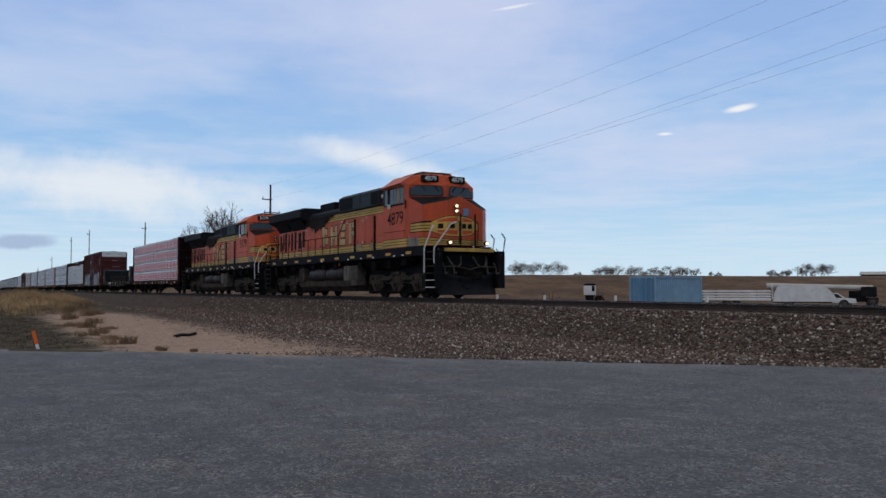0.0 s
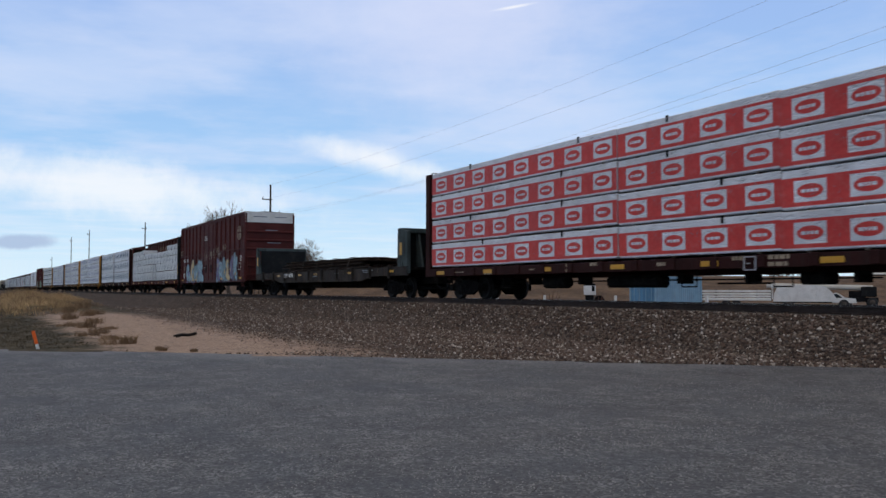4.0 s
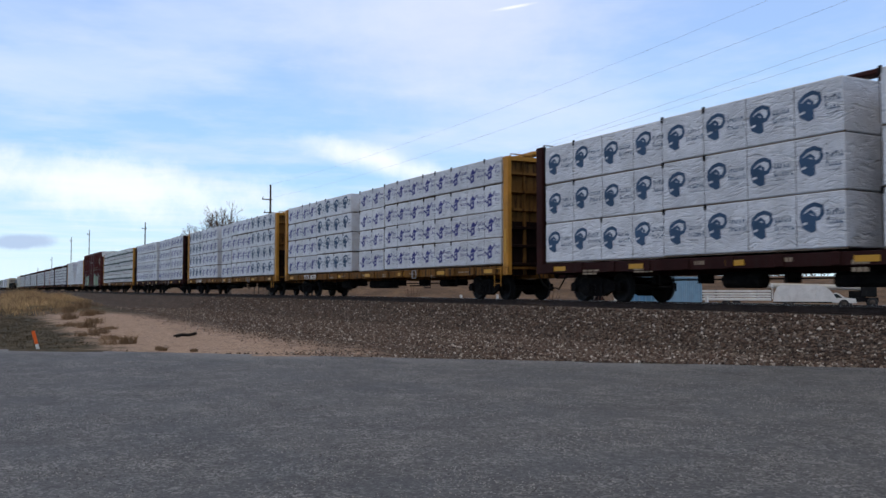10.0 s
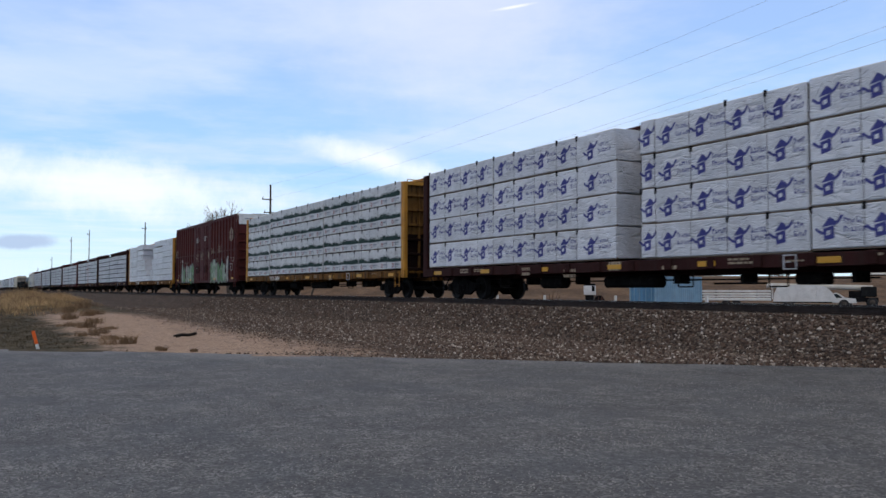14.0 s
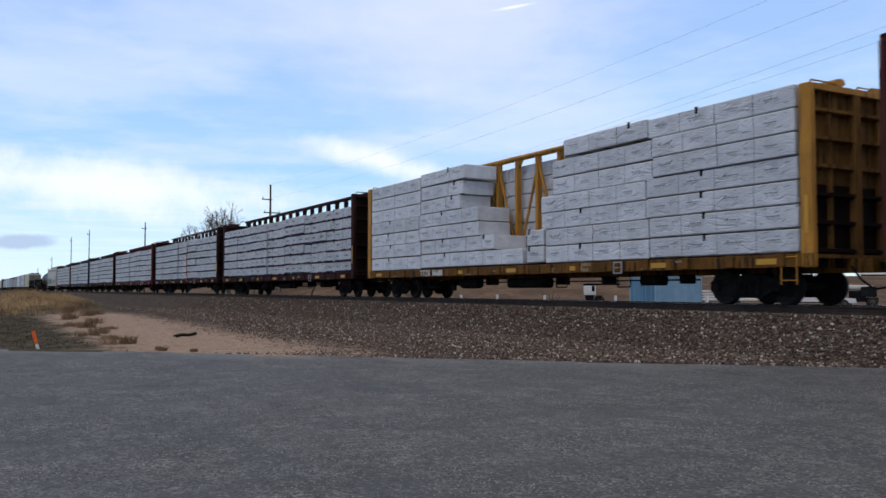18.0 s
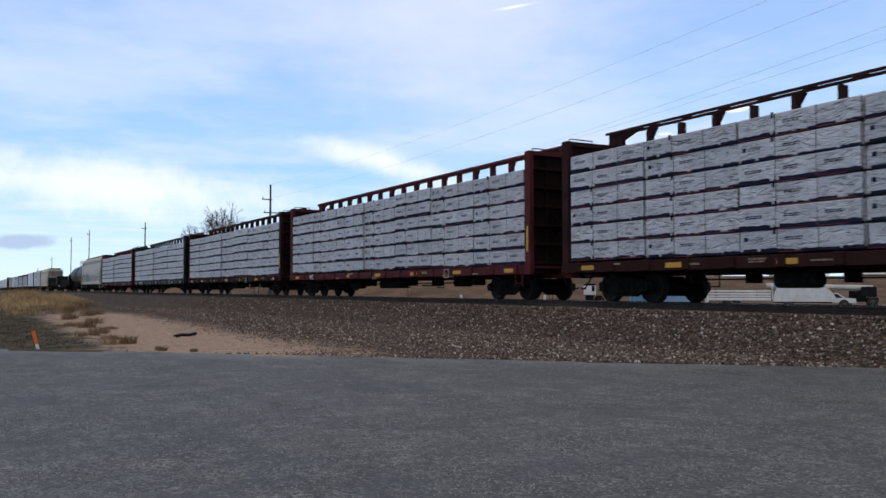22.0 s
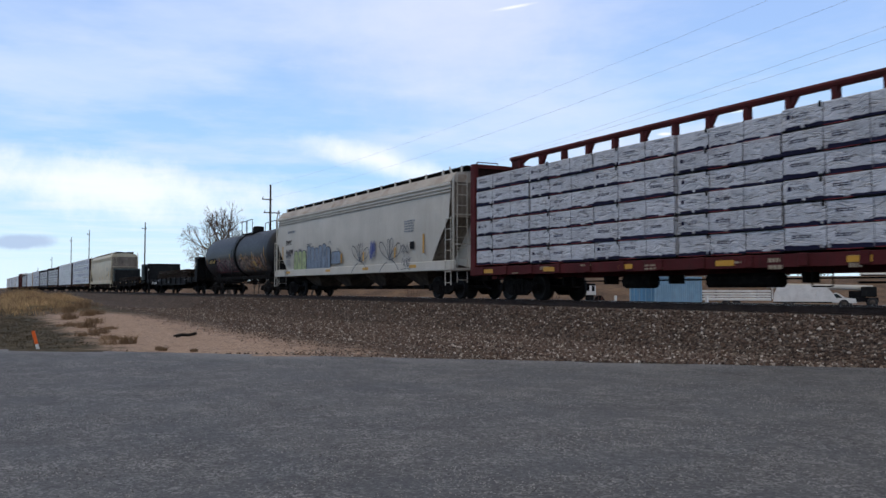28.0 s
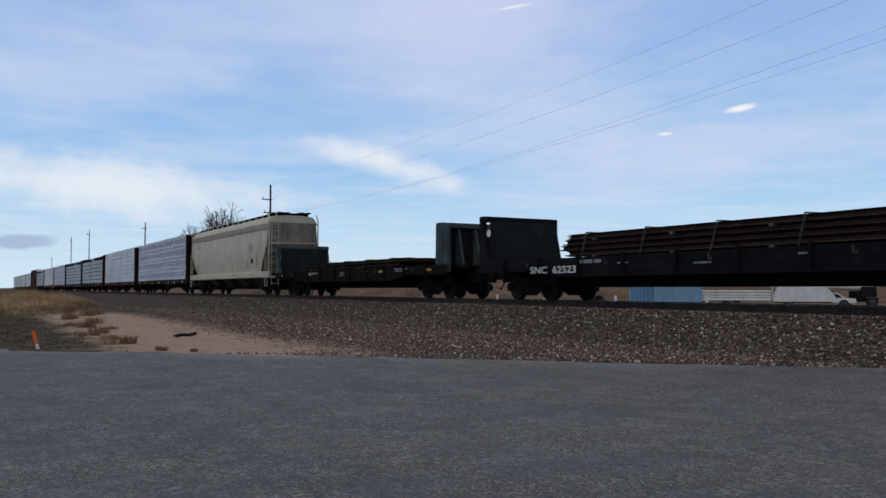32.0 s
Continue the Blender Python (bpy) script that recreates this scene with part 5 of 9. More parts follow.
def box_car(label, front, rear, fills, doors, seed, line=G_LINE, leaves=2, spots=(), number=""):
    car, half, back = car_base("boxcar", label, "boxcar", front, rear, "boxcars")
    w, z0, z1 = 1.6, 0.9, 5.28
    mb = MB().box(-half, half, -w + 0.05, w - 0.05, z0 + 0.05, z1 - 0.08)
    part("body", mb, BOX_RED, car, "red-brown steel body")
    for y in (-w - 0.01, w - 0.05):
        part("side_sill", MB().box(-half, half, y, y + 0.06, z0 - 0.06, z0 + 0.12), BOX_RED, car)
    for y in (-w, w - 0.05):
        part("top_chord", MB().cbox(-half, half, y - 0.02, y + 0.06, z1 - 0.16, z1 + 0.02, 0.02), BOX_RED, car)
    part("roof", MB().prism([(-w - 0.02, z1 - 0.02), (0, z1 + 0.07), (w + 0.02, z1 - 0.02), (w + 0.02, z1 - 0.06), (-w - 0.02, z1 - 0.06)], "x", -half, half), GRIME_PALE, car, "dull metal roof")
    rib = shared("box_rib", lambda: MB().prism([(-0.045, -w - 0.04), (0.045, -w - 0.04), (0.06, -w + 0.05), (-0.06, -w + 0.05)], "z", z0 + 0.12, z1 - 0.15).mesh("side_post", [BOX_RED]))
    nd = doors[1] - doors[0]
    gap = 0.78 if leaves == 2 else 1.15
    places = [-half + 0.06, half - 0.06] + [doors[0] - 0.12 - gap * k for k in range(20)] + [doors[1] + 0.12 + gap * k for k in range(20)]
    for x in [q for i, q in enumerate(places) if i < 2 or abs(q) < half - 0.3]:
        part("side_post", rib, None, car, at=pose(x, 0, 0))
        part("side_post", rib, None, car, at=pose(x, 0, 0, 0, 0, 180))
    for a, b in ((-half, doors[0]), (doors[1], half)):
        part("rub_rail", MB().cbox(a, b, -w - 0.03, -w + 0.05, 2.93, 3.01, 0.01), BOX_RED, car)
    nleaf = leaves
    for k in range(nleaf):
        a, b = doors[0] + nd * k / nleaf, doors[0] + nd * (k + 1) / nleaf
        dm = MB().cbox(a + 0.02, b - 0.02, -w - 0.05, -w + 0.04, z0 + 0.1, z1 - 0.25, 0.015)
        d = part("door", dm, BOX_RED, car, "ribbed plug door")
        dr = MB()
        for zz in (1.4, 2.2, 3.0, 3.8, 4.5):
            dr.box(a + 0.1, b - 0.1, -w - 0.08, -w - 0.05, zz - 0.03, zz + 0.03)
        part("door_rib", dr, BOX_RED, d)
        for xx in (a + nd * 0.14, (a + b) / 2 + 0.1, b - nd * 0.14):
            part("lock_rod", MB().tube((xx, -w - 0.1, z0 + 0.1), (xx, -w - 0.1, z1 - 0.3), 0.025, 6), BOX_RED, d)
            for zz in (1.8, 3.34):
                part("rod_guide", MB().box(xx - 0.055, xx + 0.055, -w - 0.13, -w - 0.05, zz - 0.05, zz + 0.05), BOX_RED, d)
        for xx in (a + nd * 0.25, b - nd * 0.3):
            part("handle_panel", MB().cbox(xx - 0.3, xx + 0.3, -w - 0.075, -w - 0.045, 1.55, 2.1, 0.02), MAROON, d, "dark recessed handle panel")
        wt = MB()
        bars(wt, a + 0.5, 4.15, 0.9, 0.07, 3, -w - 0.054)
        bars(wt, a + 0.4, 1.9, 0.6, 0.06, 2, -w - 0.054)
        part("stencil", wt, DECAL_WHITE, d)
    for s in (1, -1):
        em, ribs = MB(), []
        for zz in (1.2, 1.75, 2.3, 2.85, 3.4, 3.95):
            ribs.append(MB().prism([(0.0, zz), (0.08, zz + 0.05), (0.08, zz + 0.11), (0.0, zz + 0.16)] if s > 0 else [(0.0, zz), (-0.08, zz + 0.05), (-0.08, zz + 0.11), (0.0, zz + 0.16)], "y", -w + 0.1, w - 0.1))
        em.box(-0.05, 0.05, -w, -w + 0.1, z0, z1 - 0.1).box(-0.05, 0.05, w - 0.1, w, z0, z1 - 0.1)
        e = part("end_wall", em, BOX_RED, car, "corrugated end", at=pose(s * half, 0, 0))
        for r in ribs:
            part("end_rib", r, BOX_RED, e)
        part("end_band", MB().box(-0.03, 0.03, -w, w, 4.62, z1 + 0.02), WHITE, e, "white warning band on end")
        sm = MB()
        for y, zz, l in ((-1.1, 4.95, 0.9), (0.3, 4.95, 0.8), (-0.3, 4.1, 0.8), (-0.2, 3.3, 0.9), (0.0, 2.6, 0.6)):
            sm.box(0.032 if s > 0 else -0.034, 0.034 if s > 0 else -0.032, y, y + l, zz, zz + 0.06) if zz > 4.5 else sm.box(0.085 * s - 0.002, 0.085 * s + 0.002, y, y + l, zz, zz + 0.05)
        part("stencil", sm, [DECAL_BLACK if False else PRINT_GREY], e)
        ladder(car, s * (half + 0.10), -w + 0.35, 0.9, 2.4, 0.42, BOX_RED, "y")
        ladder(car, s * (half - 0.28), -w - 0.05, 0.5, 2.0, 0.42, BOX_RED, "x")
    em = MB()
    cx, cz = half - 1.25, 4.0
    em.flat_y([(cx + 0.46 * math.cos(a), cz + 0.46 * math.sin(a)) for a in [2 * math.pi * i / 28 for i in range(28)]], -w - 0.04, 0)
    em.strip([(cx + 0.33 * math.cos(6.283 * i / 24), cz + 0.33 * math.sin(6.283 * i / 24)) for i in range(25)], 0.035, -w - 0.0405, 1)
    em.box(cx - 0.40, cx + 0.40, -w - 0.047, -w - 0.041, cz - 0.05, cz + 0.05, 1).box(cx - 0.05, cx + 0.05, -w - 0.047, -w - 0.041, cz - 0.40, cz + 0.40, 1)
    part("round_emblem", em, [CREAM_DULL, BOX_RED], car, "pale round emblem with a cross")
    wt = MB()
    bars(wt, -half + 0.85, 2.5, 0.5, 0.24, 1, -w + 0.045)
    bars(wt, -half + 1.95, 2.5, 0.45, 0.24, 1, -w + 0.045)
    if number:
        for k, half_number in enumerate(number.split()):
            lettering("car_number", half_number, 0.36, -half + 0.8 + 1.14 * k, -w + 0.045, 1.9, CREAM_DULL, car, 0.95, 0.006)
    bars(wt, half - 2.6, 2.5, 0.5, 0.07, 6, -w + 0.045)
    bars(wt, -half + 0.7, 1.55, 0.6, 0.06, 4, -w + 0.045)
    bars(wt, half - 1.5, 2.5, 0.6, 0.06, 4, -w + 0.045)
    for u in ((-1.45, -1.42, 1.62, 2.05), (-0.88, -0.85, 1.62, 2.05), (-1.42, -0.88, 1.62, 1.65), (-1.42, -0.88, 2.02, 2.05)):
        wt.flat_y([(half + u[0], u[2]), (half + u[1], u[2]), (half + u[1], u[3]), (half + u[0], u[3])], -w - 0.042)
    part("stencil", wt, DECAL_WHITE, car)
    for x in (-half + 0.9, -half + 5.5, half - 5.5, half - 0.9):
        part("reflector", shared("box_reflector", lambda: MB().cbox(-0.25, 0.25, -w - 0.06, -w - 0.045, 1.02, 1.14, 0.003).mesh("reflector", [REFLECT])), None, car, at=pose(x, 0, 0))
    for k, (x0, x1, za, zb, n) in enumerate(spots):
        block_graffiti(car, x0, x1, za, zb, -w - 0.04, fills if k % 2 == 0 else fills[::-1], line, seed + k, n)
    scribble(car, [(-half + 0.3, 3.25), (doors[0] + 0.6, 2.75), (doors[0] + 2.0, 2.85), (doors[1] - 0.9, 2.9), (doors[1] + 0.4, 3.1), (doors[1] + 2.2, 3.2)], -w - 0.085, CREAM_DULL, seed, 0.62)
    um = MB().box(-half - 0.5, half + 0.5, -0.3, 0.3, 0.66, 0.92).tube((-1.5, -0.8, 0.6), (-0.3, -0.8, 0.6), 0.2, 10)
    um.tube((-half + 3, -0.9, 0.62), (half - 3, -0.9, 0.62), 0.03, 5)
    part("underframe", um, GRIME, car)
    for s in (1, -1):
        truck(car, s * (half - 2.6), back)
        coupler(car, s * (half + 0.1), s)
    return car


def bulk_flat(label, front, rear, steel, panel, stock, seed, text="", top=2.82, text_at=2.0, text_z=1.0, text_wide=1.15):
    """Flat car with end bulkheads and steel stock lashed on its deck."""
    rng = random.Random(seed)
    car, half, back = car_base("bulkhead_flatcar", label, "flatcar", front, rear, "bulkhead flatcars")
    w = 1.55
    dm = MB().box(-half, half, -w, w, 1.16, 1.26).box(-half - 0.4, half + 0.4, -0.35, 0.35, 0.6, 1.16)
    part("deck", dm, GRIME, car)
    for y in (-w - 0.02, w - 0.08):
        part("side_sill", MB().prism([(-half, 1.28), (half, 1.28), (half, 0.92), (half - 3.5, 0.92), (half - 4.5, 0.72), (-half + 4.5, 0.72), (-half + 3.5, 0.92), (-half, 0.92)], "y", y, y + 0.1), steel, car)
    for s in (1, -1):
        e = MB()
        for y in (-w, w - 0.16):
            e.prism([(0, 1.0), (0, top), (-0.16 * s, top), (-0.55 * s, 1.28), (-0.55 * s, 1.0)] if s < 0 else [(0, 1.0), (0, top - 0.12), (-0.62, top), (-0.85, top), (-0.9, 1.0), (-0.5, 1.0), (-0.42, 1.5), (-0.2, 1.0)], "y", y, y + 0.16)
        e.cbox(*((-0.8, -0.45) if s > 0 else (0.0, 0.3)), -w, w, top - 0.16, top + 0.03, 0.02)
        bk = part("bulkhead", e, panel, car, "framed steel end bulkhead", at=pose(s * half, 0, 0))
        x = -0.8 if s > 0 else 0.5
        part("panel", MB().box(min(x, x + 0.08 * s), max(x, x + 0.08 * s), -w + 0.16, w - 0.16, 1.2, top - 0.14), ROOF_DARK, bk, "dark planked panel")
        for y in (-0.75, 0.0, 0.75):
            part("brace", MB().prism([(-0.7, 1.2), (-0.7, top - 0.16), (-0.5, top - 0.16), (-0.1, 1.2)] if s > 0 else [(0.42, 1.2), (0.42, top - 0.16), (0.2, top - 0.16), (0, 1.2)], "y", y - 0.04, y + 0.04), panel, bk)
        if panel is BLACK:
            part("reflector_disc", MB().flat_y([(-0.6 * s + 0.13 * math.cos(6.283 * k / 14), 2.25 + 0.13 * math.sin(6.283 * k / 14)) for k in range(14)], -w - 0.004), WHITE, bk, "pale round reflector")
        if panel is FLAT_GREEN and stock[0][2] > 1.65:
            part("reflector", MB().box(-0.66 if s > 0 else 0.2, -0.46 if s > 0 else 0.38, -w - 0.012, -w, 1.75, 2.25), REFLECT, bk)
    post = MB().cbox(-0.05, 0.05, -0.05, 0.05, 0.9, 1.46, 0.01).mesh("stake", [steel])
    n = 10
    for i in range(n):
        x = -half + 1.6 + (2 * half - 3.2) * i / (n - 1)
        part("stake", post, None, car, at=pose(x, -w - 0.06, -0.1))
    rf = MB().cbox(-0.22, 0.22, -0.01, 0.0, 1.06, 1.15, 0.003).mesh("reflector", [REFLECT])
    for i in range(5 if steel is not BLACK else 0):
        if text and i in (0, 1):
            part("reflector", rf, None, car, at=pose(-half + (text_at - 1.2, text_at + 2.3)[i], -w - 0.024, 0))
            continue
        part("reflector", rf, None, car, at=pose(-half + 1.4 + (2 * half - 2.8) * i / 4, -w - 0.024, 0))
    for i in range(5):
        x = -half + 2.9 + (2 * half - 5.6) * i / 4
        part("stake_hook", MB().path([(x, -w - 0.05, 1.24), (x + 0.05, -w - 0.1, 1.08), (x + 0.12, -w - 0.1, 1.06), (x + 0.12, -w - 0.08, 1.14)], 0.016, 4), GRIME_PALE, car, "pale tie-down hook")
    for a, b, z1, z2 in stock:
        m = 9
        for layer in range(max(1, round((z1 - 1.34) / 0.16))):
            z = 1.34 + layer * 0.16
            if layer % 3 == 0:
                sp = MB()
                for k in range(4):
                    x = a + (b - a) * (k + 0.5) / 4
                    sp.box(x - 0.05, x + 0.05, -w + 0.1, w - 0.1, z - 0.07, z)
                part("dunnage", sp, TIE, car)
            e0, e1 = rng.uniform(-0.5, 0.4), rng.uniform(-0.4, 0.5)
            k = 7
            for q in range(k):
                yy = -w + 0.14 + (2 * w - 0.28) * q / k
                g = (2 * w - 0.28) / k
                u, v = e0 + rng.uniform(-0.45, 0.35), e1 + rng.uniform(-0.5, 0.3)
                bm = MB().prism([(yy, z), (yy + g - 0.03, z), (yy + g - 0.03, z + 0.03), (yy + g * 0.55, z + 0.04), (yy + g * 0.55, z + 0.11), (yy + g - 0.05, z + 0.145), (yy + 0.02, z + 0.145), (yy + g * 0.4, z + 0.11),
                          (yy + g * 0.4, z + 0.04), (yy, z + 0.03)], "x", max(-half + 0.8, a + u), min(half - 0.8, b + v))
                part("steel_section", bm, RUSTY_IRON, car)
        for k in range(5):
            x = a + (b - a) * (k + 0.5) / 5
            zt = 1.34 + 0.16 * max(1, round((z1 - 1.34) / 0.16)) + 0.01
            part("strap", MB().path([(x - 0.1, -w - 0.03, 1.28), (x, -w + 0.1, zt), (x, w - 0.1, zt)], 0.022, 4), GRIME_PALE, car)
    if text:
        lettering("reporting_mark", text, 0.29, -half + text_at, -w - 0.115, text_z, DECAL_WHITE, car, text_wide, 0.004)
    wt = MB()
    bars(wt, -half + 5.4, 1.1, 1.4, 0.1, 1, -w - 0.026)
    for x, z, l in ((-3.2, 1.05, 0.5), (-0.4, 0.98, 0.6), (2.6, 1.1, 0.45), (half - 4.4, 1.16, 1.3), (half - 4.3, 1.08, 0.9)):
        bars(wt, x, z, l, 0.045, 1, -w - 0.026)
    part("stencil", wt, PRINT_GREY, car)
    um = MB().box(-half + 4, half - 4, -0.3, 0.3, 0.42, 0.74).tube((-2, -0.8, 0.6), (-0.8, -0.8, 0.6), 0.18, 8)
    part("underframe", um, GRIME, car)
    for s in (1, -1):
        truck(car, s * (half - 2.1), back)
        coupler(car, s * (half + 0.05), s)
    return car


def hopper(label, front, rear, paint, tags, seed, text=()):
    """Covered hopper with slanting ends, roof walk, end platforms and chutes."""
    car, half, back = car_base("covered_hopper", label, "hopper car", front, rear, "covered hoppers")
    w, z1 = 1.57, 4.74
    top = half - 0.35
    side = [(-top, z1 - 0.4), (top, z1 - 0.4), (top, 3.0), (top - 1.55, 1.35), (-top + 1.55, 1.35), (-top, 3.0)]
    def belly(z):
        return w * (0.93 + 0.07 * math.sin(math.pi * min(1, max(0, (z - 1.35) / 2.9))))
    mb = MB()
    xs = 24
    zs = [1.35, 1.75, 2.15, 2.6, 3.0, 3.4, 3.8, z1 - 0.4]
    for s in (-1, 1):
        p, fs = [], []
        for z in zs:
            e = top if z >= 3.0 else top - 1.55 * (3.0 - z) / 1.65
            p += [(-e + 2 * e * i / xs, s * belly(z), z) for i in range(xs + 1)]
        for j in range(len(zs) - 1):
            for i in range(xs):
                q = (j * (xs + 1) + i, j * (xs + 1) + i + 1, (j + 1) * (xs + 1) + i + 1, (j + 1) * (xs + 1) + i)
                fs.append(q if s < 0 else q[::-1])
        mb.add(p, fs, 0, True)
    part("body", mb, paint, car, "smooth curved-sided body")
    # end sheets: dirt plus the shade of the end recess, both in colour
    part("slope_sheet", MB().prism(side, "y", -w * 0.92, w * 0.92), HOPPER_DIRT_SHADE, car, "dirty slanting end sheets, darkened for the shade at the ends")
    for zz in (z1 - 0.66, z1 - 0.78):
        part("side_rib", MB().cbox(-top, top, -w * 0.995, -w * 0.95, zz - 0.025, zz + 0.025, 0.01), paint, car)
    rm = MB().prism([(-w * 0.97, z1 - 0.42), (-w * 0.8, z1 - 0.06), (-0.5, z1 + 0.02), (0.5, z1 + 0.02), (w * 0.8, z1 - 0.06), (w * 0.97, z1 - 0.42)], "x", -top - 0.02, top + 0.02)
    part("roof", rm, HOPPER_ROOF if tags else paint, car, "roof with rust stains" if tags else "")
    for q in (-1, 1):
        part("side_sill", MB().cbox(-half, half, min(q * (w - 0.12), q * (w + 0.03)), max(q * (w - 0.12), q * (w + 0.03)), 1.05, 1.42, 0.03), paint, car)
        part("side_plate", MB().cbox(-top, top, min(q * w * 0.93, q * w * 0.985), max(q * w * 0.93, q * w * 0.985), z1 - 0.55, z1 - 0.43, 0.02), paint, car)
    wk = MB()
    for y in (-0.95, -0.55):
        wk.box(-half + 0.1, half - 0.1, y, y + 0.28, z1 + 0.13, z1 + 0.18)
    for i in range(15):
        x = -half + 0.4 + (2 * half - 0.8) * i / 14
        wk.box(x - 0.03, x + 0.03, -1.0, 1.0, z1 - 0.04, z1 + 0.15)
    for y in (0.4, 0.8):
        wk.box(-half + 0.1, half - 0.1, y, y + 0.28, z1 + 0.13, z1 + 0.2)
    part("roof_walk", wk, GRIME, car, "dark grating roof walkway")
    for i in range(15):
        x = -half + 0.4 + (2 * half - 0.8) * i / 14
        part("walk_bracket", MB().box(x - 0.04, x + 0.04, -1.02, -0.97, z1 - 0.12, z1 + 0.2), paint, car)
    hm = MB().cbox(-half + 1.2, half - 1.2, -0.32, 0.32, z1, z1 + 0.14, 0.04)
    part("hatch", hm, paint, car, "long trough hatch")
    for s in (1, -1):
        pf = MB().box(min(s * (half - 2.0), s * half), max(s * (half - 2.0), s * half), -w, w, 1.05, 1.14)
        part("end_platform", pf, paint, car)
        fm = MB()
        for y in (-w + 0.06, w - 0.06):
            fm.tube((s * (half - 0.12), y, 1.1), (s * (half - 0.12), y, z1 - 0.3), 0.045, 6)
            fm.tube((s * (half - 0.12), y, z1 - 0.3), (s * (top - 0.05), y, z1 + 0.1), 0.04, 6)
        for y in (-0.5, 0.5):
            fm.prism([(s * (top - 0.05), 3.0), (s * (top - 1.5), 1.35), (s * (top - 0.05), 1.14)], "y", y - 0.03, y + 0.03)
        for zz in (2.0, 3.1):
            fm.tube((s * (half - 0.12), -w + 0.06, zz), (s * (half - 0.12), w - 0.06, zz), 0.025, 5)
        part("end_frame", fm, paint, car)
        ladder(car, s * (half - 0.10), -w + 0.42, 0.6, z1 - 0.1, 0.42, paint, "y", 11)
        ladder(car, s * (half - 0.32), -w - 0.05, 0.5, 3.0, 0.42, paint, "x", 7)
    for i in range(4):
        x = -half + 4.3 + (2 * half - 8.6) * i / 3
        ch = MB()
        ch.add([(x - 1.6, -1.25, 1.36), (x + 1.6, -1.25, 1.36), (x + 1.6, 1.25, 1.36), (x - 1.6, 1.25, 1.36), (x - 0.35, -0.5, 0.5), (x + 0.35, -0.5, 0.5), (x + 0.35, 0.5, 0.5), (x - 0.35, 0.5, 0.5)],
               [(0, 1, 5, 4), (1, 2, 6, 5), (2, 3, 7, 6), (3, 0, 4, 7), (7, 4, 5, 6)])
        c = part("discharge_chute", ch, GRIME_PALE, car, "sloping discharge chute")
        part("gate", MB().cbox(x - 0.5, x + 0.5, -0.8, 0.8, 0.36, 0.52, 0.02), GRIME, c)
    for s in (1, -1):
        part("stub_sill", MB().box(min(s * (half - 3.2), s * (half + 0.3)), max(s * (half - 3.2), s * (half + 0.3)), -0.3, 0.3, 0.7, 1.05), GRIME, car)
    yf = -w - 0.012
    for k, (a, b, c, d, fills, n) in enumerate(tags):
        column_graffiti(car, a, b, c, d, yf - 0.004, fills, seed + k, n)
    if tags:
        petals(car, [(1.8, 1.6, 1.0), (4.9, 1.58, 1.1)], yf, seed)
        scrawl(car, 2.95, 1.6, 0.6, 0.95, yf - 0.004, G_BLUE_D, seed)
        scribble(car, [(6.0, 1.95), (6.15, 1.45)], yf - 0.03, G_LINE, seed + 3, 0.6)
        scrawl(car, -8.4, 2.0, 0.9, 0.3, yf - 0.004, G_SLATE_D, seed + 5, 24)
        scribble(car, [(-8.5, 1.25)], yf - 0.03, G_LINE, seed + 7, 0.5)
    bm = MB()
    bars(bm, half - 4.0, 3.05, 1.0, 0.06, 5, yf, 1)
    bm.flat_y([(half - 3.5, 1.95), (half - 3.12, 1.95), (half - 3.12, 2.25), (half - 3.5, 2.25)], yf)
    bars(bm, -half + 2.2, 3.4, 1.3, 0.12, 1, yf, 1)
    bars(bm, -half + 1.9, 1.9, 0.9, 0.04, 5, yf, 1)
    part("stencil", bm, [DECAL_BLACK, PRINT_GREY], car)
    for s, x, z, size, m in text:
        lettering("reporting_mark", s, size, x, yf, z, m, car, 1.0, 0.004)
    rf = MB()
    for x in (-half + 2.4, -2.0, 2.5, half - 3.2):
        rf.cbox(x - 0.3, x + 0.3, -w - 0.045, -w - 0.032, 1.2, 1.32, 0.003)
    for x, z in ((-0.35, 1.6), (2.25, 1.6), (5.45, 1.65)):
        rf.cbox(x - 0.06, x + 0.06, -w - 0.03, -w - 0.016, z, z + 0.42, 0.003)
    rf.cbox(half - 2.4, half - 2.28, -w - 0.02, -w - 0.0, 1.75, 2.5, 0.003).cbox(-half + 1.35, -half + 1.45, -w - 0.02, -w, 2.0, 2.7, 0.003)
    part("reflector", rf, REFLECT, car)
    for s in (1, -1):
        truck(car, s * (half - 1.75), back)
        coupler(car, s * (half - 0.1), s)
    return car


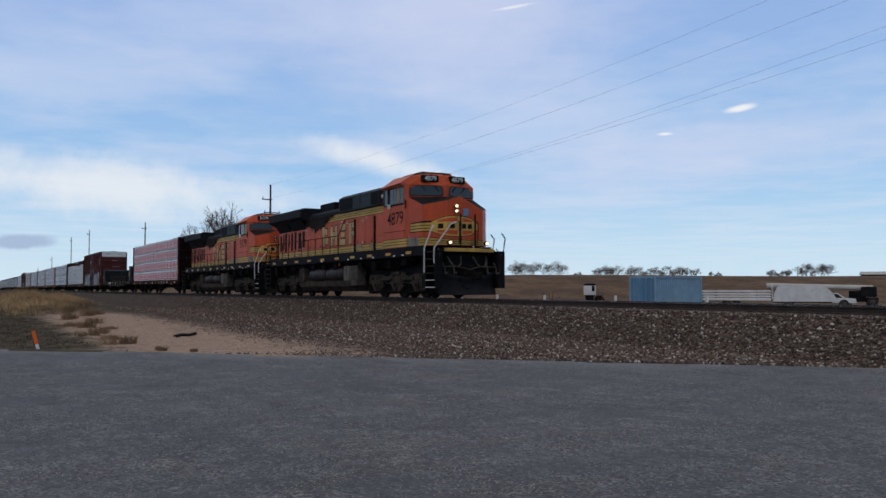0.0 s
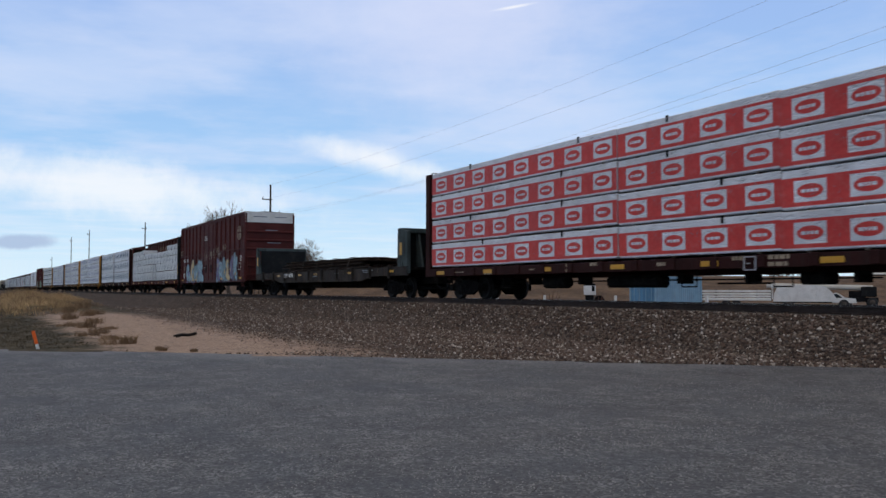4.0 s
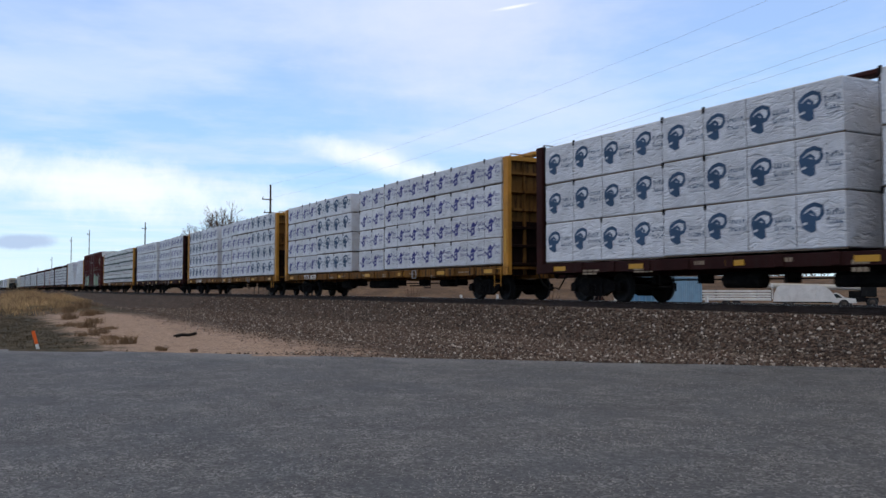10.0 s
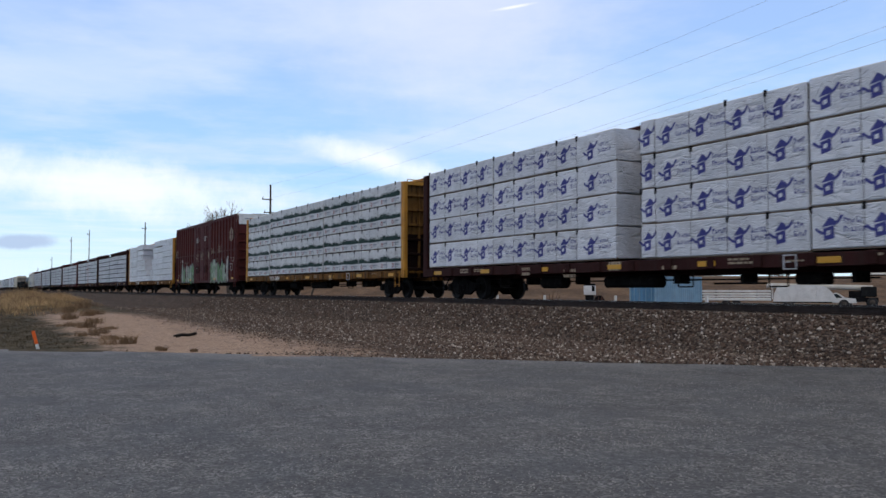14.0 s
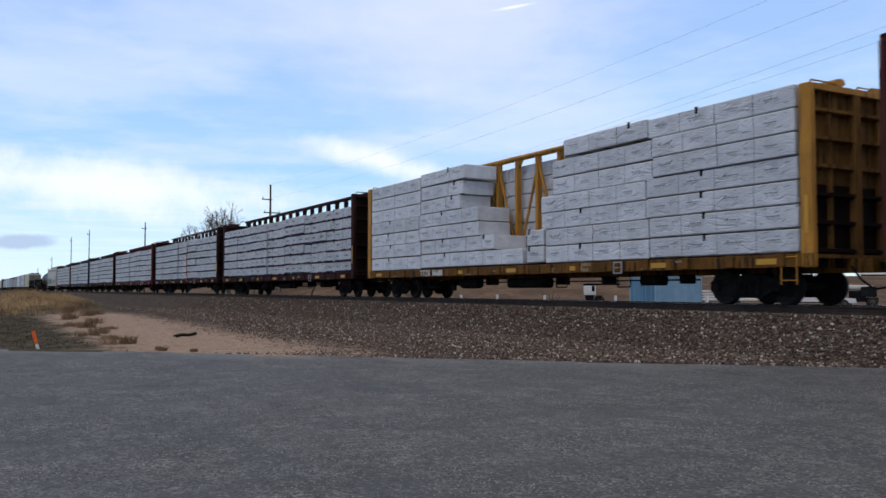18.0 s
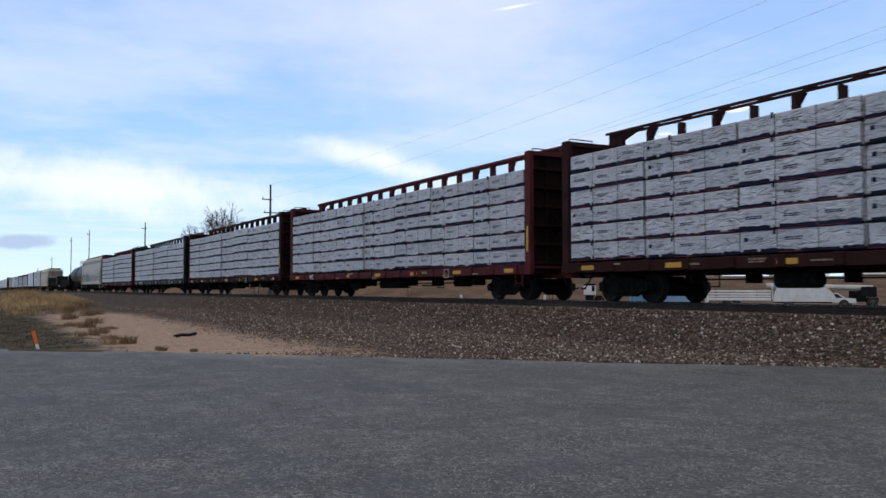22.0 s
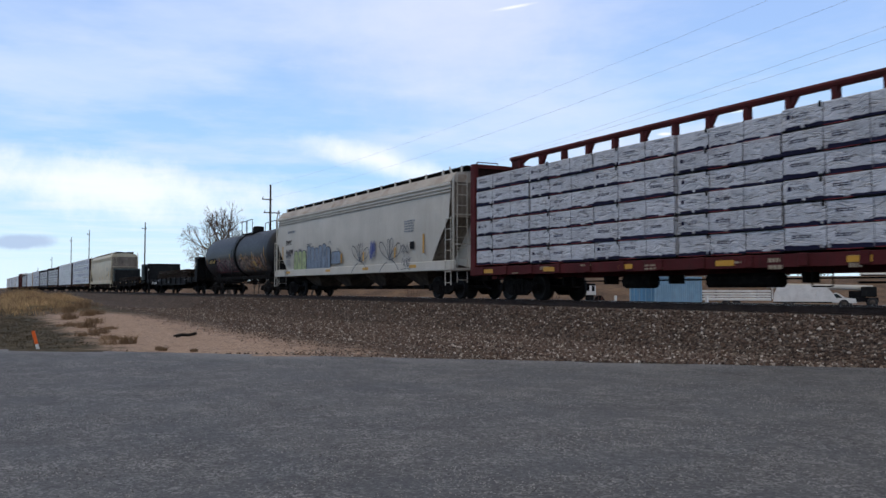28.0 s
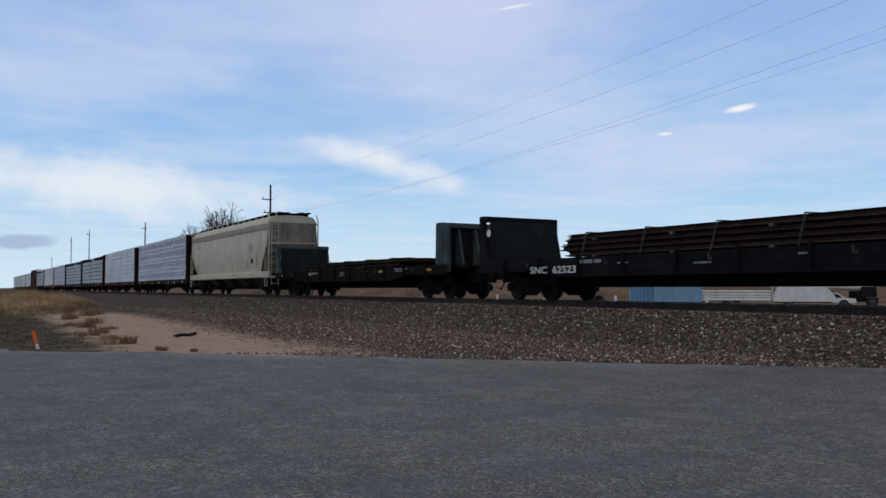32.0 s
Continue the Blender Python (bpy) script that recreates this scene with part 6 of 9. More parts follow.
def tank_car(label, front, rear):
    car, half, back = car_base("tank_car", label, "tank car", front, rear)
    r, zc = 1.48, 2.63
    e = half - 0.35
    head = [(-e + 0.75 - 0.75 * math.cos(a), 0.02 + (r - 0.02) * math.sin(a) ** 0.8) for a in [math.pi / 2 * k / 9 for k in range(10)]]
    prof = head + [(-e + 0.75 + (2 * e - 1.5) * i / 8, r) for i in range(1, 8)] + [(-h, q) for h, q in head[::-1]]
    part("tank", MB().lathe(prof[::-1], "x", (0, 0, zc), 48), TANK_BLACK, car, "black tank shell with rounded heads")
    dm = MB().lathe([(zc + r + 0.42, 0.02), (zc + r + 0.42, 0.3), (zc + r + 0.36, 0.36), (zc + r - 0.1, 0.38)][::-1], "z", (1.0, 0, 0), 16)
    part("dome", dm, BLACK, car)
    za = zc + r
    for y in (-0.8, 0.8):
        part("handrail", MB().path([(-0.1, y, za - 0.1), (-0.1, y, za + 0.75), (0.9, y, za + 0.75), (0.9, y, za - 0.1)], 0.025, 6), BLACK, car)
        part("handrail", MB().path([(1.1, y, za - 0.1), (1.1, y, za + 0.78), (2.3, y, za + 0.78), (2.3, y, za - 0.1)], 0.025, 6), BLACK, car)
        part("platform", MB().box(-0.2, 2.4, min(y, y * 0.55), max(y, y * 0.55), za - 0.12, za - 0.06), BLACK, car, "grating platform beside the dome")
    lm = MB()
    for x in (0.2, 0.65):
        lm.path([(x, -r - 0.12, 0.8), (x, -r - 0.12, zc + 0.2), (x, -1.0, za - 0.1)], 0.02, 5)
    for i in range(7):
        lm.tube((0.2, -r - 0.12, 0.9 + i * 0.3), (0.65, -r - 0.12, 0.9 + i * 0.3), 0.014, 5)
    part("ladder", lm, BLACK, car)
    um = MB()
    for s in (-1, 1):
        um.box(s * (half - 2.6) - 0.5, s * (half - 2.6) + 0.5, -0.85, 0.85, 1.05, 1.6).box(*((half - 3.6, half + 0.1) if s > 0 else (-half - 0.1, -half + 3.6)), -0.5, 0.5, 0.78, 1.42).box(s * half - 0.6, s * half + 0.4, -1.45, 1.45, 1.0, 1.08)
    part("underframe", um, GRIME, car)
    for s in (-1, 1):
        x = s * (half - 0.05)
        part("end_rail", MB().path([(x, -1.4, 1.05), (x, -1.4, 2.0), (x, 1.4, 2.0), (x, 1.4, 1.05)], 0.02, 5), BLACK, car)
        part("end_step", MB().path([(s * (half - 0.4), -1.42, 1.1), (s * (half - 0.4), -1.42, 0.45), (s * (half - 0.9), -1.42, 0.45), (s * (half - 0.9), -1.42, 1.1)], 0.018, 5), BLACK, car)
    rod = MB().tube((-half + 3.6, -1.0, 1.02), (half - 3.6, -1.0, 0.72), 0.025, 5)
    for k in range(5):
        x = -half + 4.2 + (2 * half - 8.4) * k / 4
        rod.tube((x, -1.0, 1.02), (x, -0.6, 1.5), 0.02, 5)
    part("brake_rod", rod, GRIME, car)
    part("outlet", MB().tube((0.3, 0, 0.66), (0.3, 0, 1.4), 0.13, 12).cbox(0.1, 0.5, -0.2, 0.2, 0.84, 0.96, 0.03), GRIME, car, "bottom outlet with its guard")
    part("brake_reservoir", MB().tube((-3.9, 0.3, 1.06), (-3.0, 0.3, 1.06), 0.16, 12), GRIME, car)
    part("brake_cylinder", MB().tube((3.6, -0.6, 0.92), (4.1, -0.6, 0.92), 0.17, 12), GRIME, car)
    for y in (-1.02, 0.94):
        part("side_sill", MB().box(-half + 1.7, half - 1.7, y, y + 0.08, 1.02, 1.2), GRIME, car)
    part("train_line", MB().tube((-half + 3.0, -1.05, 0.88), (half - 3.0, -1.05, 0.88), 0.022, 5), GRIME, car, "air pipe along the frame")
    for x in (-2.2, -0.9, 1.4, 2.2, 2.9):
        part("pipe_bracket", MB().box(x - 0.03, x + 0.03, -1.06, -1.0, 0.72, 1.04), GRIME, car)
    part("brake_rod", MB().tube((-half + 3.2, -0.6, 0.8), (half - 3.2, -0.6, 0.72), 0.03, 5), GRIME, car)
    # paint on the curved shell, wrapped to its radius
    def wrap(mb, pts, w2, mi, lift):
        p = []
        for k, (x, z) in enumerate(pts):
            a, b = pts[max(0, k - 1)], pts[min(len(pts) - 1, k + 1)]
            n = math.hypot(b[0] - a[0], b[1] - a[1]) or 1
            nx, nz = -(b[1] - a[1]) / n * w2 / 2, (b[0] - a[0]) / n * w2 / 2
            for s in (1, -1):
                zz = z + s * nz
                p.append((x + s * nx, -math.sqrt(max(0.01, (r + lift) ** 2 - (zz - zc) ** 2)), zz))
        mb.add(p, [(2 * t, 2 * t + 1, 2 * t + 3, 2 * t + 2) for t in range(len(pts) - 1)], mi, True)
    rng = random.Random(8)
    fill, line = MB(), MB()
    spans = [(-e + 3.6, 0.3, 1.5, 2.55), (1.3, e - 1.3, 1.45, 2.45)]
    lift = 0.004
    for x0, x1, za, zb in spans:
        x = x0
        while x < x1:
            lift += 0.00012
            pts = [(x + rng.uniform(-0.15, 0.15), za + (zb - za) * rng.uniform(0.05, 0.25))]
            for k in range(4):
                pts.append((x + rng.uniform(-0.25, 0.4), za + (zb - za) * min(0.92, 0.25 + 0.2 * k + rng.uniform(-0.1, 0.1))))
            wrap(fill, pts, rng.uniform(0.14, 0.3), rng.choice((0, 0, 1, 2) if x0 < 0 else (1, 3, 3, 4, 2)), lift)
            x += rng.uniform(0.1, 0.2)
        x = x0
        while x < x1:
            lift += 0.0001
            a0, rx, rz = rng.uniform(0, 6), rng.uniform(0.14, 0.34), rng.uniform(0.2, 0.5)
            cz = za + (zb - za) * rng.uniform(0.35, 0.62)
            wrap(line, [(x + rx * math.cos(a0 + 0.45 * k) + 0.02 * k, cz + rz * math.sin(a0 + 0.45 * k) * (1 - 0.03 * k)) for k in range(rng.randrange(8, 15))], 0.028, 0 if rng.random() < 0.75 else 1, lift + 0.003)
            x += rng.uniform(0.2, 0.4) if x0 < 0 else rng.uniform(0.7, 1.3)
        if x0 > 0:
            for k in range(46):
                q, top = x0 + (x1 - x0) * rng.random(), zb + rng.uniform(-0.3, 0.18)
                lift += 0.0001
                wrap(fill, [(q, top), (q + rng.uniform(-0.06, 0.1), top - 0.3), (q + rng.uniform(-0.1, 0.2), top - rng.uniform(0.45, 0.8))], rng.uniform(0.05, 0.13), rng.choice((1, 1, 3, 4)), lift + 0.002)
            continue
        for k in range(6):
            q = x0 + (x1 - x0) * (k + rng.random() * 0.6) / 9
            wrap(line, [(q, zb - 0.1), (q + 0.06, zb + 0.14), (q + 0.28, zb + 0.16), (q + 0.16, zb + 0.02), (q + 0.2, zb - 0.25)], 0.03, 0, lift + 0.004)
        wrap(line, [(x0 - 0.6, za + 0.15), (x0 - 0.1, za + 0.02), (x0 + 0.8, za + 0.06), (x1, za + 0.05)], 0.03, 1, lift + 0.005)
        wrap(line, [(x0 - 0.6, za + 0.15), (x0 - 0.35, za + 0.4), (x0 + 0.3, za + 0.3)], 0.03, 1, lift + 0.005)
    part("graffiti", fill, [G_SMEAR_ROSE, G_SMEAR, G_FADE, G_SMEAR_TAN, G_SMEAR_RUST], car, "faded rose and chalk spray fill")
    part("jacket_band", MB().lathe([(0.35, r), (0.36, r + 0.035), (0.8, r + 0.035), (0.81, r)][::-1], "x", (0, 0, zc), 48), BLACK, car, "black band round the shell")
    pl = MB()
    wrap(pl, [(4.45, 1.95), (4.7, 1.95), (4.95, 1.95)], 0.3, 0, 0.03)
    part("hazard_placard", pl, YELLOW_BAND, car, "faded yellow placard")
    part("graffiti", line, [G_CHALK, G_ROSE], car, "chalky looping spray lines")
    part("number_panel", MB().box(-e + 1.95, -e + 3.9, -r - 0.012, -r + 0.02, zc - 0.52, zc - 0.12), BLACK, car)
    lettering("reporting_mark", "GATX 3681", 0.33, -e + 2.12, -r - 0.02, zc - 0.44, G_YELLOW, car, 0.98, 0.0)
    for x, dz, l in ((-e + 1.35, -0.3, 0.24), (-e + 4.85, -0.22, 0.16), (-0.5, -0.1, 0.2), (2.3, -0.2, 0.2), (4.65, -0.2, 0.26), (e - 1.0, -0.2, 0.46)):
        ym = MB()
        wrap(ym, [(x - 0.06, zc + dz + l), (x - 0.02, zc + dz), (x + 0.1, zc + dz - l)], 0.085, 0, 0.05)
        part("reflector", ym, TAPE, car)
    for x in (half - 2.1, -half + 2.15):
        truck(car, x, back)
    for s in (1, -1):
        coupler(car, s * (half - 0.2), s)
    return car


def loco_frame_mesh():
    """Side casting of a three-axle truck: one bar with pedestals, journals and dusty brackets."""
    mb = MB()
    out = [(-2.85, 0.62), (-2.78, 1.0), (-1.6, 1.0), (-1.3, 0.92), (-0.75, 0.92), (-0.5, 1.08), (0.5, 1.08), (0.75, 0.92), (1.3, 0.92), (1.6, 1.0), (2.78, 1.0), (2.85, 0.62)]
    low = [(2.5, 0.34)]
    for x in (1.96, 0.0, -1.96):
        low += [(x + 0.34, 0.32), (x + 0.3, 0.26), (x - 0.3, 0.26), (x - 0.34, 0.32), (x - 0.62, 0.58), (x - 1.34, 0.58)]
    low = low[:-1] + [(-2.5, 0.34)]
    mb.prism(out + low[:-1], "y", -0.06, 0.06)
    for x in (-1.96, 0, 1.96):
        mb.tube((x, -0.17, 0.53), (x, 0.1, 0.53), 0.19, 14)
        mb.tube((x, -0.19, 0.53), (x, -0.16, 0.53), 0.09, 10, 1)
        mb.cbox(x - 0.27, x + 0.27, -0.11, 0.0, 0.27, 0.74, 0.03)
        mb.box(x - 0.33, x - 0.29, -0.1, -0.05, 0.3, 0.95)
        mb.box(x + 0.29, x + 0.33, -0.1, -0.05, 0.3, 0.95)
    for x in (-1.0, 1.0):
        mb.cbox(x - 0.3, x + 0.3, -0.13, -0.02, 0.66, 0.84, 0.03, 1)
        mb.tube((x - 0.5, -0.1, 0.78), (x + 0.5, -0.1, 0.78), 0.05, 8)
        mb.tube((x - 0.12, -0.14, 0.40), (x - 0.12, -0.14, 0.62), 0.08, 8, 1)
    for x in (-2.5, -1.5, 1.5, 2.5):
        mb.tube((x, -0.07, 0.82), (x, -0.055, 0.82), 0.07, 8, 1)
    mb.cbox(-0.4, 0.4, -0.16, 0.0, 0.98, 1.1, 0.02)
    return mb.mesh("side_frame", [FRAME_DUST, GRIME])


def wall_strip(mb, pts, z0, z1, out=0.008, mi=0):
    """Bands laid on a run of upright facets; z0 and z1 give lower and upper height at each corner."""
    for i in range(len(pts) - 1):
        (xa, ya), (xb, yb) = pts[i], pts[i + 1]
        l = math.hypot(xb - xa, yb - ya)
        nx, ny = (yb - ya) / l * out, -(xb - xa) / l * out
        mb.add([(xa + nx, ya + ny, z0[i]), (xb + nx, yb + ny, z0[i + 1]), (xb + nx, yb + ny, z1[i + 1]), (xa + nx, ya + ny, z1[i])], [(0, 1, 2, 3)], mi)


def locomotive(number, front, rear, lit):
    car, half, back = car_base("diesel_locomotive", "orange and black diesel locomotive with faded yellow bands" + (", headlights lit" if lit else ", headlights off"), "locomotive", front, rear, "locomotives")
    w, hw, dz = 1.55, 1.0, 1.85      # walkway and hood half widths, deck height
    # frame and walkway
    fm = MB().box(-9.95, 10.3, -0.9, 0.9, 0.95, 1.76).cbox(-10.0, 9.95, -w, w, 1.76, dz, 0.02)
    part("deck", fm, BLACK, car)
    for y in (-w - 0.01, w - 0.07):
        part("side_sill", MB().cbox(-9.3, 9.75, y, y + 0.08, 1.66, 2.06, 0.015), BLACK, car)
    for i in range(10):
        x = -8.6 + i * 1.9
        part("reflector", MB().cbox(x - 0.24, x + 0.24, -w - 0.02, -w - 0.008, 1.76, 1.87, 0.003), REFLECT, car)
    for x in (5.0, 7.1, 7.9, 3.7, 2.2, -1.2):
        part("stencil", MB().box(x, x + 0.16, -w - 0.018, -w - 0.008, 1.7, 1.76), DECAL_WHITE, car)
    # hoods
    hm = MB().prism([(-hw, dz), (-hw, 4.17), (-hw + 0.15, 4.31), (hw - 0.15, 4.31), (hw, 4.17), (hw, dz)], "x", -9.45, 6.12)
    hood = part("hood", hm, ORANGE_SOOT, car, "long orange engine hood, sooted by the stack")
    rf = MB().prism([(-hw - 0.02, 4.06), (-hw - 0.02, 4.2), (-hw + 0.15, 4.37), (hw - 0.15, 4.37), (hw + 0.02, 4.2), (hw + 0.02, 4.06)], "x", -9.7, 6.1)
    part("hood_roof", rf, ROOF_DARK, car, "black upper hood")
    wing = MB().prism([(-1.15, 3.98), (-1.52, 4.20), (-1.52, 4.60), (-1.3, 4.68), (1.3, 4.68), (1.52, 4.60), (1.52, 4.20), (1.15, 3.98)], "x", -9.85, -4.4)
    part("radiator_wing", wing, ROOF_DARK, car, "overhanging black radiator housing")
    for a, b in ((-9.35, -7.3), (-7.1, -4.85)):
        g = MB().add([(a, -hw - 0.01, 3.58), (b, -hw - 0.01, 3.58), (b, -1.3, 4.06), (a, -1.3, 4.06), (a, -hw + 0.2, 3.58), (b, -hw + 0.2, 3.58), (b, -hw, 4.06), (a, -hw, 4.06)],
                     [(0, 1, 2, 3), (4, 7, 6, 5), (0, 3, 7, 4), (1, 5, 6, 2), (3, 2, 6, 7), (0, 4, 5, 1)])
        part("radiator_screen", g, DECAL_BLACK, car, "black slanting radiator screen")
    part("dynamic_brake_box", MB().prism([(-1.02, 4.04), (-1.12, 4.1), (-1.12, 4.74), (-0.9, 4.88), (0.9, 4.88), (1.12, 4.74), (1.12, 4.1), (1.02, 4.04)], "x", 0.05, 5.85), HOOD_SLATE, car, "black dynamic brake housing")
    for x0, x1 in ((0.2, 1.72), (3.85, 4.62), (4.7, 5.42)):
        gl = MB().box(x0, x1, -1.132, -1.1, 4.14, 4.7)
        ai = part("air_intake", gl, DECAL_BLACK, car, "black screened air intake")
        for i in range(8):
            part("slat", MB().box(x0, x1, -1.14, -1.13, 4.17 + i * 0.066, 4.19 + i * 0.066), BLACK, ai)
    part("box_seam", MB().box(2.6, 2.63, -1.128, -1.11, 4.1, 4.78), DECAL_BLACK, car)
    part("warning_plate", MB().box(5.02, 5.2, -1.15, -1.14, 4.36, 4.5), DECAL_WHITE, car)
    part("exhaust_stack", MB().cbox(-4.0, -2.0, -0.55, 0.55, 4.3, 4.84, 0.03), BLACK, car)
    hn = MB()
    for y in (-0.3, 0.0, 0.3):
        hn.tube((-1.3, y, 4.55), (-0.75, y, 4.58), 0.05, 8, 0, 0.12)
    hn.box(-1.35, -0.8, -0.35, 0.35, 4.34, 4.48)
    part("horn", hn, BLACK, car)
    # yellow bands, black seams, doors
    y0 = -hw - 0.006
    part("yellow_band", MB().box(-9.4, 6.1, y0, y0 + 0.02, 2.06, 2.40), YELLOW_BAND, car, "faded yellow bands along the foot of the hood")
    part("yellow_band", MB().box(-4.8, 6.1, y0, y0 + 0.02, 3.74, 4.03), YELLOW_BAND, car, "faded yellow bands along the top of the hood")
    for zz, a in ((2.17, -9.4), (2.28, -9.4), (2.41, -9.5), (3.72, -4.8), (3.84, -4.8), (3.93, -4.8)):
        part("pinstripe", MB().box(a, 6.1, y0 - 0.004, y0 + 0.01, zz - 0.011, zz + 0.011), DECAL_BLACK, car)
    for i in range(11):
        x = -4.6 + i * 0.8
        d = part("engine_door", shared("loco_door", lambda: MB().cbox(-0.385, 0.385, -0.016, 0.0, 2.45, 3.68, 0.008).mesh("engine_door", [ORANGE_SOOT])), None, car, at=pose(x, -hw, 0))
        part("door_latch", shared("loco_latch", lambda: MB().box(0.3, 0.34, -0.03, -0.016, 2.5, 2.6).mesh("door_latch", [DECAL_BLACK])), None, d)
    part("engine_door", MB().cbox(4.3, 5.0, -hw - 0.03, -hw, 2.72, 3.68, 0.008), ORANGE, car)
    part("engine_door", MB().cbox(5.15, 6.05, -hw - 0.03, -hw, 2.5, 3.68, 0.008), ORANGE, car)
    for x in (2.9, 5.08):
        part("stanchion", MB().box(x - 0.04, x + 0.04, -w + 0.02, -w + 0.1, dz, 3.55), BLACK, car)
    for x in (2.05, 3.6):
        part("vent", MB().cbox(x, x + 0.55, -hw - 0.03, -hw, 2.24, 2.44, 0.01), CREAM_DULL, car, "small dusty vent")
    for k, (a, l, za) in enumerate(((-9.2, 0.26, 2.5), (-8.7, 0.2, 2.62), (-8.35, 0.3, 2.45), (-7.75, 0.2, 2.7), (-7.3, 0.3, 2.5), (-6.75, 0.3, 2.55), (-6.1, 0.4, 2.45), (-5.45, 0.34, 2.62))):
        part("side_louvre", MB().cbox(a, a + l, -hw - 0.02, -hw, za, 3.45 + 0.04 * (k % 3), 0.01), DECAL_BLACK, car, "dark air slot")
    rng = random.Random(4)
    for i in range(16):
        x, z = rng.uniform(-9.0, 5.6), rng.choice((2.5, 3.5, 3.6, 2.2))
        part("placard", MB().box(x, x + 0.07, -hw - 0.025, -hw - 0.017, z, z + 0.06), DECAL_WHITE, car)
    # soot below the stack and along the shoulder
    rs = random.Random(9)
    so = MB()
    for i in range(240):
        x, l = rs.gauss(-3.4, 0.8), rs.uniform(0.05, 0.3)
        z0 = 4.0 - abs(rs.gauss(0, 0.15)) - max(0.0, 0.3 - 0.14 * abs(x + 3.4))
        so.flat_y([(x - 0.1, 4.05), (x, z0 + 0.06), (x + l * 0.3, z0), (x + l * 0.7, z0 + 0.02), (x + l, z0 + 0.07), (x + l + 0.1, 4.05)], -hw - 0.034 - 0.0001 * i, 0)
    part("soot_stain", so, SOOT, car, "black exhaust soot")
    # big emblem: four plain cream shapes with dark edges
    for i in range(4):
        x = -2.5 + i * 1.16
        bars4 = (((0.10, 0.42, 2.52, 3.52), (0.5, 0.86, 2.62, 2.96), (0.46, 0.80, 3.10, 3.42)), ((0.08, 0.36, 2.52, 3.50), (0.66, 0.94, 2.52, 3.50), (0.4, 0.62, 2.85, 3.2)),
                 ((0.16, 0.86, 3.22, 3.52), (0.30, 0.74, 2.88, 3.15), (0.14, 0.84, 2.50, 2.80)), ((0.12, 0.44, 2.50, 3.52), (0.5, 0.92, 3.26, 3.52), (0.5, 0.76, 2.9, 3.12)))[i]
        for u, v, za, zb in bars4:
            part("emblem_edge", MB().cbox(x + u - 0.035, x + v + 0.035, -hw - 0.025, -hw - 0.018, za - 0.035, zb + 0.035, 0.003), DECAL_BLACK, car)
            part("emblem_bar", MB().cbox(x + u, x + v, -hw - 0.031, -hw - 0.024, za, zb, 0.003), CREAM, car, "cream emblem bar")
    # cab
    cw = 1.55
    near = [(8.42, -1.5), (8.82, -0.06), (8.82, 0.06), (8.42, 1.5)]
    cm = MB().prism([(-cw, 2.06), (-cw, 4.62), (-1.12, 5.0), (-0.5, 5.1), (0.5, 5.1), (1.12, 5.0), (cw, 4.62), (cw, 2.06)], "x", 6.1, 8.2)
    for s in (-1, 1):
        p = [(8.2, s * cw, 2.06), (8.42, s * 1.5, 2.06), (8.82, 0, 2.06), (8.2, 0, 2.06), (8.2, s * cw, 4.62), (8.42, s * 1.5, 4.58), (8.80, 0, 4.58), (8.2, s * 1.12, 5.0), (8.38, s * 0.9, 4.92), (8.55, 0, 4.98), (8.2, 0, 5.1), (8.2, s * 0.5, 5.1)]
        f = [(0, 1, 5, 4), (1, 2, 6, 5), (4, 5, 8, 7), (5, 6, 9, 8), (7, 8, 9, 10, 11)]
        cm.add(p, f if s < 0 else [q[::-1] for q in f])
    cabp = part("cab", cm, ORANGE, car, "wide orange cab")
    part("cab_sill", MB().box(6.1, 8.9, -cw + 0.01, cw - 0.01, dz, 2.06), BLACK, car)
    part("cab_seam", MB().box(6.15, 8.15, -cw - 0.006, -cw + 0.01, 2.72, 2.74), DECAL_BLACK, cabp)
    part("cab_seam", MB().box(8.13, 8.15, -cw - 0.006, -cw + 0.01, 2.45, 2.73), DECAL_BLACK, cabp)
    for s in (-1, 1):
        def on(u, z, out):
            """Point on the slanting front, u from the outer corner to the middle."""
            k = (z - 4.12) / 0.46 * -0.02
            return (8.42 + 0.39 * u + k + out * 0.97, s * (1.5 - 1.45 * u) + s * out * 0.25, z)
        g = MB()
        ring = [(0.05, 4.14), (0.88, 4.16), (0.93, 4.22), (0.91, 4.48), (0.84, 4.53), (0.10, 4.53), (0.04, 4.47), (0.02, 4.2)]
        a = [on(u, z, 0.012) for u, z in ring]
        g.add(a, [tuple(range(8)) if s < 0 else tuple(range(8))[::-1]])
        wdw = part("windshield", g, GLASS, car, "greenish grey windscreen glass")
        b = [on(u, z, 0.016) for u, z in ring]
        cen = (0.48, 4.335)
        c = [on(cen[0] + (u - cen[0]) * 1.045, cen[1] + (z - cen[1]) * 1.14, 0.014) for u, z in ring]
        fr = MB().add(b + c, [((i, i + 8, (i + 1) % 8 + 8, (i + 1) % 8) if s < 0 else ((i + 1) % 8, (i + 1) % 8 + 8, i + 8, i)) for i in range(8)])
        part("window_gasket", fr, DECAL_BLACK, wdw)
        for u in (0.35, 0.7):
            part("wiper", MB().tube(on(u, 4.52, 0.03), on(u + 0.13, 4.32, 0.03), 0.016, 4), DECAL_BLACK, wdw)
        nb = part("number_board", MB().cbox(8.4, 8.66, s * 0.62 - 0.36, s * 0.62 + 0.36, 4.70, 4.98, 0.02), DECAL_BLACK, car, "black number board")
        cu = lettering("number", number, 0.27, 0, 0, 0, DECAL_WHITE, nb, 1.05, 0.004)
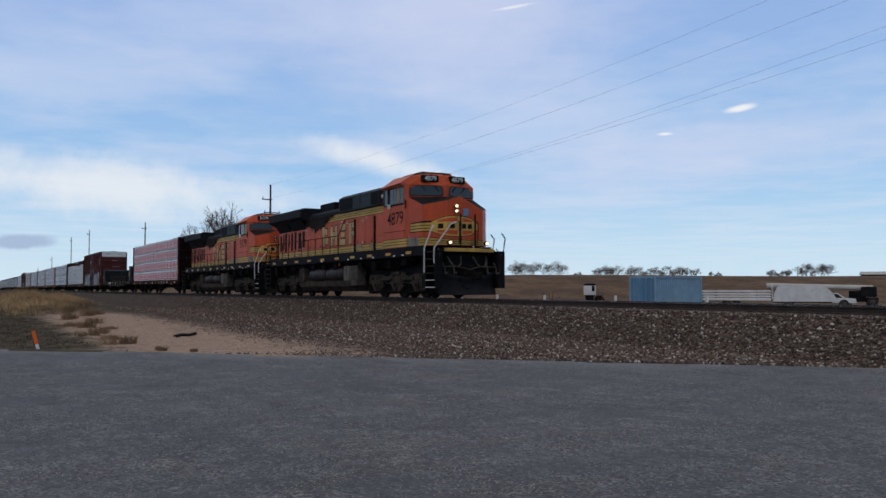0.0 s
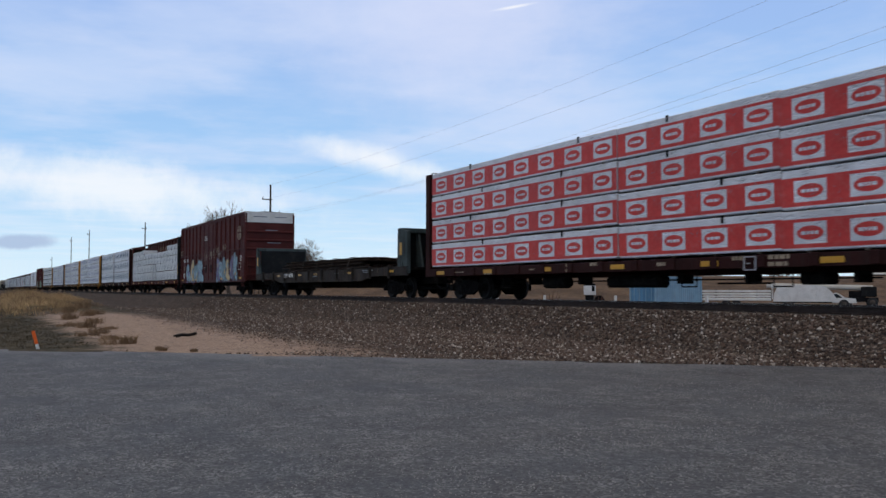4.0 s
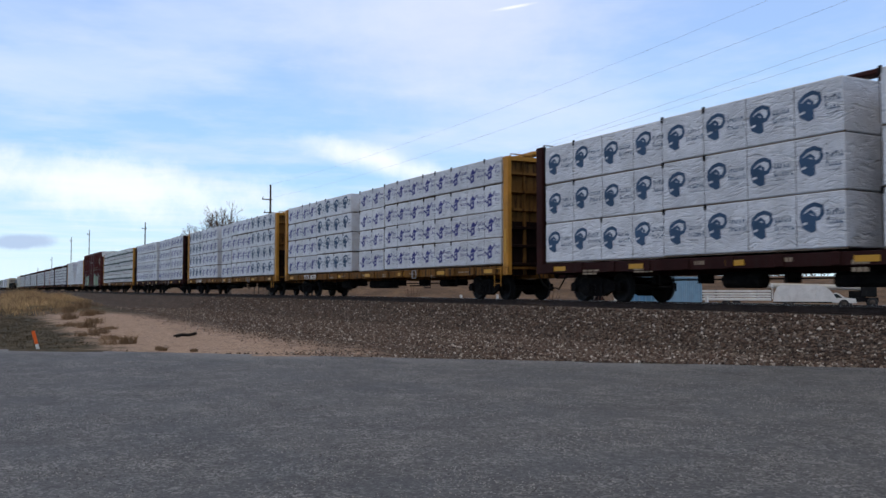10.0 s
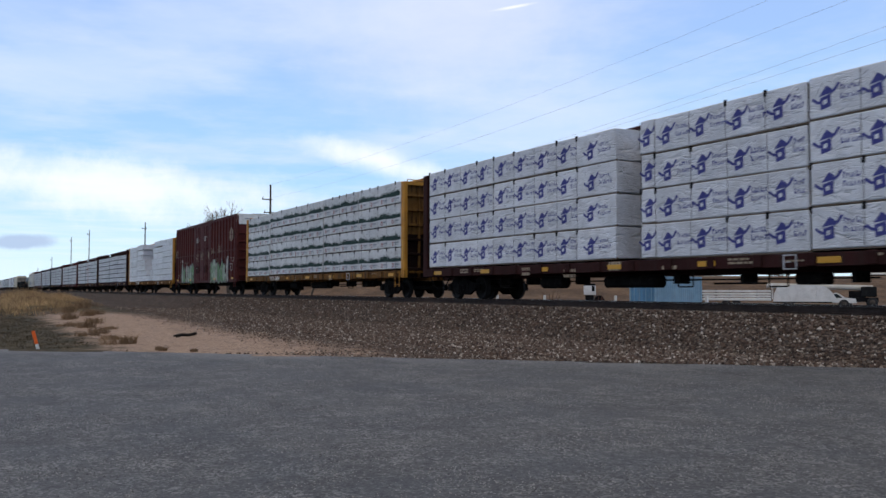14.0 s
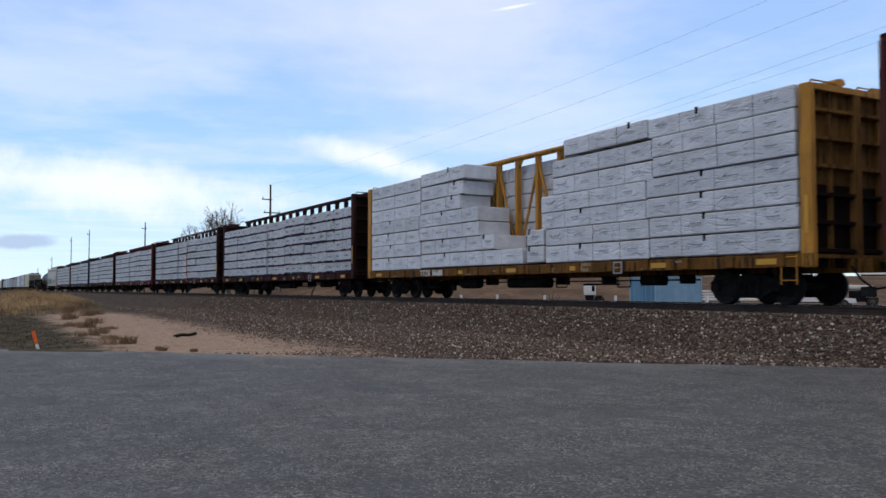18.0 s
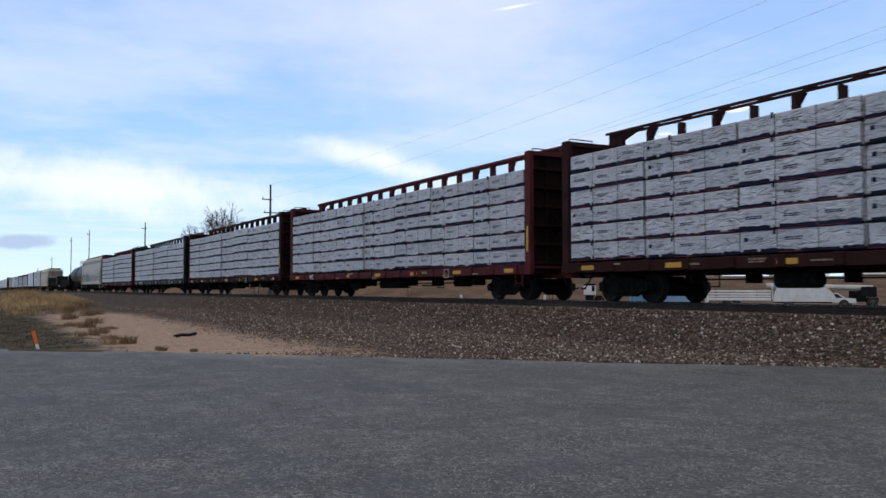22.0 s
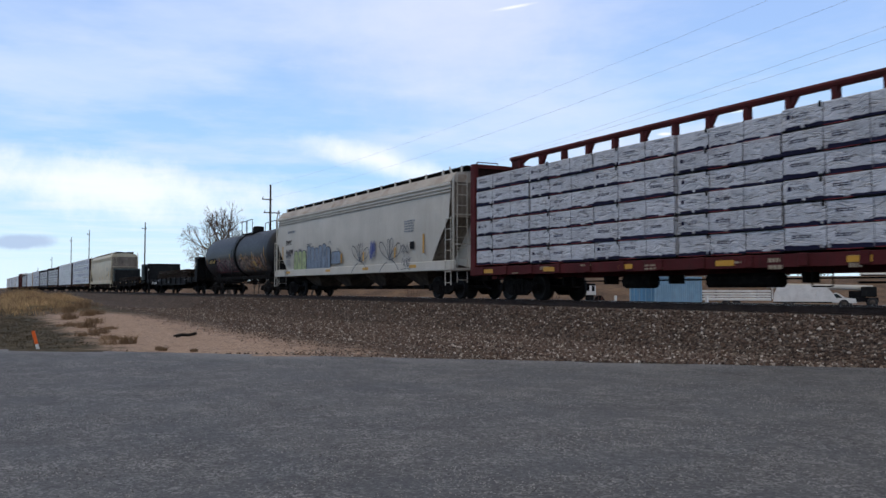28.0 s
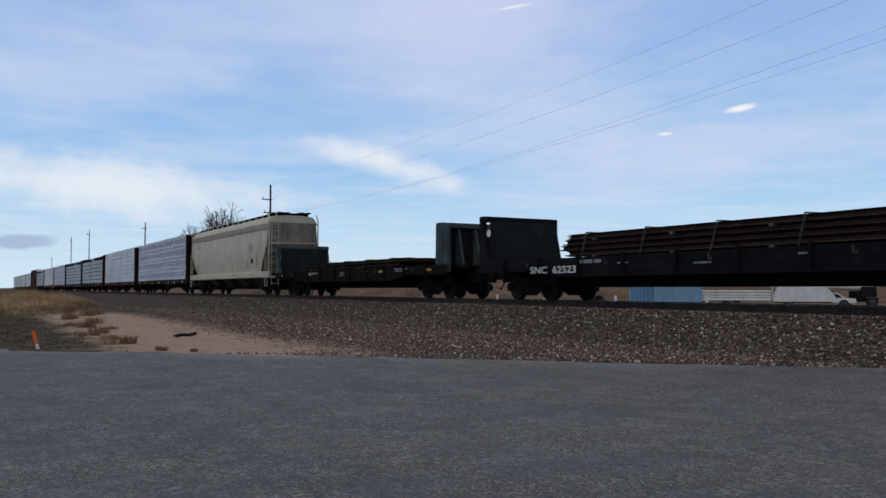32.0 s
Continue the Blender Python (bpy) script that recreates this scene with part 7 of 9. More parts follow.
        cu.matrix_basis = pose(8.664, s * 0.62 - 0.29, 4.75, 90, 0, 90)
    part("grab_iron", MB().path([(8.45, -0.5, 4.97), (8.45, -0.5, 5.1), (8.45, 0.1, 5.12), (8.45, 0.1, 5.0)], 0.018, 5), BLACK, car)
    for a, b in ((6.22, 6.57), (6.75, 7.12), (7.16, 7.38), (7.72, 8.03)):
        part("side_window", MB().cbox(a, b, -cw - 0.012, -cw + 0.02, 3.86, 4.50, 0.01), GLASS, cabp, "sliding cab window")
    part("window_screen", MB().cbox(7.42, 7.68, -cw - 0.03, -cw, 3.9, 4.5, 0.01), CREAM_DULL, cabp, "tan roller blind")
    for a, b, c, d in ((6.68, 8.08, 4.50, 4.54), (6.68, 8.08, 3.80, 3.86), (6.68, 6.74, 3.86, 4.50), (8.03, 8.08, 3.86, 4.50), (7.68, 7.72, 3.86, 4.5), (6.18, 6.61, 4.50, 4.53), (6.18, 6.61, 3.82, 3.86), (6.18, 6.22, 3.86, 4.5), (6.57, 6.61, 3.86, 4.5)):
        part("window_frame", MB().box(a, b, -cw - 0.03, -cw - 0.005, c, d), CREAM_DULL if a > 7.6 else DECAL_BLACK, cabp)
    part("window_awning", MB().add([(6.2, -cw - 0.02, 4.56), (8.0, -cw - 0.02, 4.60), (8.05, -1.1, 5.0), (6.2, -1.1, 5.0), (6.2, -cw - 0.2, 4.58), (8.0, -cw - 0.16, 4.66), (8.05, -1.1, 5.05), (6.2, -1.1, 5.05)],
         [(4, 5, 6, 7), (0, 3, 2, 1), (0, 1, 5, 4), (2, 3, 7, 6), (0, 4, 7, 3), (1, 2, 6, 5)]), ORANGE_FADE, cabp, "faded sheet-metal awning")
    part("roof_unit", MB().cbox(6.3, 8.0, -0.7, 0.7, 5.06, 5.2, 0.03), GRIME_PALE, car, "grey roof unit")
    part("mirror", MB().cbox(6.80, 6.92, -cw - 0.14, -cw - 0.04, 3.68, 3.88, 0.01), WHITE, cabp)
    part("grab_iron", MB().path([(8.3, -cw - 0.05, 3.95), (8.3, -cw - 0.05, 3.6)], 0.03, 5), BLACK, cabp)
    lettering("road_number", number, 0.74, 6.5, -cw - 0.006, 3.02, DECAL_BLACK, car, 1.04, 0.003)
    part("yellow_band", MB().box(6.1, 8.4, -cw - 0.006, -cw + 0.01, 2.08, 2.40), YELLOW_BAND, cabp)
    for zz in (2.18, 2.29, 2.41):
        part("pinstripe", MB().box(6.1, 8.4, -cw - 0.01, -cw + 0.01, zz - 0.012, zz + 0.012), DECAL_BLACK, cabp)
    # nose: side, slanting facet, front with the door; black anti-glare top
    rim = [(8.42, -1.53, 4.06), (9.5, -1.45, 3.66), (10.30, -0.78, 3.80), (10.37, -0.25, 3.98), (10.33, 0.79, 3.47), (9.5, 1.45, 3.6), (8.42, 1.53, 4.06)]
    nm = MB()
    top = (8.86, 0.0, 4.10)
    for i in range(6):
        p, q = rim[i], rim[i + 1]
        nm.add([(p[0], p[1], 2.06), (q[0], q[1], 2.06), q, p], [(0, 1, 2, 3)], 0)
        nm.add([p, q, top], [(0, 1, 2)], 1)
    nose = part("nose", nm, [ORANGE, ROOF_DARK], car, "faceted orange nose with a black top")
    sp = lambda u: (9.5 + 0.80 * u, -1.45 + 0.67 * u)
    c1, c2, c3, c4 = (10.30, -0.78), (10.37, -0.25), (10.35, 0.25), (10.337, 0.55)
    em = MB()
    wall_strip(em, [(8.55, -1.52), (9.5, -1.45), sp(0.35)], (2.60, 2.60, 2.60), (2.98, 3.02, 3.02), 0.006, 1)
    for k in range(3):
        wall_strip(em, [(8.6, -1.517), (9.5, -1.45), sp(0.35)], [2.635 + k * 0.115] * 3, [2.72 + k * 0.115] * 3, 0.010, 0)
    q = [sp(0.35), sp(0.5), sp(0.75), c1, c2, c3, c4]
    lens = (0.20, 0.26, 0.34, 0.40, 0.42, 0.34, 0.12)
    wall_strip(em, q, [2.80 - h for h in lens], [2.80 + h for h in lens], 0.007, 1)
    wall_strip(em, q, [2.825 - h for h in lens], [2.775 + h for h in lens], 0.010, 0)
    wall_strip(em, [sp(0.6), c1, (10.36, -0.35)], [2.97, 2.97, 2.97], [3.02, 3.11, 3.15], 0.013, 2)
    wall_strip(em, [sp(0.6), c1, (10.36, -0.35)], [2.58, 2.5, 2.46], [2.64, 2.64, 2.64], 0.013, 2)
    wall_strip(em, [(10.37, -0.15), (10.35, 0.3)], [2.97, 2.97], [3.13, 3.05], 0.013, 2)
    wall_strip(em, [(10.37, -0.15), (10.35, 0.3)], [2.46, 2.55], [2.64, 2.64], 0.013, 2)
    for p, r in ((sp(0.62), sp(0.84)), ((10.315, -0.7), (10.34, -0.48)), ((10.372, -0.18), (10.362, 0.02)), ((10.358, 0.08), (10.35, 0.28))):
        wall_strip(em, [p, r], [2.71, 2.71], [2.90, 2.90], 0.013, 1)
    part("nose_emblem", em, [YELLOW_BAND, DECAL_BLACK, ORANGE], nose, "yellow winged emblem with dark bars")
    foot = [(9.2, -1.475), (9.5, -1.45), c1, c2, (10.33, 0.78)]
    lb = MB()
    wall_strip(lb, foot, [2.07] * 5, [2.40, 2.40, 2.32, 2.28, 2.28], 0.006, 0)
    part("yellow_band", lb, YELLOW_BAND, nose)
    for k in range(3):
        sb = MB()
        zl = [2.16 + k * 0.11, 2.16 + k * 0.11, 2.12 + k * 0.085, 2.11 + k * 0.07, 2.11 + k * 0.07]
        wall_strip(sb, foot, zl, [z + 0.025 for z in zl], 0.010, 0)
        part("pinstripe", sb, DECAL_BLACK, nose)
    wp = MB()
    wall_strip(wp, [(8.44, -1.53), (9.2, -1.475)], [2.07, 2.07], [2.38, 2.38], 0.014)
    wall_strip(wp, [(8.44, -1.53), (8.56, -1.52)], [2.38, 2.38], [2.5, 2.44], 0.014)
    part("data_plate", wp, PLATE_GREY, nose, "bare grey primer patch")
    for y in (-0.24, 0.42):
        part("door_edge", MB().box(10.36, 10.40, y - 0.025, y + 0.025, 2.06, 3.3), DECAL_BLACK, nose)
    part("door_window", MB().cbox(10.36, 10.385, -0.12, 0.12, 3.2, 3.5, 0.01), GLASS_BLUE, nose, "small blue-grey door window")
    for y in (-0.34, 0.5):
        part("front_grab", MB().path([(10.42, y, 2.1), (10.46, y, 2.2), (10.46, y, 2.95), (10.40, y, 3.0)], 0.02, 5), BLACK, nose)
    # lights
    for (x, y), z, r in (((10.36, -0.42), 3.58, 0.058), ((10.36, -0.42), 3.38, 0.058), ((10.62, -0.84), 2.14, 0.06), ((10.62, 0.80), 2.14, 0.06)):
        lm = MB().tube((x - 0.12, y, z), (x + 0.06, y - 0.02, z), r + 0.025, 14)
        h = part("headlight", lm, BLACK, car)
        part("lens", MB().tube((x + 0.06, y - 0.02, z), (x + 0.075, y - 0.025, z), r, 14), LAMP if lit else LENS_OFF, h, "lit warm white lamp" if lit else "unlit glass lens")
    # platform, pilot, plough, steps
    part("front_platform", MB().cbox(9.9, 10.62, -w + 0.35, w - 0.35, 1.84, 1.90, 0.02), BLACK, car, "black front platform")
    part("platform_edge", MB().cbox(10.60, 10.66, -1.1, 1.1, 1.80, 1.94, 0.01), YELLOW_BAND, car, "worn yellow platform edge")
    part("pilot", MB().prism([(-1.05, 1.84), (1.05, 1.84), (0.95, 0.9), (-0.95, 0.9)], "x", 10.05, 10.25), BLACK, car)
    pl = MB()
    cols, rows = 12, 5
    for back in (0.0, -0.05):
        for j in range(rows + 1):
            v = j / rows
            for i in range(cols + 1):
                u = -1 + 2 * i / cols
                zt = 0.80 + 0.34 * abs(u) ** 1.6
                pl.v.append((10.95 - 0.42 * abs(u) ** 1.2 - 0.16 * math.sin(math.pi * v) - 0.04 * v + back, u * (1.28 + 0.17 * v), 0.14 + (zt - 0.14) * v))
    m = (cols + 1) * (rows + 1)
    for j in range(rows):
        for i in range(cols):
            a = j * (cols + 1) + i
            pl.face((a, a + 1, a + cols + 2, a + cols + 1), 0, True)
            pl.face((m + a, m + a + cols + 1, m + a + cols + 2, m + a + 1), 0, True)
    for i in range(cols):
        a = rows * (cols + 1) + i
        pl.face((a, a + 1, m + a + 1, m + a))
    part("snow_plough", pl, ROOF_DARK, car, "black curved wedge plough")
    part("uncoupling_lever", MB().path([(10.62, -1.5, 0.95), (10.62, -1.42, 1.22), (10.62, -0.5, 1.24), (10.66, 0.0, 1.12), (10.62, 0.5, 1.24), (10.62, 1.42, 1.22), (10.62, 1.5, 0.95)], 0.02, 5), GRIME_PALE, car, "bent uncoupling lever")
    for y in (-0.55, 0.6):
        part("cable_loop", MB().path([(10.4, y - 0.3, 1.62), (10.6, y - 0.2, 1.3), (10.68, y, 1.2), (10.6, y + 0.2, 1.34), (10.4, y + 0.3, 1.64)], 0.032, 6), GRIME_PALE, car, "looped jumper cable")
    part("drawbar_housing", MB().cbox(10.1, 10.45, -0.4, 0.4, 0.72, 1.32, 0.04), GRIME, car)
    for y in (-1.3, 1.3):
        part("end_grab", MB().path([(10.55, y, 1.15), (10.72, y * 1.05, 1.3), (10.74, y * 1.05, 1.75), (10.5, y, 1.95)], 0.02, 5), GRIME_PALE, car)
    for y in (-1.15, -0.75, 0.75, 1.15):
        part("air_hose", MB().path([(10.55, y, 1.4), (10.68, y + 0.03, 1.2), (10.7, y + 0.05, 0.95), (10.78, y + 0.12, 1.0)], 0.03, 6), GRIME_PALE, car)
    for s in (1, -1):
        for side in (-1, 1):
            xx = 9.95 if s > 0 else -10.1
            y1, y2 = sorted((side * (w + 0.0), side * (w - 0.3)))
            sw = part("step_well", MB().box(xx - 0.3, xx, y1, y2, 0.4, 1.84).box(xx + 0.72, xx + 0.80, y1, y2, 0.4, 1.84).box(xx, xx + 0.72, side * (w - 0.3) - 0.02, side * (w - 0.3) + 0.02, 0.4, 1.84), BLACK, car, "black boarding step well")
            for i in range(6):
                z = 0.42 + i * 0.27
                tr = part("tread", MB().box(xx, xx + 0.72, y1, y2, z, z + 0.02), GRIME, sw)
                part("tread_edge", MB().box(xx, xx + 0.72, side * (w + 0.005) - 0.008, side * (w + 0.005) + 0.008, z, z + 0.025), WHITE if s > 0 and side < 0 and i < 2 else GRIME_PALE, sw)
            y = side * (w + 0.01)
            for q, d in ((xx - 0.1, 0.5), (xx + 0.7, 0.7)):
                hr = MB().path([(q, y, 1.0), (q, y, 1.9), (q + 0.12, y, 2.35), (q + 0.1, y * 0.9, 2.55)], 0.022, 6) if s > 0 and side > 0 else MB().path([(q, y, 1.0 if q < xx else 1.35), (q, y, 1.92), (q + d * 0.6, y * (0.86 if q < xx else 0.68), 2.82), (q + d * 0.6 + 0.04, y * (0.84 if q < xx else 0.55), 2.74 if q < xx else 2.9)] if s > 0 else
                        [(q, y, 0.75), (q, y, 2.0), (q + 0.4, y, 2.9)], 0.025, 6)
                part("handrail", hr, WHITE if s > 0 and side < 0 else BLACK, car, "bent pipe handrail")
    # side railings along the hood
    for y in (-w + 0.05, w - 0.05):
        rl = MB()
        rl.tube((-9.4, y, 2.9), (0.9, y, 2.9), 0.022, 6)
        rl.path([(0.9, y, 2.9), (1.75, y, 3.62), (2.9, y, 3.62)], 0.022, 6)
        for i in range(11):
            x = -9.4 + i * 1.03
            rl.tube((x, y, dz), (x, y, 2.9), 0.02, 6)
        part("handrail", rl, BLACK, car)
    er = MB().path([(-9.95, -w + 0.1, dz), (-9.95, -w + 0.1, 2.95), (-9.95, w - 0.1, 2.95), (-9.95, w - 0.1, dz)], 0.02, 6)
    part("handrail", er, BLACK, car)
    # fuel tank and air reservoirs
    ft = MB().prism([(-0.95, 1.45), (-0.95, 0.85), (-1.42, 0.74), (-1.40, 0.50), (-1.1, 0.26), (1.1, 0.26), (1.40, 0.50), (1.42, 0.74), (0.95, 0.85), (0.95, 1.45)], "x", -4.6, 2.6)
    part("fuel_tank", ft, FRAME_DUST, car, "dusty grey fuel tank")
    for x in (-3.1, -0.75):
        rs = part("air_reservoir", MB().lathe([(x, 0.02), (x + 0.02, 0.24), (x + 0.1, 0.30), (x + 2.0, 0.30), (x + 2.08, 0.24), (x + 2.1, 0.02)][::-1], "x", (0, -1.2, 1.08), 16), RES_BROWN, car, "dark brown air reservoir")
        for q in (x + 0.35, x + 1.75):
            part("band", MB().lathe([(q, 0.302), (q, 0.312), (q + 0.06, 0.312), (q + 0.06, 0.302)][::-1], "x", (0, -1.2, 1.08), 16), GRIME_PALE, rs)
    part("battery_box", MB().cbox(1.5, 2.3, -1.46, -1.0, 0.74, 1.44, 0.03), BOX_PALE, car, "pale dusty equipment box")
    part("battery_box", MB().cbox(2.34, 3.1, -1.46, -1.0, 0.52, 1.44, 0.03), GRIME_PALE, car, "pale dusty equipment box")
    part("battery_box", MB().cbox(-4.65, -3.9, -1.46, -1.0, 0.74, 1.44, 0.03), FRAME_DUST, car)
    pp = MB()
    for i in range(6):
        pp.tube((-9 + i * 0.3, -1.35 + 0.05 * i, 1.62 - 0.07 * i), (9 - i * 0.4, -1.35 + 0.05 * i, 1.62 - 0.07 * i), 0.028, 5)
    for i in range(12):
        pp.box(-8.9 + i * 1.5, -8.5 + i * 1.5, -1.42, -1.0, 1.15 + 0.1 * (i % 3), 1.6)
    part("piping", pp, GRIME, car)
    for s in (1, -1):
        bk = MB()
        for x in (-2.9, -0.98, 0.98, 2.9):
            bk.cbox(s * 6.55 + x - 0.34, s * 6.55 + x + 0.34, -0.98, -0.7, 0.16, 0.62, 0.05).tube((s * 6.55 + x, -1.0, 0.2), (s * 6.55 + x, -1.0, 0.9), 0.06, 6)
        bk.tube((s * 6.55 - 2.9, -0.98, 0.24), (s * 6.55 + 2.9, -0.98, 0.24), 0.045, 6)
        part("brake_rigging", bk, GRIME, car, "dark brake shoes and rods")
    part("valve", MB().tube((0.9, -1.46, 1.52), (0.9, -1.40, 1.52), 0.07, 10), PRINT_RED, car, "small red valve")
    for s in (1, -1):
        t = part("truck", shared("loco_bolster", lambda: MB().box(-2.6, 2.6, -0.8, 0.8, 0.55, 1.1).tube((0, 0, 0.9), (0, 0, 1.3), 0.4, 14).mesh("truck", [GRIME])), None, car,
                 "three-axle locomotive truck", at=pose(s * 6.55, 0, 0))
        for side in (-1, 1):
            part("side_frame", shared("loco_side", loco_frame_mesh), None, t, "dusty cast side frame", at=pose(0, side * 1.05, 0, 0, 0, 0 if side < 0 else 180))
        for k in (-1, 0, 1):
            wsl = part("wheelset", shared(("wheels", 0.53), lambda: wheelset_mesh(0.53)), None, t, at=pose(k * 1.96, 0, 0.53))
            AXLES.append((wsl, 0.53, back - s * 6.55 - k * 1.96, (k * 1.96, 0, 0.53)))
        coupler(car, 10.45 if s > 0 else -9.75, s)
    return car


locomotive("4879", 27.8, 50.1, True)
locomotive("5179", 50.1, 72.4, False)


def with_gap(a, b, half):
    """Every row filled from end to end but for one gap."""
    return lambda j: [(-half + 0.4, a), (b, half - 0.4)]


def broken_rows(j):
    """Rows of the car that has lost packs in the middle, from the deck up."""
    left = (0.82, -0.86, -1.92, -1.92, -3.18, -3.04, -2.78)[j]
    right = (1.07, 1.07, 1.77, 1.77, 2.36, 2.36, 2.95)[j]
    return [(-11.0, left - 0.17), (right - 0.17, 11.0)]


def cascade_rows(j):
    return ([(-11.0, 1.14), (1.64, 11.0)], [(-11.0, 1.14), (1.64, 11.0)], [(-11.0, 6.1), (6.2, 11.0)], [(-11.0, 6.1), (6.2, 11.0)], [(-11.0, -4.4), (6.7, 11.0)])[j]


centre_beam("centre-beam car stacked with red and white wrapped lumber", 73.2, 95.5, MAROON, [0.885] * 4, 4.8, ["red"], "low")
bulk_flat("grey-green bulkhead flatcar loaded with steel stock", 97.1, 117.6, FLAT_RUST, FLAT_GREEN, [(-5.1, 5.2, 1.82, 0)], 5, text="CW  6098", text_at=5.6)
box_car("tall red-brown boxcar with pale blue graffiti", 119.85, 138.3, [G_BLUE, G_TAN, G_TEAL, G_BLUE, G_VIOLET], (-1.62, 1.95), 11, leaves=1, number="760 905",
        spots=[(-7.0, -1.75, 0.92, 2.55, 4), (2.2, 7.5, 0.95, 2.75, 6)])
centre_beam("dark red centre-beam car with a solid panel and grey-wrapped lumber", 139.8, 162.6, RUST_RED, [0.80, 0.74, 0.56, 0.5, 0.42], 5.6, ["tree"], "plate", ends=ROOF_DARK, spans=cascade_rows)
FULL = [0.90] * 4
centre_beam("maroon centre-beam car with white lumber packs in three tiers", 164.25, 186.65, MAROON, [1.19, 1.19, 1.16], 5.2, ["ring_logo"], "low", spans=with_gap(-0.42, 0.32, 11.2))
centre_beam("yellow centre-beam car with white blue-printed lumber packs", 188.25, 210.75, CAR_YELLOW, FULL, 4.6, lambda j, x: "ring_logo" if -6.5 < x < -1.2 else "logo", "low", spans=with_gap(-1.92, -0.94, 11.25), text=[(-0.71, "TTZX  85239")])
centre_beam("yellow centre-beam car with white blue-printed lumber packs", 212.25, 234.7, CAR_YELLOW, FULL, 4.6, lambda j, x: "logo" if -7.0 < x < 3.6 else "ring_logo", "low", spans=with_gap(-2.1, -0.8, 11.22), text=[(-0.72, "TTZX  85202")])
centre_beam("maroon centre-beam car with white blue-printed lumber packs", 236.3, 258.75, MAROON, FULL, 4.6, ["logo"], "low", spans=with_gap(0.1, 1.02, 11.22))
centre_beam("yellow centre-beam car with lumber packs printed with green treetops", 260.4, 282.85, CAR_YELLOW, [0.90] * 4, 4.6, ["forest"], "low", text=[(-0.55, "TTZX  86824")])
box_car("tall red-brown boxcar with green and white graffiti", 284.8, 303.2, [G_MINT, G_GREEN, G_DULL_WHITE, G_MINT, G_GREEN], (-2.42, 2.5), 21,
        spots=[(-7.0, -2.75, 0.9, 2.35, 6), (2.3, 7.4, 0.88, 2.45, 7)])
centre_beam("yellow centre-beam car with a gap in its white lumber load", 304.85, 327.65, CAR_YELLOW, [0.51] * 7, 4.6, ["plain"], "gap", spans=broken_rows, text=[(-0.55, "TTZX  86680")])
STUDS = dict(heights=[0.505] * 6, length=3.05, styles=["stud"], chord="posts")
for k, (a, b, steel, txt) in enumerate(((329.25, 352.1, MAROON, ""), (353.65, 376.45, MAROON, ""), (378.1, 400.95, FADED_RED, "WC"), (402.65, 425.45, MAROON, ""),
                                        (427.15, 450.5, DARK_BLUE, "NOKL   737"), (452.3, 475.45, FADED_RED, ""))):
    centre_beam(("dark blue" if steel is DARK_BLUE else "faded red" if steel is FADED_RED else "maroon") + " centre-beam car with pale banded stud packs", a, b, steel,
                text=[(-0.72, txt)] if txt else (), sill=steel, **(STUDS | dict(chord="lattice") if k == 1 else STUDS))
    if k == 1:
        part("tie_down_strap", MB().path([(2.2, -1.62, 1.0), (2.18, -1.64, 2.6), (2.22, -1.62, 4.14), (2.22, -0.2, 4.25)], 0.03, 4), STRAP_ORANGE, TRAIN[-1][0], "orange woven tie-down strap")
hopper("pale grey covered hopper with blue and green graffiti", 476.6, 497.2, HOPPER_GREY,
       [(-7.0, -5.15, 1.1, 2.4, [G_LIME, G_LIME], 3), (-5.0, -1.75, 1.1, 2.6, [G_STEEL, G_STEEL], 6), (-1.55, -0.5, 1.55, 2.2, [G_STEEL, G_STEEL], 1)], 31,
       text=[("SHPX", -8.38, 2.76, 0.38, MARK_GREY), ("464398", -8.36, 2.24, 0.39, MARK_GREY)])
tank_car("black tank car with a railed dome and faded graffiti", 498.2, 515.05)
bulk_flat("dark bulkhead flatcar stacked with rusty steel", 516.2, 537.0, BLACK, BLACK, [(-5.9, 6.4, 1.95, 0)], 6, text="SNC  62523", text_at=3.2, text_z=0.84, text_wide=1.6)
bulk_flat("low dark flatcar with framed bulkheads and rusty steel stock", 539.3, 559.3, GRIME, FLAT_GREEN, [(-6.3, 6.2, 1.62, 0)], 7)
hopper("pale tan covered hopper", 560.6, 580.4, HOPPER_TAN, [], 41)
front = 582.2
for k, (kind, steel) in enumerate((("logo", MAROON), ("plain", MAROON), ("stud", MAROON), ("stud", DARK_BLUE), ("logo", MAROON), ("plain", CAR_YELLOW), ("stud", MAROON))):
    if kind == "stud":
        centre_beam("maroon centre-beam car with pale banded stud packs", front, front + 22.2, steel, **STUDS)
    else:
        centre_beam("centre-beam car with white lumber packs", front, front + 22.2, steel, FULL, 4.6, [kind], chord="low")
    front += 24.2
box_car("red-brown boxcar far down the train", front, front + 18.2, [G_BLUE, G_TAN], (-2.4, 2.4), 51)
front += 20.4
for k in range(4):
    centre_beam("centre-beam car with white lumber packs", front, front + 22.2, (MAROON, CAR_YELLOW)[k % 2], FULL, 4.6, ["plain"], chord="low")
    front += 24.2


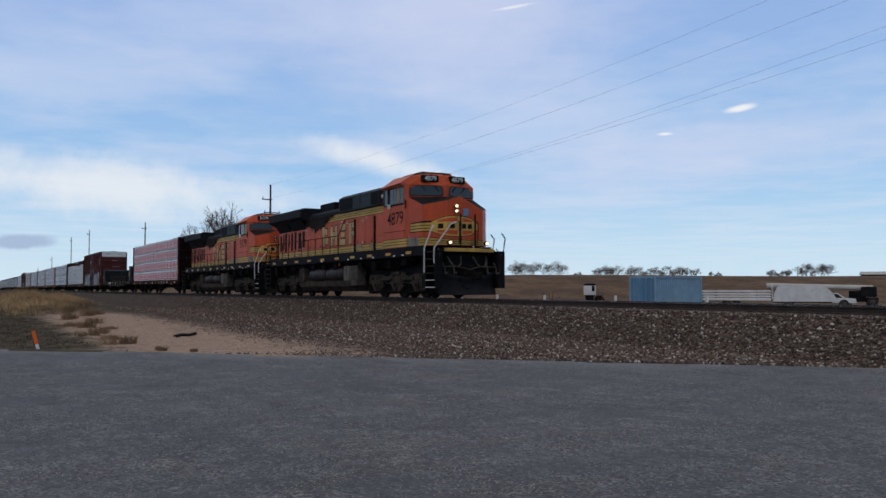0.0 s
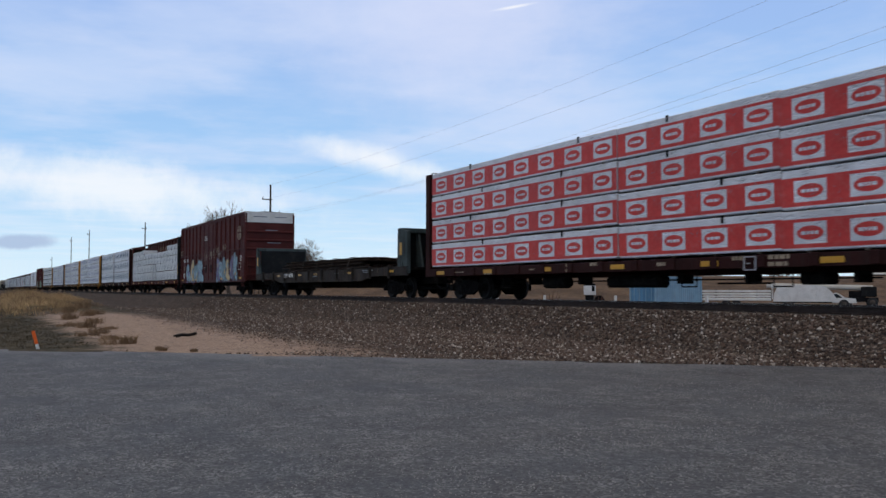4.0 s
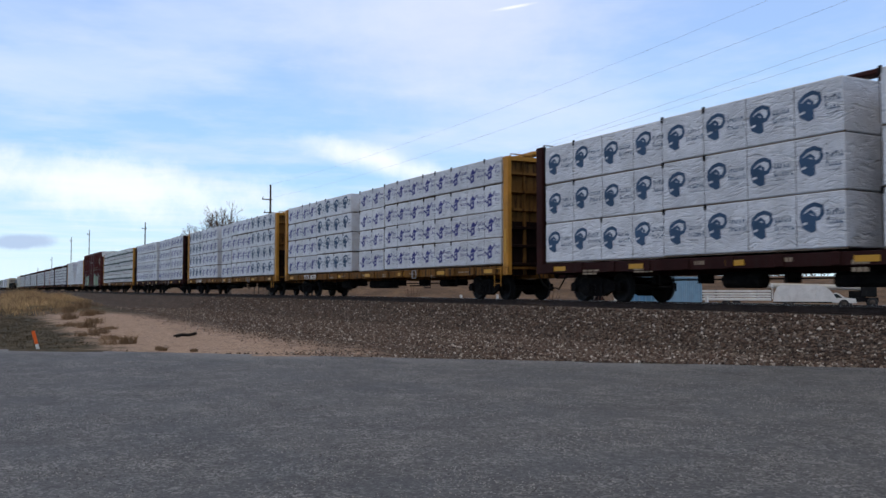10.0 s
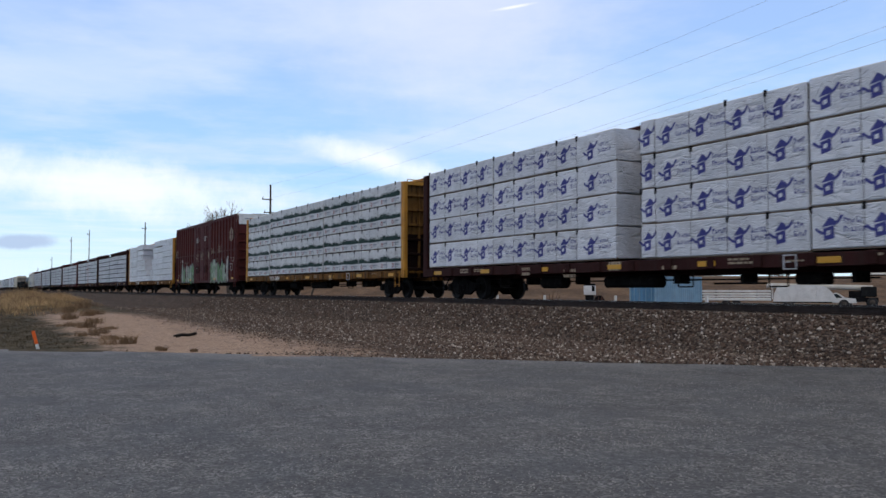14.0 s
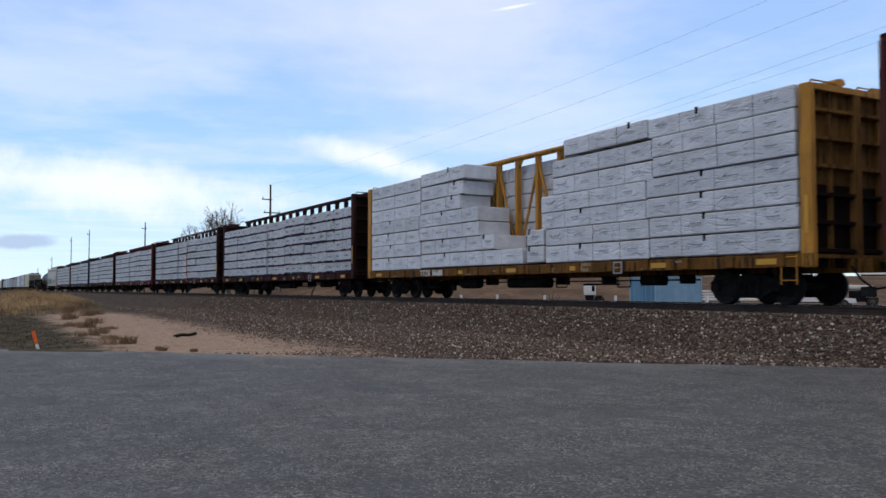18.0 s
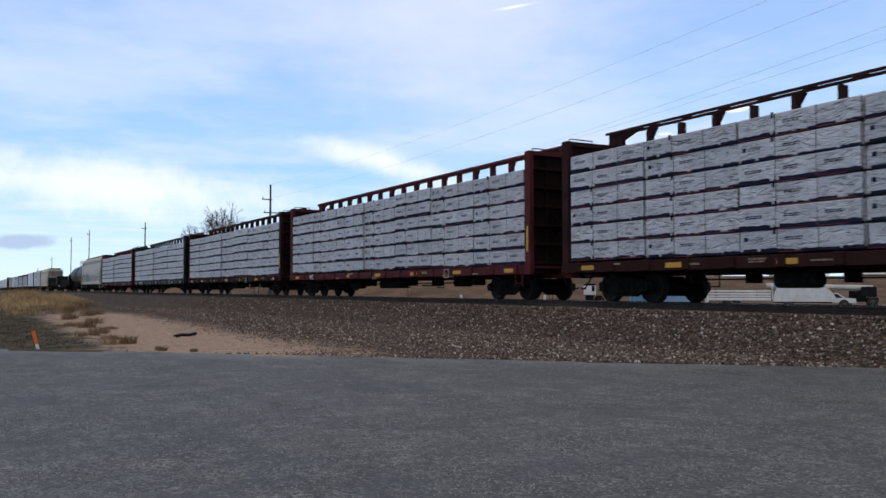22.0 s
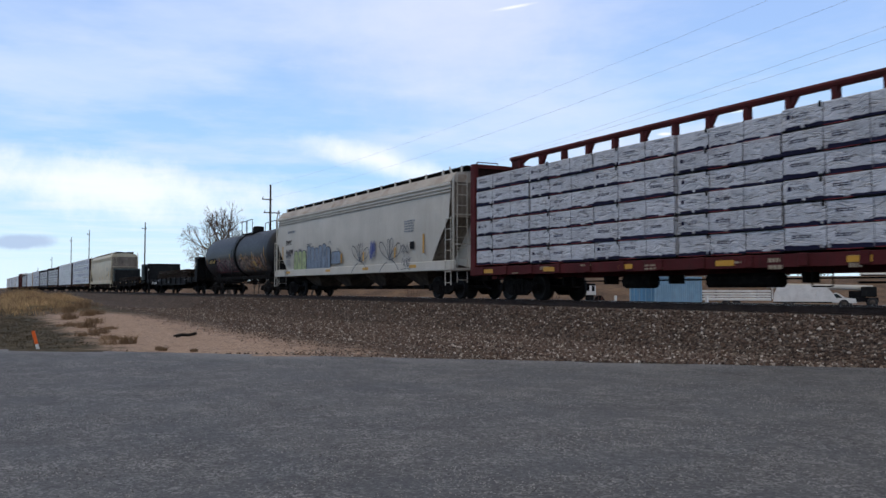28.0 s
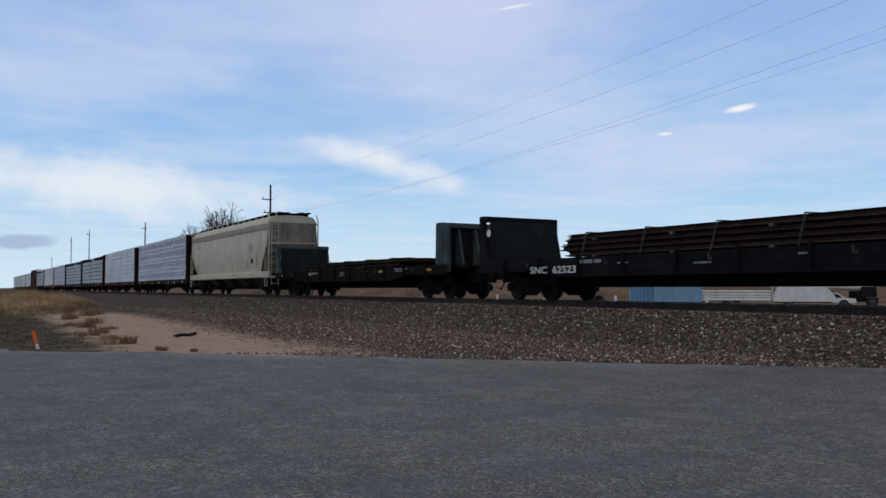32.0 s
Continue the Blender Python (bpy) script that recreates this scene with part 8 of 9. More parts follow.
# ---------------------------------------------------------------- surroundings
WOOD_POLE = mat("grey_pole_wood", (0.07, 0.058, 0.048), 0.9, var=0.35, scale=4)
BARK = mat("grey_bark", (0.085, 0.068, 0.055), 0.9, var=0.3, scale=3)
TWIG = mat("brown_twigs", (0.11, 0.075, 0.055), 0.9, var=0.3)
STRAW = mat("dry_straw", (0.50, 0.33, 0.165), 0.9, var=0.45, scale=0.35, fine=2.5, rand=0.3)
STRAW_OLD = mat("old_brown_straw", (0.27, 0.17, 0.09), 0.9, var=0.45, scale=0.35, fine=2.5, rand=0.3)
STRAW_DARK = mat("dull_dry_grass", (0.085, 0.066, 0.042), 0.9, var=0.35, scale=0.4, rand=0.3)
STRAW_MID = mat("brown_dry_grass", (0.25, 0.16, 0.092), 0.9, var=0.35, scale=0.4, rand=0.3)
WIRE = mat("dark_wire", (0.40, 0.44, 0.52), 0.6, var=0.1)
CONT_BLUE = mat("pale_blue_container", (0.22, 0.36, 0.46), 0.6, var=0.12, dirt=(0.30, 0.33, 0.34), amount=0.25, streaks=True)
CONT_BLUE_D = mat("blue_container_doors", (0.10, 0.24, 0.38), 0.6, var=0.15, dirt=(0.2, 0.26, 0.3), amount=0.25)
MARK_ORANGE = mat("orange_marker", (0.85, 0.14, 0.02), 0.45, var=0.08)
TYRE_WOOD = mat("charred_wood", (0.018, 0.015, 0.013), 0.9, var=0.4)
TYRE = mat("black_rubber", (0.02, 0.02, 0.021), 0.8, var=0.2)


def utility_pole(x, y, h, arms, group="utility poles"):
    z = land(x, y)
    ob = thing("utility_pole", "weathered wooden utility pole with crossarms and wires", "utility pole", pose(x, y, z), group)
    part("pole", MB().tube((0, 0, -0.5), (0, 0, h), 0.17, 10, 0, 0.10), WOOD_POLE, ob)
    for az, l, side in arms:
        part("crossarm", MB().cbox(-0.06, 0.06, -l / 2 + side, l / 2 + side, az - 0.06, az + 0.06, 0.01), WOOD_POLE, ob)
        for k in (-1, 1):
            part("insulator", shared("insulator", lambda: MB().tube((0, 0, 0), (0, 0, 0.22), 0.05, 8, 0, 0.03).mesh("insulator", [GRIME_PALE])), None, ob, at=pose(0, side + k * (l / 2 - 0.12), az + 0.06))
    return ob


POLES = [(-94.6, 30, 13.2), (-172.7, 30, 14.2), (-259.0, 30, 17.9), (-306.0, 30, 18.4), (-378.0, 30, 14.2), (-454.0, 30, 11.5)]
for x, y, top in POLES:
    h = top - land(x, y)
    utility_pole(x, y, h, [(h - 1.7, 1.2, -0.4), (h - 3.2, 1.9, 0.2)] if x > -100 else [(h - 1.2, 0.9, -0.2)])
utility_pole(2.0, 30, 15.6, [(14.4, 1.6, -0.5), (13.0, 2.6, 0.3)])


def wire(a, b, sag, n=24, r=0.0055):
    mb = MB()
    for i in range(n + 1):
        t = i / n
        q = [a[k] + (b[k] - a[k]) * t - (sag * 4 * t * (1 - t) if k == 2 else 0) for k in range(3)]
        mb.v += [(q[0], q[1] - r, q[2]), (q[0], q[1], q[2] + r), (q[0], q[1] + r, q[2]), (q[0], q[1], q[2] - r)]
    for i in range(n):
        for k in range(4):
            mb.face((4 * i + k, 4 * i + (k + 1) % 4, 4 * i + 4 + (k + 1) % 4, 4 * i + 4 + k), 0, True)
    return mb


WIRES = [((-94.6, 30.0, 13.2), (2.0, 30.0, 15.6), 1.38), ((-94.6, 30.2, 11.75), (2.0, 30.2, 14.4), 1.37),
         ((-94.6, 29.8, 9.85), (2.0, 29.8, 13.05), 1.71), ((-94.6, 31.0, 9.7), (2.0, 31.0, 12.45), 1.1)]
for a, b, s in WIRES:
    tagged(part("power_line", wire(a, b, s), WIRE), "thin dark overhead power line", "power line", "power lines")


def bare_tree(name, label, x, y, h, width, seed, trunk=0.22, depth=6, group="bare trees", low=0.22, first=0.72, spread=1.0):
    """Leafless tree: tapering trunk, limbs, and a rounded crown of many fine twigs."""
    rng = random.Random(seed)
    ob = thing(name, label, "tree", pose(x, y, land(x, y)), group)
    segs = []

    def grow(p, d, l, k, turn):
        bend = Vector((rng.uniform(-1, 1), rng.uniform(-1, 1), rng.uniform(-0.3, 0.5))) * 0.10 * l
        q = p + d * l
        m = (p + q) / 2 + bend
        segs.append((p, m, k, 0))
        segs.append((m, q, k, 1))
        if k == 0:
            return
        n = 4 if k == depth else 3
        u = d.orthogonal().normalized()
        v = d.cross(u)
        for i in range(n):
            a = turn + 6.283 * i / n + rng.uniform(-0.5, 0.5)
            lean = (rng.uniform(0.5, 1.1) if i else rng.uniform(0.12, 0.45)) * (spread if k > depth - 3 else 1.0)
            nd = (d + (u * math.cos(a) + v * math.sin(a)) * lean + Vector((0, 0, 0.04))).normalized()
            start = q if i < 2 else m + (q - m) * rng.uniform(0.0, 0.8)
            grow(start, nd, l * rng.uniform(0.62, 0.85) * (first / 0.72 if k == depth else 1.0), k - 1, a + 1.3)
    grow(Vector((0, 0, 0)), Vector((rng.uniform(-0.06, 0.06), rng.uniform(-0.06, 0.06), 1)).normalized(), low * 5, depth, rng.uniform(0, 6))
    top = sorted(q.z for p, q, k, e in segs)[int(len(segs) * 0.995)]
    wide = sorted(math.hypot(q.x, q.y) for p, q, k, e in segs)[int(len(segs) * 0.93)]
    fx, fz = width / 2 / wide, h / top
    wood, twigs = MB(), MB()
    for p, q, k, e in segs:
        r = trunk * (0.62 ** (depth - k)) * (0.85 if e else 1.0)
        r = max(r, 0.015)
        n = 6 if k > depth - 2 else 4 if k > depth - 4 else 3
        (wood if k > depth - 3 else twigs).tube((p.x * fx, p.y * fx, p.z * fz - 0.2), (q.x * fx, q.y * fx, q.z * fz - 0.2), r, n, 0, r * 0.82, False)
    part("trunk", wood, BARK, ob)
    part("crown", twigs, TWIG, ob, "crown of bare twigs")
    return ob


bare_tree("bare_tree", "large bare cottonwood tree behind the track", -119.6, 32.4, 13.2, 11.4, 4, 0.36, 7, low=0.40, first=0.66, spread=1.2)
bare_tree("bare_tree", "low bare tree beside a larger one", -102.0, 38.0, 6.4, 6.0, 6, 0.16, 6, low=0.3, first=0.6)
def ridge_place(px_deg, dist):
    """A place on the far ridge by its bearing, in degrees right of the view's heading."""
    a = radians(61.04 - px_deg)
    return -math.sin(a) * dist, math.cos(a) * dist


rng = random.Random(31)
for i in range(13):
    x, y = ridge_place(-12.4 + 3.6 * (i + rng.uniform(0.2, 0.8)) / 13, rng.uniform(150, 172))
    bare_tree("bare_shrub", "thicket of bare grey shrubs", x, y, rng.uniform(6.6, 8.4), rng.uniform(4.5, 6.0), 20 + i, 0.1, 6, "bare shrubs", 0.06, 0.8)
rng = random.Random(77)
for b0, b1, n, h0, h1 in ((4.6, 6.2, 6, 3.2, 4.4), (6.6, 8.0, 4, 3.0, 4.2), (8.6, 9.2, 2, 0.8, 1.3), (10.0, 11.6, 7, 1.4, 2.8), (12.0, 16.4, 18, 1.4, 2.6), (17.0, 18.0, 3, 0.8, 1.5),
                          (20.6, 22.0, 6, 1.0, 1.9), (22.2, 24.2, 8, 1.6, 3.2)):
    for i in range(n):
        x, y = ridge_place(b0 + (b1 - b0) * (i + rng.uniform(0.1, 0.9)) / n, rng.uniform(172, 190))
        bare_tree("bare_tree", "bare brown tree on the far ridge", x, y, (h := rng.uniform(h0, h1)), h * rng.uniform(0.9, 1.3), 100 + i + int(b0 * 10), 0.07, 5, "ridge trees", 0.07, 0.85)


def container(x, y, turn):
    """Steel shipping container with corrugated sides and a door end."""
    z = land(x, y)
    ob = thing("shipping_container", "pale blue corrugated steel shipping container", "container", pose(x, y, z, 0, 0, turn))
    l, w, h = 6.06, 2.44, 2.6
    part("frame", MB().box(0, 0.12, 0, 0.12, 0, h).box(l - 0.12, l, 0, 0.12, 0, h).box(0, 0.12, w - 0.12, w, 0, h).box(l - 0.12, l, w - 0.12, w, 0, h)
         .box(0.12, l - 0.12, 0, 0.1, h - 0.12, h).box(0.12, l - 0.12, 0, 0.1, 0, 0.14).box(0, 0.1, 0.12, w - 0.12, h - 0.12, h).box(0, 0.1, 0.12, w - 0.12, 0, 0.14)
         .box(0.1, l, 0.1, w, h - 0.05, h - 0.01), CONT_BLUE, ob)
    for yy, s in ((0.06, 1), (w - 0.06, -1)):
        cm = MB()
        pts, q, k = [], 0.12, 0
        while q < l - 0.12:
            pts += [(q, yy), (q + 0.07, yy + s * 0.04), (q + 0.14, yy + s * 0.04), (q + 0.21, yy)]
            q += 0.28
        pts.append((l - 0.12, yy))
        for a, b in zip(pts, pts[1:]):
            cm.add([(a[0], a[1], 0.14), (b[0], b[1], 0.14), (b[0], b[1], h - 0.12), (a[0], a[1], h - 0.12)], [(0, 1, 2, 3)])
        part("side_wall", cm, CONT_BLUE, ob)
    for k in (0, 1):
        d = part("door", MB().cbox(0.03, 0.08, 0.14 + k * 1.09, 1.2 + k * 1.09, 0.15, h - 0.14, 0.01), CONT_BLUE_D, ob, "darker blue door leaf")
        for yy in (0.4, 0.9):
            part("lock_rod", MB().tube((0.0, yy + k * 1.09, 0.1), (0.0, yy + k * 1.09, h - 0.1), 0.03, 6), CONT_BLUE, d)
    part("end_wall", MB().box(l - 0.06, l - 0.03, 0.12, w - 0.12, 0.1, h - 0.1), CONT_BLUE, ob)


def wheel(parent, x, y, r, w=0.24):
    t = part("wheel", MB().lathe([(-w / 2, 0.1), (-w / 2, r - 0.05), (-w / 2 + 0.04, r), (w / 2 - 0.04, r), (w / 2, r - 0.05), (w / 2, 0.1)], "y", (x, y, r), 18), TYRE, parent)
    part("rim", MB().lathe([(-w / 2 - 0.01, 0.01), (-w / 2 - 0.01, r * 0.55), (w / 2 + 0.01, r * 0.55), (w / 2 + 0.01, 0.01)], "y", (x, y, r), 14), GRIME_PALE, t)


def flat_trailer(x, y, turn, l):
    z = land(x, y)
    ob = thing("stock_trailer", "white slat-sided flatbed trailer parked in the yard", "trailer", pose(x, y, z, 0, 0, turn), "yard trailers")
    part("bed", MB().cbox(0, l, -1.2, 1.2, 0.75, 0.92, 0.02), WHITE, ob)
    for s in (-1, 1):
        for k in range(3):
            part("slat", MB().cbox(0, l, s * 1.2 - 0.03, s * 1.2 + 0.03, 1.0 + k * 0.22, 1.14 + k * 0.22, 0.01), WHITE, ob)
        n = max(3, round(l / 1.0))
        for k in range(n + 1):
            part("stake", MB().box(l * k / n - 0.04, l * k / n + 0.04, s * 1.14 - 0.03, s * 1.14 + 0.03, 0.7, 1.66), GRIME_PALE, ob)
    for k in (0.35, 0.5):
        for s in (-1, 1):
            wheel(ob, l * k, s * 1.0, 0.4)


def covered_pickup(x, y, turn):
    """White work truck with a rounded cover over its bed."""
    z = land(x, y)
    ob = thing("covered_truck", "white work truck with a rounded cover over its bed", "truck", pose(x, y, z, 0, 0, turn))
    part("chassis", MB().cbox(0, 6.3, -0.9, 0.9, 0.5, 0.75, 0.03), BLACK, ob)
    prof = [(0.0, 0.6), (0.1, 1.3), (0.35, 1.85), (0.6, 1.98), (3.4, 2.0), (4.0, 1.9), (4.5, 1.55), (4.9, 0.95), (4.95, 0.6)]
    part("cover", MB().prism(prof, "y", -1.05, 1.05), WHITE, ob, "white rounded bed cover")
    part("cab", MB().prism([(4.6, 0.5), (4.6, 1.25), (5.0, 1.35), (5.6, 0.95), (6.4, 0.85), (6.45, 0.5)], "y", -0.95, 0.95), WHITE, ob)
    part("window", MB().prism([(4.75, 0.9), (4.75, 1.25), (4.98, 1.27), (5.4, 0.95)], "y", -0.965, 0.965), GLASS, ob)
    part("rack", MB().path([(-0.1, -1.06, 0.8), (-0.1, -1.06, 2.1), (-0.1, 1.06, 2.1), (-0.1, 1.06, 0.8)], 0.035, 5).path([(3.4, -1.07, 0.8), (3.4, -1.07, 2.1)], 0.03, 5), WHITE, ob)
    for xx in (1.2, 5.5):
        for s in (-1, 1):
            wheel(ob, xx, s * 0.9, 0.4)


container(-48.9, 45.3, 101)
flat_trailer(-52.4, 53.7, 42, 5.3)
covered_pickup(-51.5, 61.2, 38)
uc = thing("utility_box", "small white utility cabinet on a dark stand", "cabinet", pose(-58.9, 46.5, land(-58.9, 46.5), 0, 0, 60))
part("stand", MB().cbox(0.1, 0.8, 0.1, 0.5, 0, 1.2, 0.03), BLACK, uc)
part("body", MB().cbox(0, 0.95, 0, 0.65, 1.18, 1.98, 0.03), WHITE, uc)
part("roof", MB().cbox(0.02, 0.93, 0.02, 0.63, 1.98, 2.16, 0.05), BLACK, uc)
part("door_panel", MB().box(0.6, 0.85, -0.02, 0.0, 1.5, 1.95), BLACK, uc)
part("spool", MB().tube((1.3, 0.3, 0.7), (1.3, 0.9, 0.7), 0.45, 12), BLACK, uc)


def machine(x, y, turn):
    z = land(x, y)
    ob = thing("farm_auger", "dark wheeled machine with a long pale pipe", "farm machine", pose(x, y, z, 0, 0, turn))
    part("frame", MB().box(0, 3.0, -0.7, 0.7, 0.5, 0.9).box(0.6, 2.0, -0.5, 0.5, 0.9, 1.5), BLACK, ob)
    part("pipe", MB().tube((-6.5, 0, 2.0), (2.6, 0, 1.75), 0.26, 12), HOPPER_GREY, ob)
    part("engine", MB().cbox(1.6, 2.9, -0.6, 0.6, 0.95, 1.9, 0.08), ROOF_DARK, ob)
    for xx in (0.4, 2.5):
        for s in (-1, 1):
            wheel(ob, xx, s * 0.95, 0.45)


machine(*ridge_place(24.8, 88), 38)
post = MB().cbox(-0.06, 0.06, -0.06, 0.06, 0, 1.35, 0.01).mesh("marker_post", [WHITE])
for i, (b, d) in enumerate(((1.2, 52), (3.6, 55), (6.72, 50), (11.3, 47), (17.0, 44))):
    x, y = ridge_place(b, d)
    tagged(part("marker_post", post, None, at=pose(x, y, land(x, y) - 0.05)), "short white marker post in the yard", "post", "marker posts")
for i, (b, d, s) in enumerate(((7.15, 62, 1.0), (5.6, 60, 0.6), (-2.0, 70, 1.2), (13.0, 52, 0.5), (10.2, 75, 0.9))):
    x, y = ridge_place(b, d)
    mb = MB()
    r2 = random.Random(i)
    for k in range(26):
        a = r2.uniform(0, 6.28)
        mb.tube((0.2 * math.cos(a), 0.2 * math.sin(a), 0), (s * r2.uniform(0.3, 0.8) * math.cos(a), s * r2.uniform(0.3, 0.8) * math.sin(a), s * r2.uniform(0.7, 1.6)), 0.03, 3, 0, 0.008)
    thing("dead_bush", "dark reddish dead bush in the yard", "bush", pose(x, y, land(x, y)), "dead bushes", mb=mb, mats=mat("dead_bush_%d" % i, (0.10, 0.045, 0.032), 0.9))
x, y = ridge_place(25.9, 215)
shed = thing("long_shed", "long low grey metal shed on the ridge", "shed", pose(x, y, land(x, y), 0, 0, 38))
part("wall", MB().box(0, 10, -3, 3, 0, 0.9), GRIME_PALE, shed)
part("roof", MB().prism([(-3.3, 0.85), (0, 1.5), (3.3, 0.85), (3.3, 0.78), (-3.3, 0.78)], "x", -0.3, 10.3), HOPPER_GREY, shed)


# orange and white marker by the road
mk = thing("road_marker", "short leaning orange and white marker stake", "marker", pose(-21.1, 1.44, land(-21.1, 1.44) - 0.02, 0, -17, 61))
part("stake", MB().cbox(-0.032, 0.032, -0.012, 0.012, 0, 0.14, 0.004), WHITE, mk, "white lower end")
part("flag_panel", MB().cbox(-0.036, 0.036, -0.014, 0.014, 0.14, 0.44, 0.005), MARK_ORANGE, mk, "orange upper end")
db = MB()
db.path([(-0.25, 0, 0.05), (-0.1, 0.03, 0.09), (0.1, 0, 0.08), (0.32, 0.02, 0.13)], 0.045, 6).path([(-0.1, 0.03, 0.09), (-0.28, -0.1, 0.06)], 0.03, 5)
thing("driftwood", "dark broken branch lying on the sand", "branch", pose(-24.5, 5.36, land(-24.5, 5.36), 0, 0, 61), mb=db, mats=TYRE_WOOD)


def blades(mb, x, y, z, n, h, spread, rng, lean=0.3):
    for i in range(n):
        a = rng.uniform(0, 6.283)
        r = spread * math.sqrt(rng.random())
        bx, by = x + r * math.cos(a), y + r * math.sin(a)
        hh = h * rng.uniform(0.55, 1.1)
        dx, dy = rng.uniform(-lean, lean) * hh, rng.uniform(-lean, lean) * hh
        w = rng.uniform(0.004, 0.011) * (1 + h)
        t = rng.uniform(0, 3.14)
        cx, cy = w * math.cos(t), w * math.sin(t)
        mb.add([(bx - cx, by - cy, z - 0.03), (bx + cx, by + cy, z - 0.03), (bx + dx * 0.4 + cx * 0.7, by + dy * 0.4 + cy * 0.7, z + hh * 0.55), (bx + dx * 0.4 - cx * 0.7, by + dy * 0.4 - cy * 0.7, z + hh * 0.55), (bx + dx, by + dy, z + hh)],
               [(0, 1, 2, 3), (3, 2, 4)])


def build_grass():
    rng = random.Random(12)
    tall, old = MB(), MB()
    for i in range(5200):
        x, y = rng.gauss(-66, 15), rng.gauss(4.4, 2.6)
        lush = noise.noise((x * 0.16, y * 0.45, 4))
        if y > 0.112 * -x + 0.9 * noise.noise((x * 0.2, 3, 3)) + rng.uniform(-0.9, 0.5) or x > -40 or x < -118 or y < 0.6 or lush < -0.32:
            continue
        if x > -50 and rng.random() < (x + 50) / 9:
            continue
        h = (0.42 + 0.55 * lush) * rng.uniform(0.6, 1.15) * (0.55 if x > -48 else 1.0)
        blades(tall if rng.random() < 0.62 else old, x, y, land(x, y), 8, max(0.14, h), 0.28 + 0.25 * abs(lush), rng, 0.7)
    thing("tall_grass", "tall dry golden grass on a low mound", "grass", kind="stuff", mb=tall, mats=STRAW)
    thing("old_grass", "flattened brown grass among the tall grass", "grass", kind="stuff", mb=old, mats=STRAW_OLD)
    low = MB()
    for i in range(9000):
        x, y = rng.uniform(-60, -17), rng.uniform(-3, 6.5)
        if y < road_edge(x) + 0.15 or y > 2.6 + 1.6 * noise.noise((x * 0.35, y * 0.35, 8)) + (0.05 * max(0, -x - 40)) + rng.gauss(0, 0.35):
            continue
        blades(low, x, y, land(x, y), 6, rng.uniform(0.02, 0.06) * (1 + 0.9 * noise.noise((x * 0.8, y * 0.8, 1))), 0.16, rng, 1.0)
    thing("short_grass", "short dull grass beside the road", "grass", kind="stuff", mb=low, mats=STRAW_DARK)
    for k, (x, y, s) in enumerate(((-38.4, 3.93, 0.5), (-35.0, 4.17, 0.42), (-27.9, 3.7, 0.40), (-22.4, 3.35, 0.36), (-19.8, 3.82, 0.17), (-52.5, 5.9, 0.7), (-26.7, 3.1, 0.28), (-45.0, 4.3, 0.6),
                                   (-24.6, 3.48, 0.3), (-41.0, 4.7, 0.5), (-31.5, 3.6, 0.42), (-48.5, 5.4, 0.6), (-19.1, 4.34, 0.10), (-30.0, 4.1, 0.25), (-33.0, 3.2, 0.3), (-43.0, 5.2, 0.4))):
        t = MB()
        r2 = random.Random(k)
        for q in range(5):
            a = r2.uniform(0, 6.28)
            d = s * r2.uniform(0.1, 1.0)
            blades(t, d * 1.2 * math.cos(a), d * math.sin(a), 0, 46, s * r2.uniform(0.3, 0.75), s * 0.5, r2, 1.0)
        thing("grass_tuft", "dry brown tuft of grass on the sand", "grass", pose(x, y, land(x, y)), "grass tufts", mb=t, mats=STRAW_MID)


build_grass()


def stone_material():
    m = bpy.data.materials.new("ballast_stone")
    m.use_nodes = True
    n = Nodes(m.node_tree)
    isl = n.add("ShaderNodeNewGeometry").outputs["Random Per Island"]
    ramp = n.add("ShaderNodeValToRGB", {0: isl})
    stops = [(0.0, (0.030, 0.022, 0.018)), (0.25, (0.085, 0.054, 0.040)), (0.5, (0.145, 0.092, 0.068)), (0.72, (0.15, 0.125, 0.105)), (0.88, (0.26, 0.205, 0.16)), (1.0, (0.60, 0.53, 0.46))]
    while len(ramp.color_ramp.elements) < len(stops):
        ramp.color_ramp.elements.new(0.5)
    for e, (p, c) in zip(ramp.color_ramp.elements, stops):
        e.position, e.color = p, (*c, 1)
    co = n.add("ShaderNodeNewGeometry").outputs["Position"]
    g = n.noise(co, 60, 3)
    c = n.mix(n.ramp(g, 0.35, 0.7, 0, 0.45), ramp.outputs[0], (0.05, 0.04, 0.034))
    p = n.add("ShaderNodeBsdfPrincipled", {"Base Color": c, "Roughness": 0.92, "Specular IOR Level": 0.2})
    n.t.links.new(p.outputs[0], n.add("ShaderNodeOutputMaterial").inputs[0])
    return m


